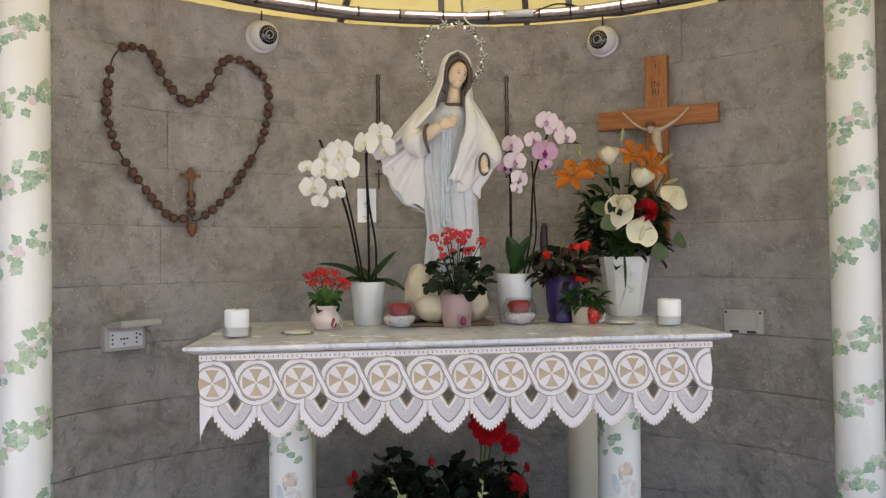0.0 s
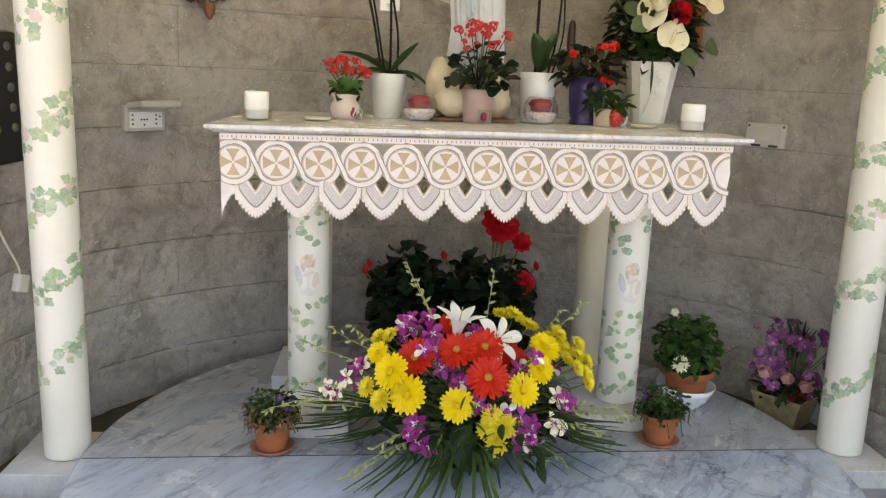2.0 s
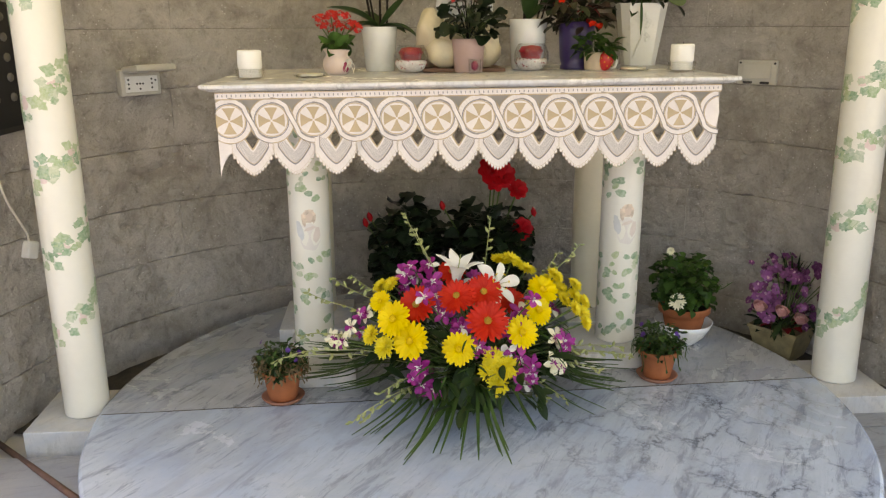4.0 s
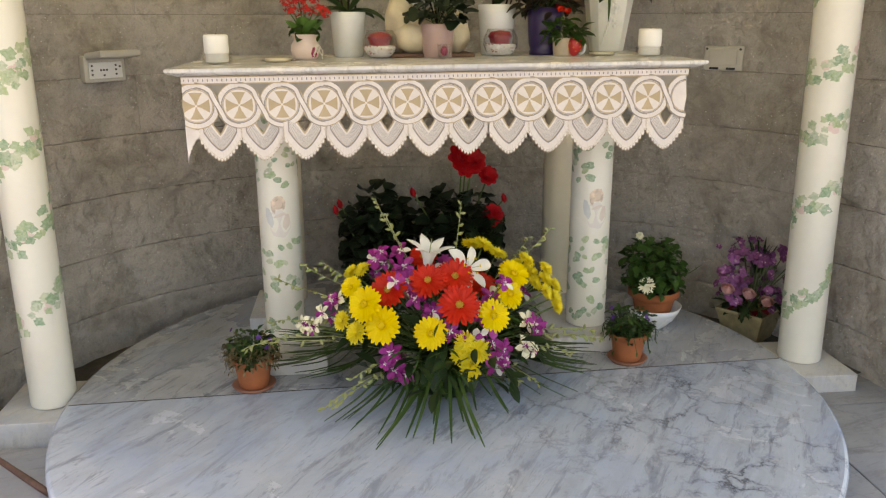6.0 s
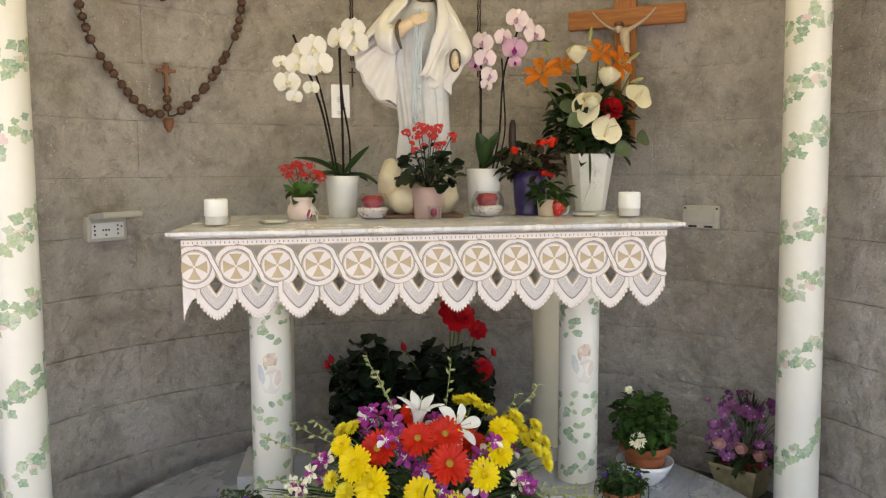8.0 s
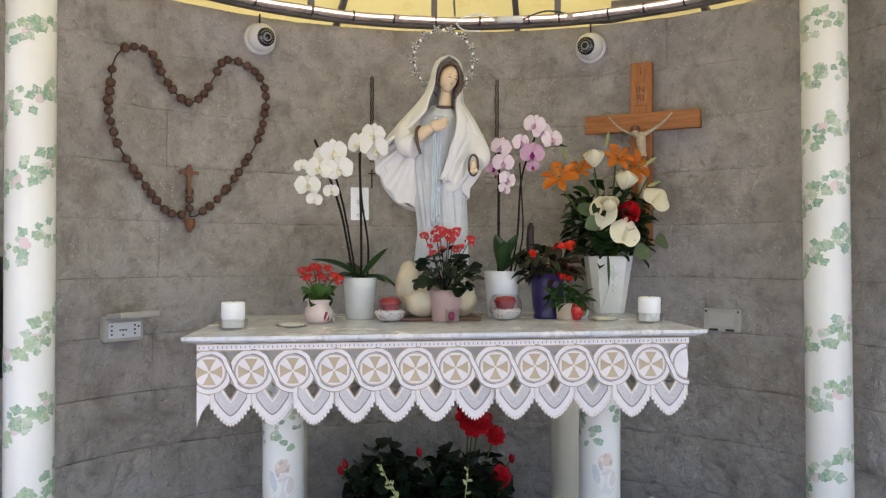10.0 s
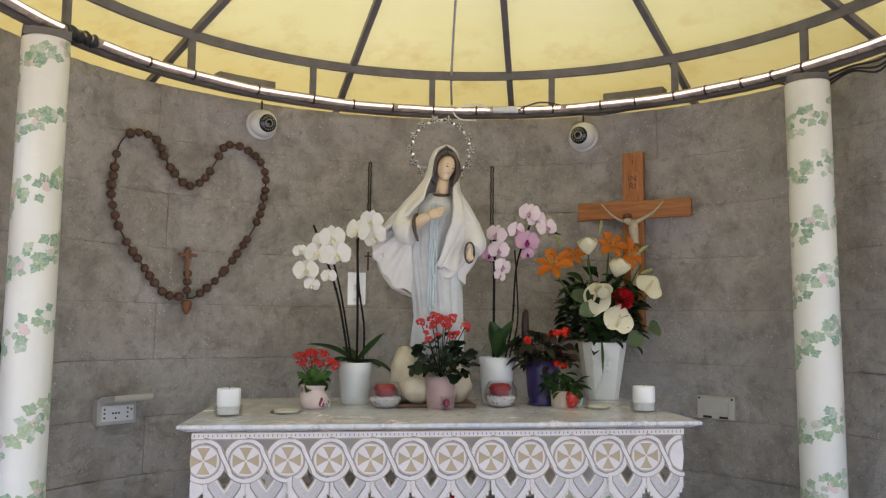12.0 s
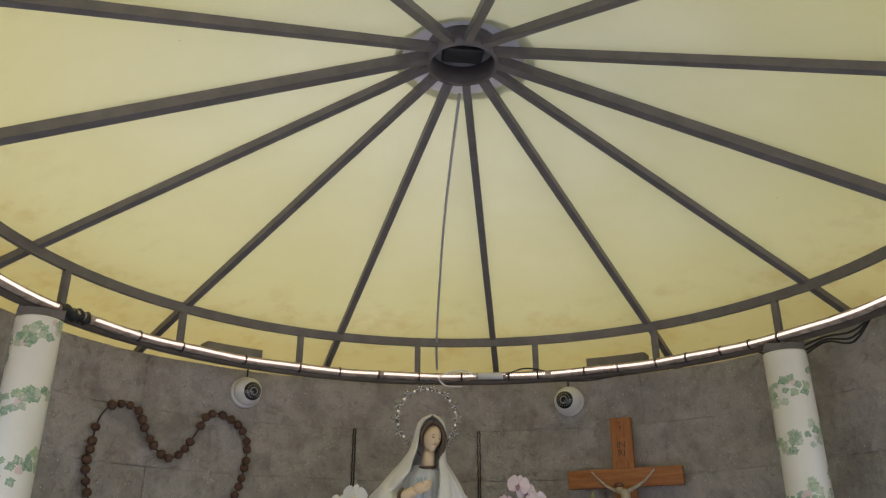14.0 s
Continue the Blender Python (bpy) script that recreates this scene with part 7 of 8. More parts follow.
for k in range(22):
    a, z = k * 2.4, -0.018 + 0.0016 * k
    q = 0.0195 * math.sqrt(max(0.05, 1 - ((z - 0.004) / 0.027) ** 2))
    s.add(*ball(0.0012, 0.0012, 0.0018, 5, 4), at(q * math.cos(a), q * math.sin(a), z))
put("seeds", s.mesh("seeds", "p_lemon"), berry)
put("foliage", foliage("foliage", "leaf", 85, 0.056, 0.062, (0.042, 0.020), 15, 0.0), straw, at(0, 0, 0.048))
clump_of(straw, kal_coral, (-0.012, -0.02, 0.135), 0.014, 7, 33, (0.7, 1.0))
clump_of(straw, kal_coral, (0.012, -0.01, 0.128), 0.009, 3, 34, (0.7, 1.0))
s = Shape()
s.add(*tube(curve_points([(0.044, -0.01, 0.045), (0.064, -0.01, 0.042), (0.062, -0.01, 0.012), (0.046, -0.012, 0.004)], 14), 0.0045, 8))
put("handle", s.mesh("handle", "pot_white"), straw, label="white handle")

# ---- vase with the mixed bouquet ----
vase = thing("flower_vase", "white moulded vase of lilies, roses and anthuriums on the altar", "vase", at(0.632, 0.668, top_z(0.632)))
s = Shape()


def square_round(a, z):
    c, q = abs(math.cos(a)), abs(math.sin(a))
    return 1.0 / max((c**6 + q**6) ** (1 / 6), 0.7) * 0.92


v, f = [], []
for hw, z in ((0.050, 0.0), (0.052, 0.003), (0.078, 0.199), (0.079, 0.203), (0.074, 0.203), (0.070, 0.17)):
    c = hw * 0.66
    v += [(-c, -hw, z), (c, -hw, z), (hw, -c, z), (hw, c, z), (c, hw, z), (-c, hw, z), (-hw, c, z), (-hw, -c, z)]
for i in range(5):
    for k in range(8):
        j = (k + 1) % 8
        f.append((8 * i + k, 8 * i + j, 8 * i + 8 + j, 8 * i + 8 + k))
f += [tuple(range(8))[::-1], tuple(40 + k for k in range(8))]
s.add(v, f, pose(0, 0, 0, 0, 0, -6))
body = put("body", s.mesh("body", "pot_vase", smooth=False), vase, label="white moulded vase, square in plan with cut corners")
s = Shape()
rv = random.Random(6)
for k in range(11):
    x, z = -0.004 + 0.006 * math.sin(k * 1.3), 0.085 + 0.0085 * k
    yv = -(0.052 + z * 0.1325) - 0.0005
    s.add(*ball(0.007, 0.003, 0.007, 10, 7), at(x + rv.uniform(-0.006, 0.012), yv, z))
for k in range(7):
    z = 0.03 + 0.012 * k
    s.add(*ball(0.004, 0.0025, 0.008, 8, 6), at(-0.035 + 0.004 * k, -(0.0525 + z * 0.1325), z))
put("relief", s.mesh("relief", "pot_vase"), body, label="raised moulded flower relief")
loc = Vector((0.632, 0.668, top_z(0.632)))
lily_orange = lily_mesh("lily", "p_orange", 2, 0.082, 0.20, -0.25)
rose_white = rose_mesh("rose", "p_cream", 1, 0.047)
rose_red = open_rose("rose", "p_crimson", 0.040, 2)
anth = anthurium_mesh(1)
rv = random.Random(9)
for (x, y, z), mesh, nm, ahead, size in (
    ((0.435, 0.575, 1.372), lily_orange, "lily", (-0.35, -0.75, 0.6), 0.95),
    ((0.645, 0.60, 1.446), lily_orange, "lily", (0.05, -0.8, 0.6), 0.85),
    ((0.705, 0.60, 1.420), lily_orange, "lily", (0.5, -0.8, 0.15), 0.85),
    ((0.520, 0.63, 1.405), lily_orange, "lily", (-0.3, -0.6, 0.6), 0.7),
    ((0.560, 0.585, 1.420), rose_white, "rose", (-0.2, -0.35, 1.0), 0.92),
    ((0.655, 0.570, 1.342), rose_white, "rose", (0.2, -0.40, 1.0), 1.0),
    ((0.592, 0.520, 1.262), rose_white, "rose", (-0.15, -0.65, 0.75), 0.80),
    ((0.672, 0.565, 1.255), rose_red, "rose", (0.1, -1.0, 0.5), 1.05),
    ((0.580, 0.540, 1.270), anth, "anthurium", (-0.75, -0.7, 0.15), 1.40),
    ((0.780, 0.590, 1.306), anth, "anthurium", (0.15, -1.0, 0.5), 1.30),
    ((0.648, 0.530, 1.182), anth, "anthurium", (0.0, -1.0, 0.25), 1.35),
):
    spin = {"anthurium": {0.580: 255, 0.780: 42, 0.648: 70}.get(x, 80), "rose": 0, "lily": rv.uniform(0, 60)}[nm]
    put(nm, mesh, vase, facing(Vector((x, y, z)) - loc, ahead, spin, size * 1.02), {"lily": "open orange lily", "anthurium": "white heart-shaped anthurium"}.get(nm, "full rose"))
stalks(vase, [Vector(p) - loc for p in ((0.435, 0.59, 1.36), (0.645, 0.62, 1.43), (0.705, 0.62, 1.40), (0.56, 0.60, 1.40), (0.672, 0.59, 1.33), (0.628, 0.58, 1.26), (0.80, 0.60, 1.30), (0.69, 0.58, 1.25), (0.57, 0.65, 1.47), (0.77, 0.62, 1.40))], (0, 0, 0.17), 0.003)
put("foliage", foliage("foliage", "leaf_dark", 290, 0.120, 0.27, (0.066, 0.032), 23, 0.05, 0.3), vase, at(0.0, 0.01, 0.19))
put("greenery", foliage("greenery", "leaf", 46, 0.112, 0.26, (0.066, 0.034), 24, 0.1, 0.2), vase, at(0.0, 0.02, 0.19))
round_leaf = leaf_mesh("round_leaf", "olive", 0.062, 0.056, -0.1, 0.15, 0.5, 6, 4)
for (x, y, z), ahead, spin in (((0.520, 0.56, 1.205), (-0.2, -1, 0.3), 30), ((0.745, 0.555, 1.135), (0.2, -1, 0.3), 200), ((0.545, 0.58, 1.245), (0, -1, 0.5), 120), ((0.77, 0.57, 1.155), (0.4, -1, 0.4), 10)):
    put("round_leaf", round_leaf, vase, facing(Vector((x, y, z)) - loc, ahead, spin, 1.1), "round grey-green leaf")
for x, y, z, a in ((0.605, 0.60, 1.495, 80), (0.745, 0.60, 1.43, 35), (0.755, 0.60, 1.355, 20), (0.465, 0.60, 1.44, 110)):
    s = Shape()
    s.add(*lathe([(0.001, 0.0), (0.006, 0.012), (0.0075, 0.028), (0.004, 0.046), (0.0, 0.052)], 8), at(*(Vector((x, y, z)) - loc)) @ pose(0, 0, 0, 0, 90 - a, 0))
    put("lily_bud", s.mesh("lily_bud", "bud"), vase, label="closed lime green lily bud")
s = Shape()
s.add(*petal(0.12, 0.010, cup=0.3, curl=-0.10, widest=0.4, nu=10, nw=2), at(-0.026, -0.084, 0.212) @ pose(0, 0, 0, 0, 0, -86) @ pose(0, 0, 0, 0, 80, 0))
put("grass_blade", s.mesh("grass_blade", "leaf"), vase)

# ---- candles, glasses and dishes ----
for x, y, tag in ((-0.613, 0.215, 0), (0.632, 0.240, 1)):
    c = thing("pillar_candle", "short white pillar candle in a low clear glass dish", "candle", at(x, y, top_z(x)), "altar candles")
    s = Shape()
    s.add(*lathe([(0.0, 0.006), (0.030, 0.006), (0.0310, 0.009), (0.0312, 0.028), (0.0316, 0.030), (0.0330, 0.031), (0.0335, 0.033), (0.0335, 0.075), (0.0315, 0.079), (0.025, 0.080), (0.0, 0.077)], 32))
    put("wax", s.mesh("wax", "wax"), c)
    s = Shape()
    s.add(*lathe([(0.0, 0.0), (0.037, 0.0), (0.040, 0.002), (0.0415, 0.029), (0.0400, 0.030), (0.0375, 0.006), (0.0, 0.0055)], 32))
    glass = put("glass_dish", s.mesh("glass_dish", "glass"), c, label="clear glass dish")
    glass.visible_shadow = False
    s = Shape()
    s.add(*tube([(0, 0, 0.076), (0.001, 0, 0.084)], 0.001, 5))
    put("wick", s.mesh("wick", "black"), c)
for x, y in ((-0.452, 0.275), (0.520, 0.345)):
    d = thing("tealight_dish", "flat glass dish with a pale gold tin", "dish", at(x, y, top_z(x)), "flat dishes")
    s = Shape()
    s.add(*lathe([(0.0, 0.0), (0.044, 0.0), (0.050, 0.004), (0.049, 0.006), (0.043, 0.003), (0.0, 0.0025)], 32))
    put("glass_plate", s.mesh("glass_plate", "glass"), d).visible_shadow = False
    s = Shape()
    s.add(*lathe([(0.0, 0.003), (0.036, 0.003), (0.038, 0.010), (0.035, 0.010), (0.034, 0.0075), (0.0, 0.0070)], 28))
    put("tin", s.mesh("tin", "gold_foil"), d, label="pale gold tin")
for x, y in ((-0.156, 0.405), (0.217, 0.412)):
    g_ = thing("candle_bowl", "round glass bowl of white salt with a red candle", "candle bowl", at(x, y, top_z(x)) @ Matrix.Scale(1.12, 4), "glass candle bowls")
    s = Shape()
    s.add(*lathe([(0.0, 0.0), (0.026, 0.0), (0.040, 0.010), (0.0485, 0.030), (0.047, 0.052), (0.036, 0.074), (0.034, 0.074), (0.045, 0.052), (0.0465, 0.030), (0.038, 0.012), (0.0, 0.003)], 36))
    put("bowl", s.mesh("bowl", "glass"), g_, label="clear round glass").visible_shadow = False
    s = Shape()
    s.add(*lathe([(0.0, 0.0035), (0.024, 0.0035), (0.036, 0.011), (0.044, 0.026), (0.040, 0.033), (0.0, 0.036)], 30, wob=lambda a, z: 1 + 0.015 * math.sin(7 * a + 90 * z)))
    put("salt", s.mesh("salt", "salt"), g_, label="white salt flecked with red")
    s = Shape()
    s.add(*lathe([(0.0, 0.030), (0.024, 0.030), (0.030, 0.050), (0.034, 0.054), (0.030, 0.058), (0.026, 0.066), (0.0, 0.070)], 20, wob=lambda a, z: 1 + 0.08 * math.sin(5 * a)))
    put("red_candle", s.mesh("red_candle", "gel"), g_, label="crimson flower candle")
    s = Shape()
    rq = random.Random(3)
    for k in range(26):
        a, z = rq.uniform(0, 6.28), rq.uniform(0.012, 0.036)
        q = float(np.interp(z, [0.011, 0.026, 0.034], [0.0365, 0.0442, 0.0405]))
        s.add(*ball(0.0022, 0.0022, 0.0018, 5, 4), at(q * math.cos(a), q * math.sin(a), z))
    tagged(put("red_beads", s.mesh("red_beads", "gel"), g_), kind="stuff")
votive = thing("votive_glass", "small square glass with a dark red heart candle", "votive", at(0.032, 0.325, top_z(0.03)))
s = Shape()
s.add(*lathe([(0.0, 0.0), (0.019, 0.0), (0.021, 0.042), (0.019, 0.042), (0.017, 0.004), (0.0, 0.004)], 24, wob=square_round))
put("glass", s.mesh("glass", "glass"), votive).visible_shadow = False
s = Shape()
s.add(*ball(0.011, 0.008, 0.014, 12, 9), at(0, 0, 0.022))
put("red_heart", s.mesh("red_heart", "red_ball"), votive)

# ---- begonias behind, under the altar ----
beg = floret_mesh("begonia_bloom", "p_crimson", 0.036, 8, 4)
for x, y, wid, hgt, seed, blooms, buds in ((-0.180, 0.62, 0.135, 0.32, 41, (), ((-0.30, 0.405), (-0.315, 0.385))), (0.105, 0.62, 0.185, 0.31, 42, ((0.115, 0.565, 1.45), (0.150, 0.552, 1.35), (0.128, 0.535, 1.2), (0.205, 0.500, 1.0), (0.222, 0.362, 1.15), (0.214, 0.345, 0.9)), ((-0.05, 0.44), (0.268, 0.412)))):
    ob = thing("potted_begonia", "large dark-leaved red begonia standing behind the bouquet" if blooms else "dark-leaved begonia with a few red buds", "potted plant", at(x, y, 0.0), "begonias under the altar")
    body = put("pot", cup_shape(0.075, 0.095, 0.16, 0.005, lip=0.006).mesh("pot", "black"), ob, label="dark plastic pot")
    put("soil", soil_disc(0.088), body, at(0, 0, 0.135))
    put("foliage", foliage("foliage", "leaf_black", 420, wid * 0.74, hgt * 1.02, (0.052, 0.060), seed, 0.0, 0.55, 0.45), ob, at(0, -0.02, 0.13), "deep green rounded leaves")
    put("young_leaves", foliage("young_leaves", "leaf_dark", 50, wid * 0.6, hgt * 0.95, (0.045, 0.034), seed + 3, 0.5, 0.6), ob, at(0.03, -0.06, 0.14), "fresh green young leaves")
    ends = []
    for bx, bz, size in blooms:
        p = Vector((bx - x, -0.075, bz))
        ends.append(p)
        put("bloom", beg, ob, facing(p, (0.15 * size, -1.0, 0.45), 40 * bx * 10, size), "double crimson bloom")
    for bx, bz in buds:
        p = Vector((bx - x, -0.04, bz))
        ends.append(p)
        s = Shape()
        s.add(*lathe([(0.001, -0.018), (0.010, -0.006), (0.009, 0.008), (0.0, 0.022)], 10), at(*p) @ pose(0, 0, 0, 10, -14, 0))
        put("bud", s.mesh("bud", "p_crimson"), ob, label="closed red bud")
    stalks(ob, ends, (0, 0, 0.14), 0.003)

# ---- the large bouquet on the podium ----
bq = thing("bouquet", "large dome bouquet of red and yellow gerberas, lilies and orchids", "bouquet", at(0.0, -0.03, 0.0))
HEART = Vector((0.0, 0.0, 0.10))
s = Shape()
s.add(*lathe([(0.0, 0.002), (0.075, 0.002), (0.085, 0.015), (0.09, 0.05), (0.07, 0.11), (0.0, 0.14)], 26, wob=lambda a, z: 1 + 0.04 * math.sin(4 * a)))
put("holder", s.mesh("holder", "leaf_dark"), bq, label="dark green foam holder")
gr = [gerbera_mesh("gerbera", "p_red", "heart_y", k) for k in (1, 5)]
gy = [gerbera_mesh("gerbera", "p_yellow", "heart_o", k, True) for k in (2, 7)]
lm = [mum_mesh("chrysanthemum", "p_lemon", k) for k in (3, 9)]
ly = trumpet_mesh("lily", "p_white")
ly2 = lily_mesh("lily", "p_white", 3, 0.086, 0.25, -0.40, 0.82)
den = [dendrobium_mesh(k) for k in (0, 1)]
den_deep = [dendrobium_mesh(k, False) for k in (0, 1)]
den_pale = [dendrobium_mesh(k, True, ("p_cream", "p_purple")) for k in (0, 1)]
RED = [(0.015, -0.19, 0.304), (-0.059, -0.12, 0.35), (0.013, -0.11, 0.356), (-0.164, -0.12, 0.328), (0.096, -0.05, 0.309), (-0.065, -0.02, 0.386)]
YEL = [(-0.225, -0.16, 0.306), (-0.183, -0.19, 0.256), (-0.06, -0.2, 0.234), (0.108, -0.17, 0.264), (0.181, -0.06, 0.341), (0.159, -0.12, 0.305), (-0.26, -0.1, 0.334)]
LEM = [(-0.285, -0.14, 0.255), (-0.249, -0.17, 0.233), (0.272, -0.05, 0.318), (0.29, -0.08, 0.277), (0.236, -0.03, 0.33), (0.028, -0.2, 0.205), (0.064, -0.21, 0.184), (0.019, -0.21, 0.175), (0.04, -0.22, 0.137), (0.11, 0.04, 0.398), (0.151, 0.04, 0.371), (0.079, 0.05, 0.396)]
LEM2 = [(0.205, -0.01, 0.352), (0.240, -0.06, 0.312), (0.262, -0.10, 0.300), (0.222, -0.02, 0.368), (0.300, -0.05, 0.300), (0.276, -0.03, 0.344), (-0.229, -0.02, 0.355), (-0.26, 0.0, 0.342), (0.293, -0.1, 0.259)]
DEN = [(-0.172, -0.02, 0.373), (-0.118, -0.04, 0.366), (-0.127, 0, 0.399), (-0.193, -0.02, 0.384), (-0.11, -0.08, 0.34), (-0.164, -0.2, 0.187), (-0.155, -0.2, 0.137), (-0.124, -0.2, 0.124), (-0.34, -0.08, 0.256), (-0.363, -0.08, 0.219), (-0.391, -0.06, 0.221), (-0.298, -0.06, 0.287), (-0.049, -0.14, 0.27), (-0.092, -0.12, 0.301), (0.098, -0.17, 0.233), (0.126, -0.17, 0.147), (0.201, -0.14, 0.16), (0.055, -0.18, 0.205), (-0.003, -0.02, 0.363), (-0.008, -0.18, 0.229), (0.075, -0.14, 0.267), (0.113, -0.1, 0.29), (0.138, -0.16, 0.165), (0.114, -0.18, 0.13), (0.213, -0.1, 0.218), (0.235, -0.1, 0.206)]
BUD = [(-0.351, -0.02, 0.349), (-0.302, -0.02, 0.353), (-0.415, -0.04, 0.323), (-0.426, -0.08, 0.241), (-0.50, -0.1, 0.185), (-0.274, -0.24, 0.093), (-0.23, -0.22, 0.149), (-0.171, 0.02, 0.50), (-0.146, 0, 0.462), (0.044, 0.04, 0.476), (0.211, 0.02, 0.383), (0.268, 0.02, 0.41), (0.352, -0.06, 0.157), (0.401, -0.05, 0.145), (0.29, -0.12, 0.143), (0.187, -0.18, 0.104), (0.138, -0.2, 0.118), (0.371, -0.05, 0.17), (-0.299, -0.25, 0.094), (-0.452, -0.1, 0.199)]
PALM = [(-0.02, -0.26, 0.004), (-0.10, -0.235, 0.03), (0.06, -0.23, 0.02), (0.13, -0.20, 0.03), (-0.17, -0.20, 0.05), (-0.211, -0.336, 0.004), (-0.175, -0.28, 0.004), (-0.108, -0.314, 0.004), (-0.061, -0.388, 0.004), (0.015, -0.352, 0.004), (0.053, -0.326, 0.004), (0.096, -0.244, 0.004), (-0.36, -0.189, 0.004), (-0.322, -0.242, 0.004), (-0.286, -0.22, 0.004), (0.343, -0.125, 0.004), (0.251, -0.113, 0.004), (-0.48, 0.05, 0.06), (-0.47, 0.10, 0.075), (-0.46, 0.14, 0.09), (-0.45, 0.17, 0.11), (-0.40, -0.022, 0.05), (0.374, -0.09, 0.06), (0.413, -0.011, 0.06), (0.42, 0.06, 0.06), (0.377, -0.049, 0.06), (0.30, 0.02, 0.09)]
shift = Vector((0, 0.03, 0))
rb = random.Random(17)
ends = []


def bloom(name, mesh, p, size, forward, label, grow=1.02):
    p = Vector(p) + shift
    d = (p - HEART).normalized() + Vector((-0.05, -forward, 0.15)) + Vector((rb.uniform(-0.15, 0.15), 0, rb.uniform(-0.15, 0.15)))
    ends.append(p)
    return put(name, mesh, bq, facing(p, d, rb.uniform(0, 360), size * grow), label)


for k, p in enumerate(RED):
    bloom("gerbera", gr[k % 2], p, (1.08, 0.95, 0.98, 1.0, 0.8, 0.75)[k], 0.9, "scarlet gerbera")
for k, p in enumerate(YEL):
    bloom("gerbera", gy[k % 2], p, (0.95, 1.0, 0.86, 0.88, 0.88, 0.82, 0.6)[k], 0.8, "yellow gerbera")
for k, p in enumerate(LEM + LEM2):
    bloom("chrysanthemum", lm[k % 2], p, rb.uniform(0.78, 1.0) * (0.88 if k >= len(LEM) else 1.0), 0.5, "lemon yellow chrysanthemum")
put("lily", ly, bq, facing(Vector((-0.056, -0.05, 0.362)) + shift, (0.12, -0.15, 1.0), 10, 1.02), "half-open white lily")
put("lily", ly2, bq, facing(Vector((0.048, -0.075, 0.362)) + shift, (0.30, -0.8, 0.55), 30, 0.95), "open white lily")
ends += [Vector((-0.052, -0.02, 0.37)), Vector((0.048, -0.045, 0.35))]
for k, p in enumerate(DEN):
    bloom("orchid_bloom", (den_pale if 7 < k < 12 or k in (16, 24) else den_deep if k % 3 == 1 or 4 < k < 8 else den)[k % 2], p, rb.uniform(0.95, 1.2) * (0.8 if 7 < k < 12 else 1.0), 0.7, "purple orchid bloom with a pale throat")
for k in range(26):
    p = Vector(DEN[k]) + Vector((rb.uniform(-0.03, 0.03), rb.uniform(-0.02, 0.02), rb.uniform(-0.03, 0.025)))
    bloom("orchid_bloom", (den_pale if k in (9, 10, 16, 24) else den_deep if k % 2 or 4 < k < 8 else den)[k % 2], p, rb.uniform(0.55, 0.9), 0.6, "purple orchid bloom with a pale throat")
for k in range(8):
    a = rb.uniform(0, 6.28)
    bloom("orchid_bloom", den[k % 2], (0.21 * math.cos(a), -0.06 + 0.12 * math.sin(a), 0.28 + 0.08 * rb.random()), 0.9, 0.4, "purple and white orchid bloom")
stalks(bq, ends, tuple(HEART), 0.0022)
s = Shape()
for p in BUD:
    e = Vector(p) + shift
    d = (e - HEART).normalized()
    sag = Vector((0, 0, -0.02 if e.z < 0.3 else 0.0))
    pts = curve_points([HEART.lerp(e, 0.3), HEART.lerp(e, 0.65) + Vector((0, 0, 0.02)), e, e + d * 0.05 + sag], 14)
    s.add(*tube(pts, 0.0013, 5))
    for k in range(5, 14):
        side = Vector((rb.uniform(-1, 1), rb.uniform(-1, 1), rb.uniform(-1, 0.5))).normalized()
        q = pts[k] + side * 0.008
        s.add(*lathe([(0.0005, -0.011), (0.0052, -0.003), (0.0050, 0.005), (0.0, 0.014)], 7), facing(q, side + d * 0.7, 0, 1.25 - 0.05 * k))
put("bud_sprays", s.mesh("bud_sprays", "bud"), bq, label="sprays of pale lime orchid buds")
for k, p in enumerate(PALM):
    e = Vector(p) + shift
    root = Vector((0.05 * rb.uniform(-1, 1), 0.0, 0.10))
    s = Shape()
    for q in range(2 if k < 17 else 6):
        tip = e + Vector((rb.uniform(-0.05, 0.05), rb.uniform(-0.04, 0.03), rb.uniform(0.0, 0.006)))
        tip.z = max(tip.z, 0.004)
        pts = curve_points([root, root.lerp(tip, 0.45) + Vector((0, 0, 0.03 + 0.015 * q)), root.lerp(tip, 0.75) + Vector((0, 0, 0.012)), tip], 12)
        wdt = [0.0014 + (0.0034 if k < 17 else 0.0064) * math.sin(math.pi * min(1, 0.15 + 0.85 * i / 11)) for i in range(12)]
        v, f = [], []
        for i, c in enumerate(pts):
            d = (pts[min(i + 1, 11)] - pts[max(i - 1, 0)]).normalized()
            side = d.cross(Vector((0, 0, 1))).normalized()
            v += [tuple(c - side * wdt[i] + Vector((0, 0, 0.0015))), tuple(c), tuple(c + side * wdt[i] + Vector((0, 0, 0.0015)))]
        for i in range(11):
            for j in range(2):
                f.append((3 * i + j, 3 * i + j + 1, 3 * i + j + 4, 3 * i + j + 3))
        s.add(v, f)
    put("palm_frond", s.mesh("palm_frond", "palm"), bq)
put("foliage", foliage("foliage", "leaf_dark", 210, 0.245, 0.22, (0.070, 0.026), 51, 0.22, 0.7), bq, at(0, 0.0, 0.05), "dark green filler leaves")
put("fern", foliage("fern", "leaf", 220, 0.25, 0.25, (0.055, 0.007), 52, 0.25, 0.65), bq, at(0, -0.01, 0.07), "fine fern sprigs")
broad = leaf_mesh("broad_leaf", "leaf_dark", 0.13, 0.062, -0.25, 0.25, 0.5)
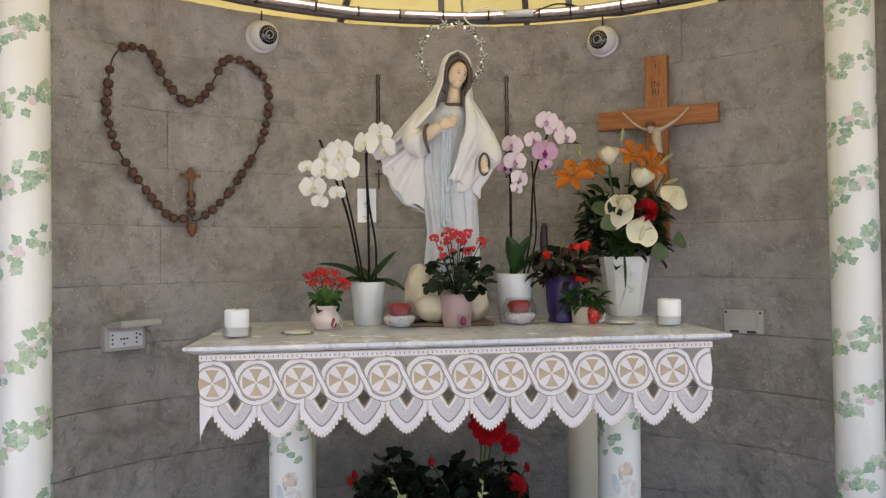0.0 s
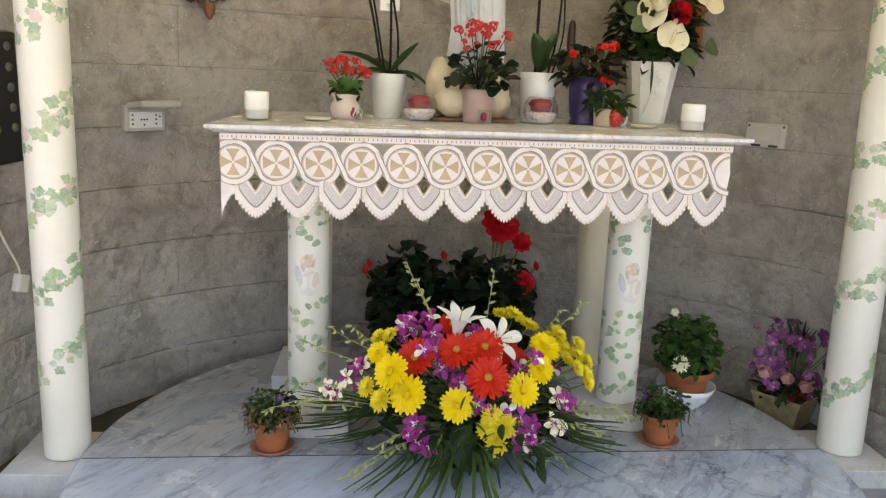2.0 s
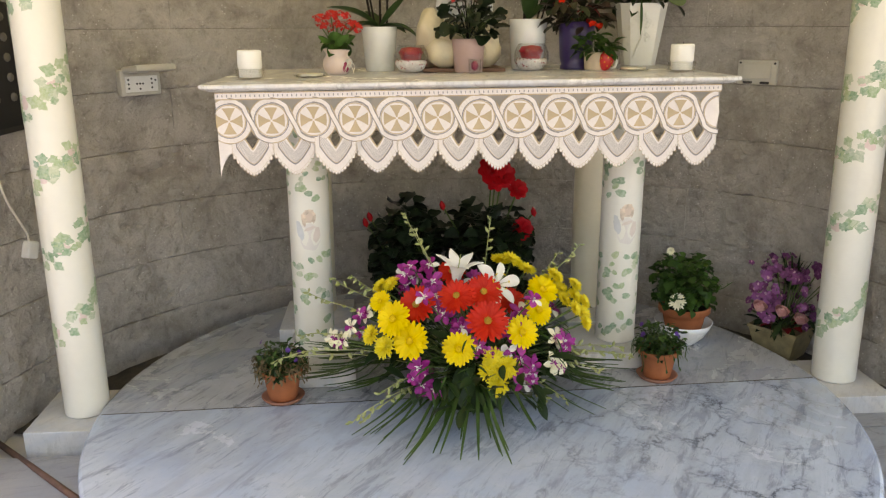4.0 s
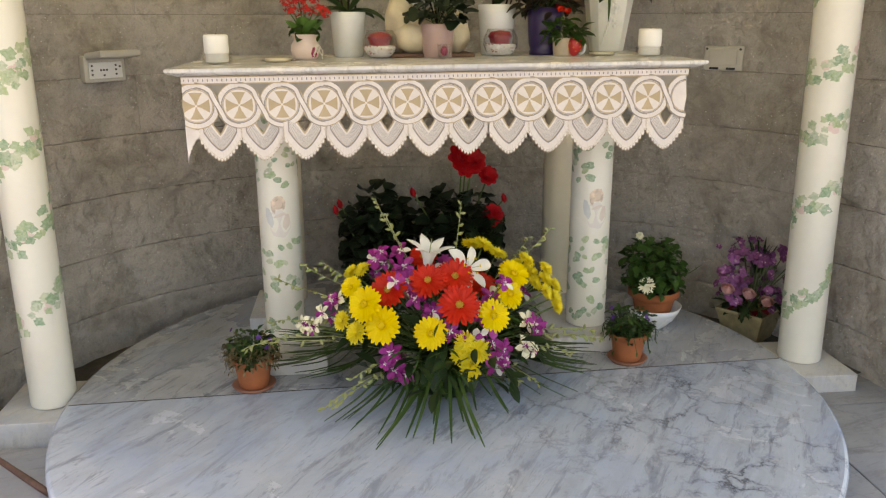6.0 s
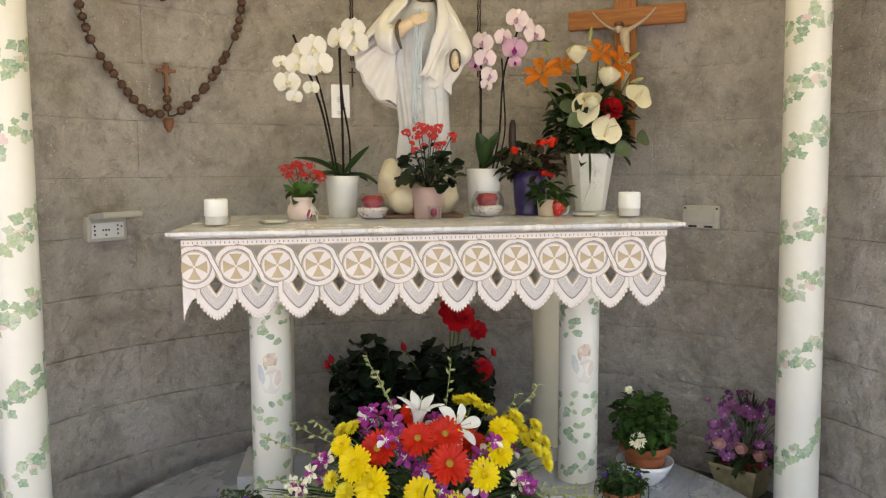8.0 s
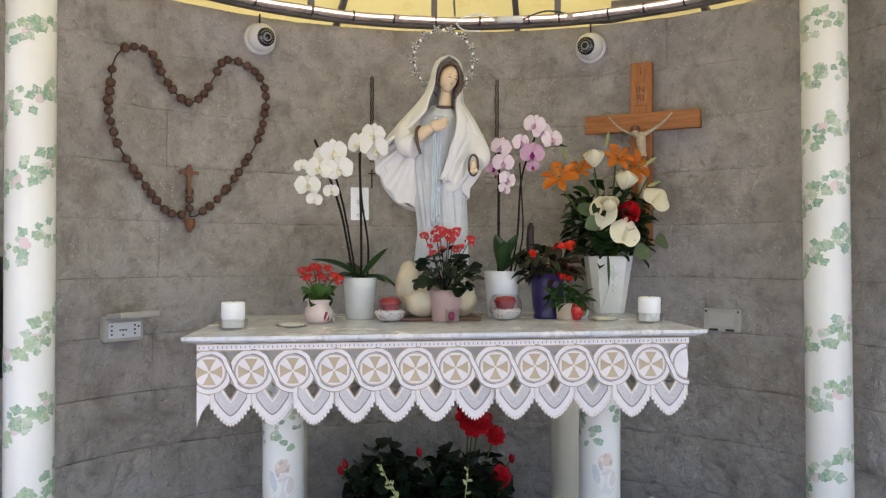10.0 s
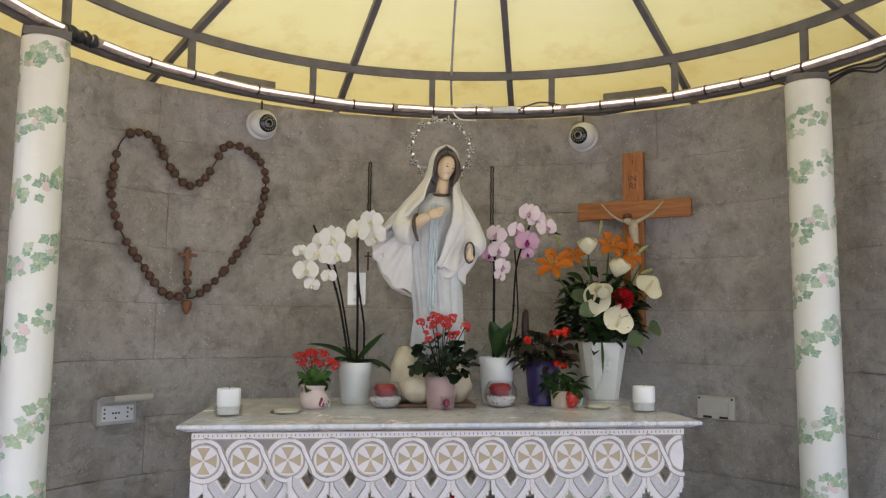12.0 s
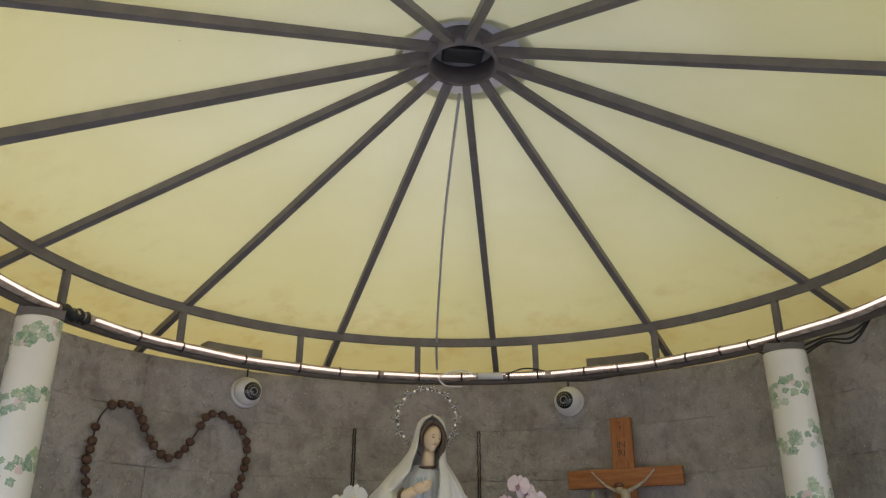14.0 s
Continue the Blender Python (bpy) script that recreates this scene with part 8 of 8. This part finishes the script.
for (x, y, z), turn, tilt in (((-0.04, -0.12, 0.16), -95, 45), ((-0.12, -0.12, 0.16), -130, 30), ((0.02, -0.12, 0.15), -60, 45), ((-0.20, -0.08, 0.20), -170, 10), ((-0.24, -0.04, 0.26), 160, -5), ((0.22, -0.02, 0.27), 15, -10)):
    put("broad_leaf", broad, bq, at(x, y + 0.03, z) @ pose(0, 0, 0, 0, 0, turn) @ pose(0, 0, 0, 0, tilt, 0))

# ---- pots on the podium ----
for x, y, h, seed, wilt, label in ((-0.549, 0.032, 0.090, 61, True, "small terracotta pot with a half-dried flowering plant"), (0.574, 0.098, 0.090, 62, False, "small terracotta pot of trailing green with violet flowers")):
    ob = thing("terracotta_pot", label, "potted plant", at(x, y, 0.0), "small terracotta pots")
    s = Shape()
    s.add(*lathe([(0.0, 0.0), (0.052, 0.0), (0.062, 0.012), (0.060, 0.013), (0.050, 0.005), (0.0, 0.004)], 30))
    put("saucer", s.mesh("saucer", "saucer"), ob, label="dusty terracotta saucer")
    body = put("pot", cup_shape(0.041, 0.055, h, 0.005, lip=0.005).mesh("pot", "terracotta"), ob, at(0, 0, 0.0045), "worn terracotta pot")
    put("soil", soil_disc(0.050), body, at(0, 0, h - 0.02))
    put("foliage", foliage("foliage", "leaf", 170, 0.066, 0.090, (0.022, 0.010), seed, 0.05, 0.6), ob, at(0, 0, 0.085))
    put("dark_foliage", foliage("dark_foliage", "leaf_dark", 110, 0.062, 0.085, (0.026, 0.014), seed + 4, 0.0, 0.6), ob, at(0, 0, 0.082))
    s = Shape()
    rr_ = random.Random(seed)
    for k in range(70 if wilt else 34):
        a = rr_.uniform(0, 6.28)
        q0, q1 = 0.045, rr_.uniform(0.058, 0.078)
        z1 = rr_.uniform(0.065, 0.15) if wilt else rr_.uniform(0.05, 0.12)
        s.add(*tube(curve_points([(q0 * math.cos(a), q0 * math.sin(a), 0.095), (q1 * math.cos(a), q1 * math.sin(a), 0.115), (q1 * 1.06 * math.cos(a + 0.2), q1 * 1.06 * math.sin(a + 0.2), z1)], 7), 0.0011, 4))
        s.add(*petal(0.016, 0.006, cup=0.2, curl=-0.2, nu=3, nw=2), at(q1 * 1.06 * math.cos(a + 0.2), q1 * 1.06 * math.sin(a + 0.2), z1) @ pose(0, 0, 0, 0, 50, math.degrees(a)))
    tagged(put("trailing_growth", s.mesh("trailing_growth", "dry" if wilt else "leaf"), ob, label="dry brown trailing stalks" if wilt else "thin trailing stalks"), kind="stuff")
    if wilt:
        put("dry_leaves", foliage("dry_leaves", "dry", 150, 0.070, 0.080, (0.020, 0.006), seed + 9, 0.0, 0.6), ob, at(0, -0.006, 0.082), "dry brown leaves among the green")
    vio = floret_mesh("violet_flower", "p_violet", 0.008, 5)
    for k in range(7):
        a = rr_.uniform(0, 6.28)
        put("violet_flower", vio, ob, facing((0.055 * math.cos(a), 0.055 * math.sin(a), rr_.uniform(0.12, 0.172)), (math.cos(a), math.sin(a) - 0.5, 0.7)))

ob = thing("terracotta_pot", "leafy green plant with white flowers in terracotta over a white bowl", "potted plant", at(0.752, 0.375, 0.0))
s = Shape()
s.add(*lathe([(0.0, 0.0), (0.046, 0.0), (0.050, 0.006), (0.072, 0.028), (0.088, 0.056), (0.096, 0.076), (0.092, 0.076), (0.068, 0.030), (0.042, 0.008), (0.0, 0.008)], 40))
put("bowl", s.mesh("bowl", "pot_white"), ob, label="white bowl with a worn rim")
put("pot", cup_shape(0.050, 0.078, 0.124, 0.006, lip=0.007).mesh("pot", "terracotta"), ob, at(0, 0, 0.010), "terracotta pot")
put("soil", soil_disc(0.076), ob, at(0, 0, 0.118))
put("foliage", foliage("foliage", "leaf_herb", 190, 0.084, 0.185, (0.029, 0.027), 71, 0.08, 0.5), ob, at(0, 0, 0.130), "fresh green lobed leaves")
put("dark_foliage", foliage("dark_foliage", "leaf", 230, 0.092, 0.175, (0.033, 0.029), 72, 0.05, 0.5), ob, at(-0.008, 0.01, 0.130))
wm = mum_mesh("white_flower", "p_cream", 12)
for x, y, z, sz in ((-0.055, -0.075, 0.168, 0.85), (-0.062, 0.0, 0.318, 0.42)):
    put("white_flower", wm, ob, facing((x, y, z), (-0.1, -1, 0.6), 0, sz))
s = Shape()
s.add(*tube(curve_points([(0.06, -0.03, 0.18), (0.10, -0.05, 0.20), (0.128, -0.06, 0.225)], 8), 0.0013, 5))
for k in range(6):
    s.add(*petal(0.016, 0.006, cup=0.2, nu=3, nw=2), at(0.085 + 0.008 * k, -0.045 - 0.003 * k, 0.193 + 0.006 * k) @ pose(0, 0, 0, 0, -30, 60 * k))
put("shoot", s.mesh("shoot", "leaf_bright"), ob)
s = Shape()
s.add(*tube(curve_points([(-0.05, 0.0, 0.2), (-0.06, 0.0, 0.27), (-0.062, 0.0, 0.312)], 8), 0.0015, 5))
put("shoot", s.mesh("shoot", "leaf_bright"), ob)

# planter of silk flowers on the paving
ob = thing("silk_flower_planter", "square gilt planter of mauve orchids and pink roses on the paving", "planter", at(1.122, 0.412, FLOOR) @ pose(0, 0, 0, 0, 0, 38))
s = Shape()
b0, b1, hh = 0.056, 0.086, 0.122
v, f = [], []
for hw, z in ((b0, 0.0), (b0 + 0.002, 0.004), (b1 - 0.004, hh - 0.012), (b1, hh - 0.010), (b1, hh), (b1 - 0.006, hh), (b1 - 0.012, hh - 0.02)):
    v += [(-hw, -hw, z), (hw, -hw, z), (hw, hw, z), (-hw, hw, z)]
for i in range(6):
    for k in range(4):
        j = (k + 1) % 4
        f.append((4 * i + k, 4 * i + j, 4 * i + 4 + j, 4 * i + 4 + k))
f += [(3, 2, 1, 0), (24, 25, 26, 27)]
s.add(v, f)
put("planter_box", s.mesh("planter_box", "brass_pot", smooth=False), ob, label="flared square planter, mottled gilt")
put("foliage", foliage("foliage", "leaf_dark", 60, 0.085, 0.10, (0.06, 0.02), 81, 0.0, 0.5), ob, at(0, 0, hh - 0.02))
silk = Shape()
for k in range(5):
    silk.add(*petal(0.026, 0.022, cup=0.2, curl=-0.1, widest=0.55, nu=4, nw=3, lift=0.15, ruffle=0.05, seed=k), pose(0, 0, 0, 0, 0, 72 * k))
silk.add(*petal(0.015, 0.012, cup=0.6, lift=0.7, nu=3, nw=2), pose(0, 0, 0, 0, 0, 270), 1)
silk_mesh = silk.mesh("silk_orchid", "p_mauve", "p_pink")
silk_dark = silk.mesh("silk_orchid", "p_plum", "p_mauve")
r_ = random.Random(83)
tips = []
for k in range(120):
    a, q = r_.uniform(0, 6.28), math.sqrt(r_.random())
    p = Vector((0.125 * q * math.cos(a), 0.125 * q * math.sin(a), hh + r_.uniform(0.030, 0.255) * (1 - 0.15 * q)))
    lean = Vector((math.cos(a) * 0.9 - 0.35 + r_.uniform(-0.7, 0.7), math.sin(a) * 0.9 - 0.5 + r_.uniform(-0.6, 0.6), 0.3 + r_.uniform(-0.3, 0.7)))
    put("silk_orchid", silk_dark if k % 5 in (1, 3) else silk_mesh, ob, facing(p, lean, r_.uniform(0, 360), r_.uniform(0.45, 0.85)), "plum silk orchid" if k % 5 in (1, 3) else "mauve silk orchid")
    if k % 4 == 0:
        tips.append(p)
stalks(ob, tips, (0, 0, hh - 0.01), 0.002)
silk_rose = rose_mesh("silk_rose", "p_salmon", 3, 0.034)
for (x, z) in ((-0.085, 0.215), (0.0, 0.195), (0.075, 0.165)):
    inv = ob.matrix_basis.inverted() @ Vector((1.046 + 0.9 * x, 0.30, FLOOR + z))
    put("silk_rose", silk_rose, ob, facing(inv, (-0.2, -0.45, 1.0), 0, 0.80), "salmon pink silk rose")
s = Shape()
for k in range(14):
    s.add(*petal(0.145 + 0.02 * math.sin(k * 2.3), 0.011, cup=0.3, curl=-0.10, widest=0.35, nu=7, nw=2), at(0.035 + 0.012 * math.cos(k), 0.012 * math.sin(k), hh + 0.11) @ pose(0, 0, 0, 0, 0, 137.5 * k) @ pose(0, 0, 0, 0, -62 - 1.6 * k, 0))
put("grass_blades", s.mesh("grass_blades", "leaf_dark"), ob)
s = Shape()
for k in range(10):
    a = k * 0.63
    s.add(*petal(0.045, 0.03, cup=0.3, curl=-0.3, nu=4, nw=3, ruffle=0.1, seed=k), at(0.04 * math.cos(a), 0.04 * math.sin(a), hh - 0.004) @ pose(0, 0, 0, 0, -15, math.degrees(a)))
put("red_petals", s.mesh("red_petals", "p_darkred"), ob, label="dark red silk petals")

# ---- pieces of the setting: paving slabs and wall blocks ----
rng = random.Random(11)
for row in range(8):
    y = -3.4 + 0.6 * row
    for k in range(-4, 5):
        x = 0.55 + 0.9 * k - (0.0 if row % 2 else 0.45)
        if (y > 0.1 and x < 0.6) or math.hypot(x - PODIUM[0], y - PODIUM[1]) < PODIUM[2] - 0.58 or math.hypot(x - wx, y - wy) > 2.9:
            continue
        put("paving_slab", tile_mesh, paving, at(x, y, FLOOR + rng.uniform(-0.0015, 0.0)))


def block_mesh(seed, arc_len, rugged):
    """A split-face block bent to the wall's curve, its face rough and its arrises chipped."""
    nu, nw = 48, 24
    half = radians(math.degrees(arc_len / wr)) / 2
    v, f = [], []
    for i in range(nw + 1):
        for k in range(nu + 1):
            u, w = k / nu, i / nw
            a = math.pi / 2 - half + 2 * half * u
            edge = min(u, 1 - u) * arc_len
            rise = min(w, 1 - w) * H
            q = Vector((u * arc_len * 13 + seed * 7.3, w * H * 13, seed * 3.1))
            rough = noise.noise(q * 2.7)
            d = 0.004 + rugged * (0.0075 * noise.noise(q) + 0.0060 * rough + 0.0045 * noise.noise(q * 5.1) - 0.008 * max(0.0, -0.18 - rough)) + 0.0035 * w
            d = 0.004 + 0.0035 * w + (d - 0.004 - 0.0035 * w) * min(1.0, edge / 0.035)
            chip = max(0.0, 0.007 - rise) * (0.20 + 0.9 * max(0.0, noise.noise(q * 4.0)))
            r = wr - d + chip
            z = 0.0008 + (H - 0.0016) * w
            v.append((r * math.cos(a), r * math.sin(a), z))
    n = nu + 1
    for i in range(nw):
        for k in range(nu):
            f.append((i * n + k, i * n + k + 1, (i + 1) * n + k + 1, (i + 1) * n + k))
    back = len(v)
    rim = [k for k in range(n)] + [i * n + nu for i in range(1, nw + 1)] + [nw * n + k for k in range(nu - 1, -1, -1)] + [i * n for i in range(nw - 1, 0, -1)]
    for i in rim:
        x, y, z = v[i]
        d = math.hypot(x, y)
        v.append((x / d * (wr + 0.02), y / d * (wr + 0.02), z))
    s = Shape()
    s.add(v[:back], f)
    edge = [v[i] for i in rim] + v[back:]
    m = len(rim)
    s.add(edge, [(k, m + k, m + (k + 1) % m, (k + 1) % m) for k in range(m)])
    return s.mesh("block", "block")


BLOCK = 0.40
wide = math.degrees(BLOCK / wr)
rough_blocks = [block_mesh(k + 1, BLOCK + 0.0034, 0.78) for k in range(7)]
plain_blocks = [block_mesh(k + 20, BLOCK + 0.0034, 0.42) for k in range(7)]
for c in range(11):
    start = A0 + (0.0 if c % 2 else -wide / 2) + rng.uniform(-1.5, 1.5)
    d = start + wide / 2
    while d < A1 + wide / 2:
        if A0 - 4 < d < A1 + 4:
            mesh = (rough_blocks if c < 4 or (c == 4 and rng.random() < 0.5) else plain_blocks)[rng.randrange(7)]
            put("block", mesh, wall, wall_pose(d, Z0 + H * c) @ at(0, -wr + rng.uniform(-0.0004, 0.0004), 0) @ Matrix.Scale(1 + rng.uniform(-0.0014, 0.0014), 4, (1, 0, 0)))
        d += wide * wr / (wr - wall_in(d)) * (0.965 if abs(d + 4 - 90) > 40 else 1.0)
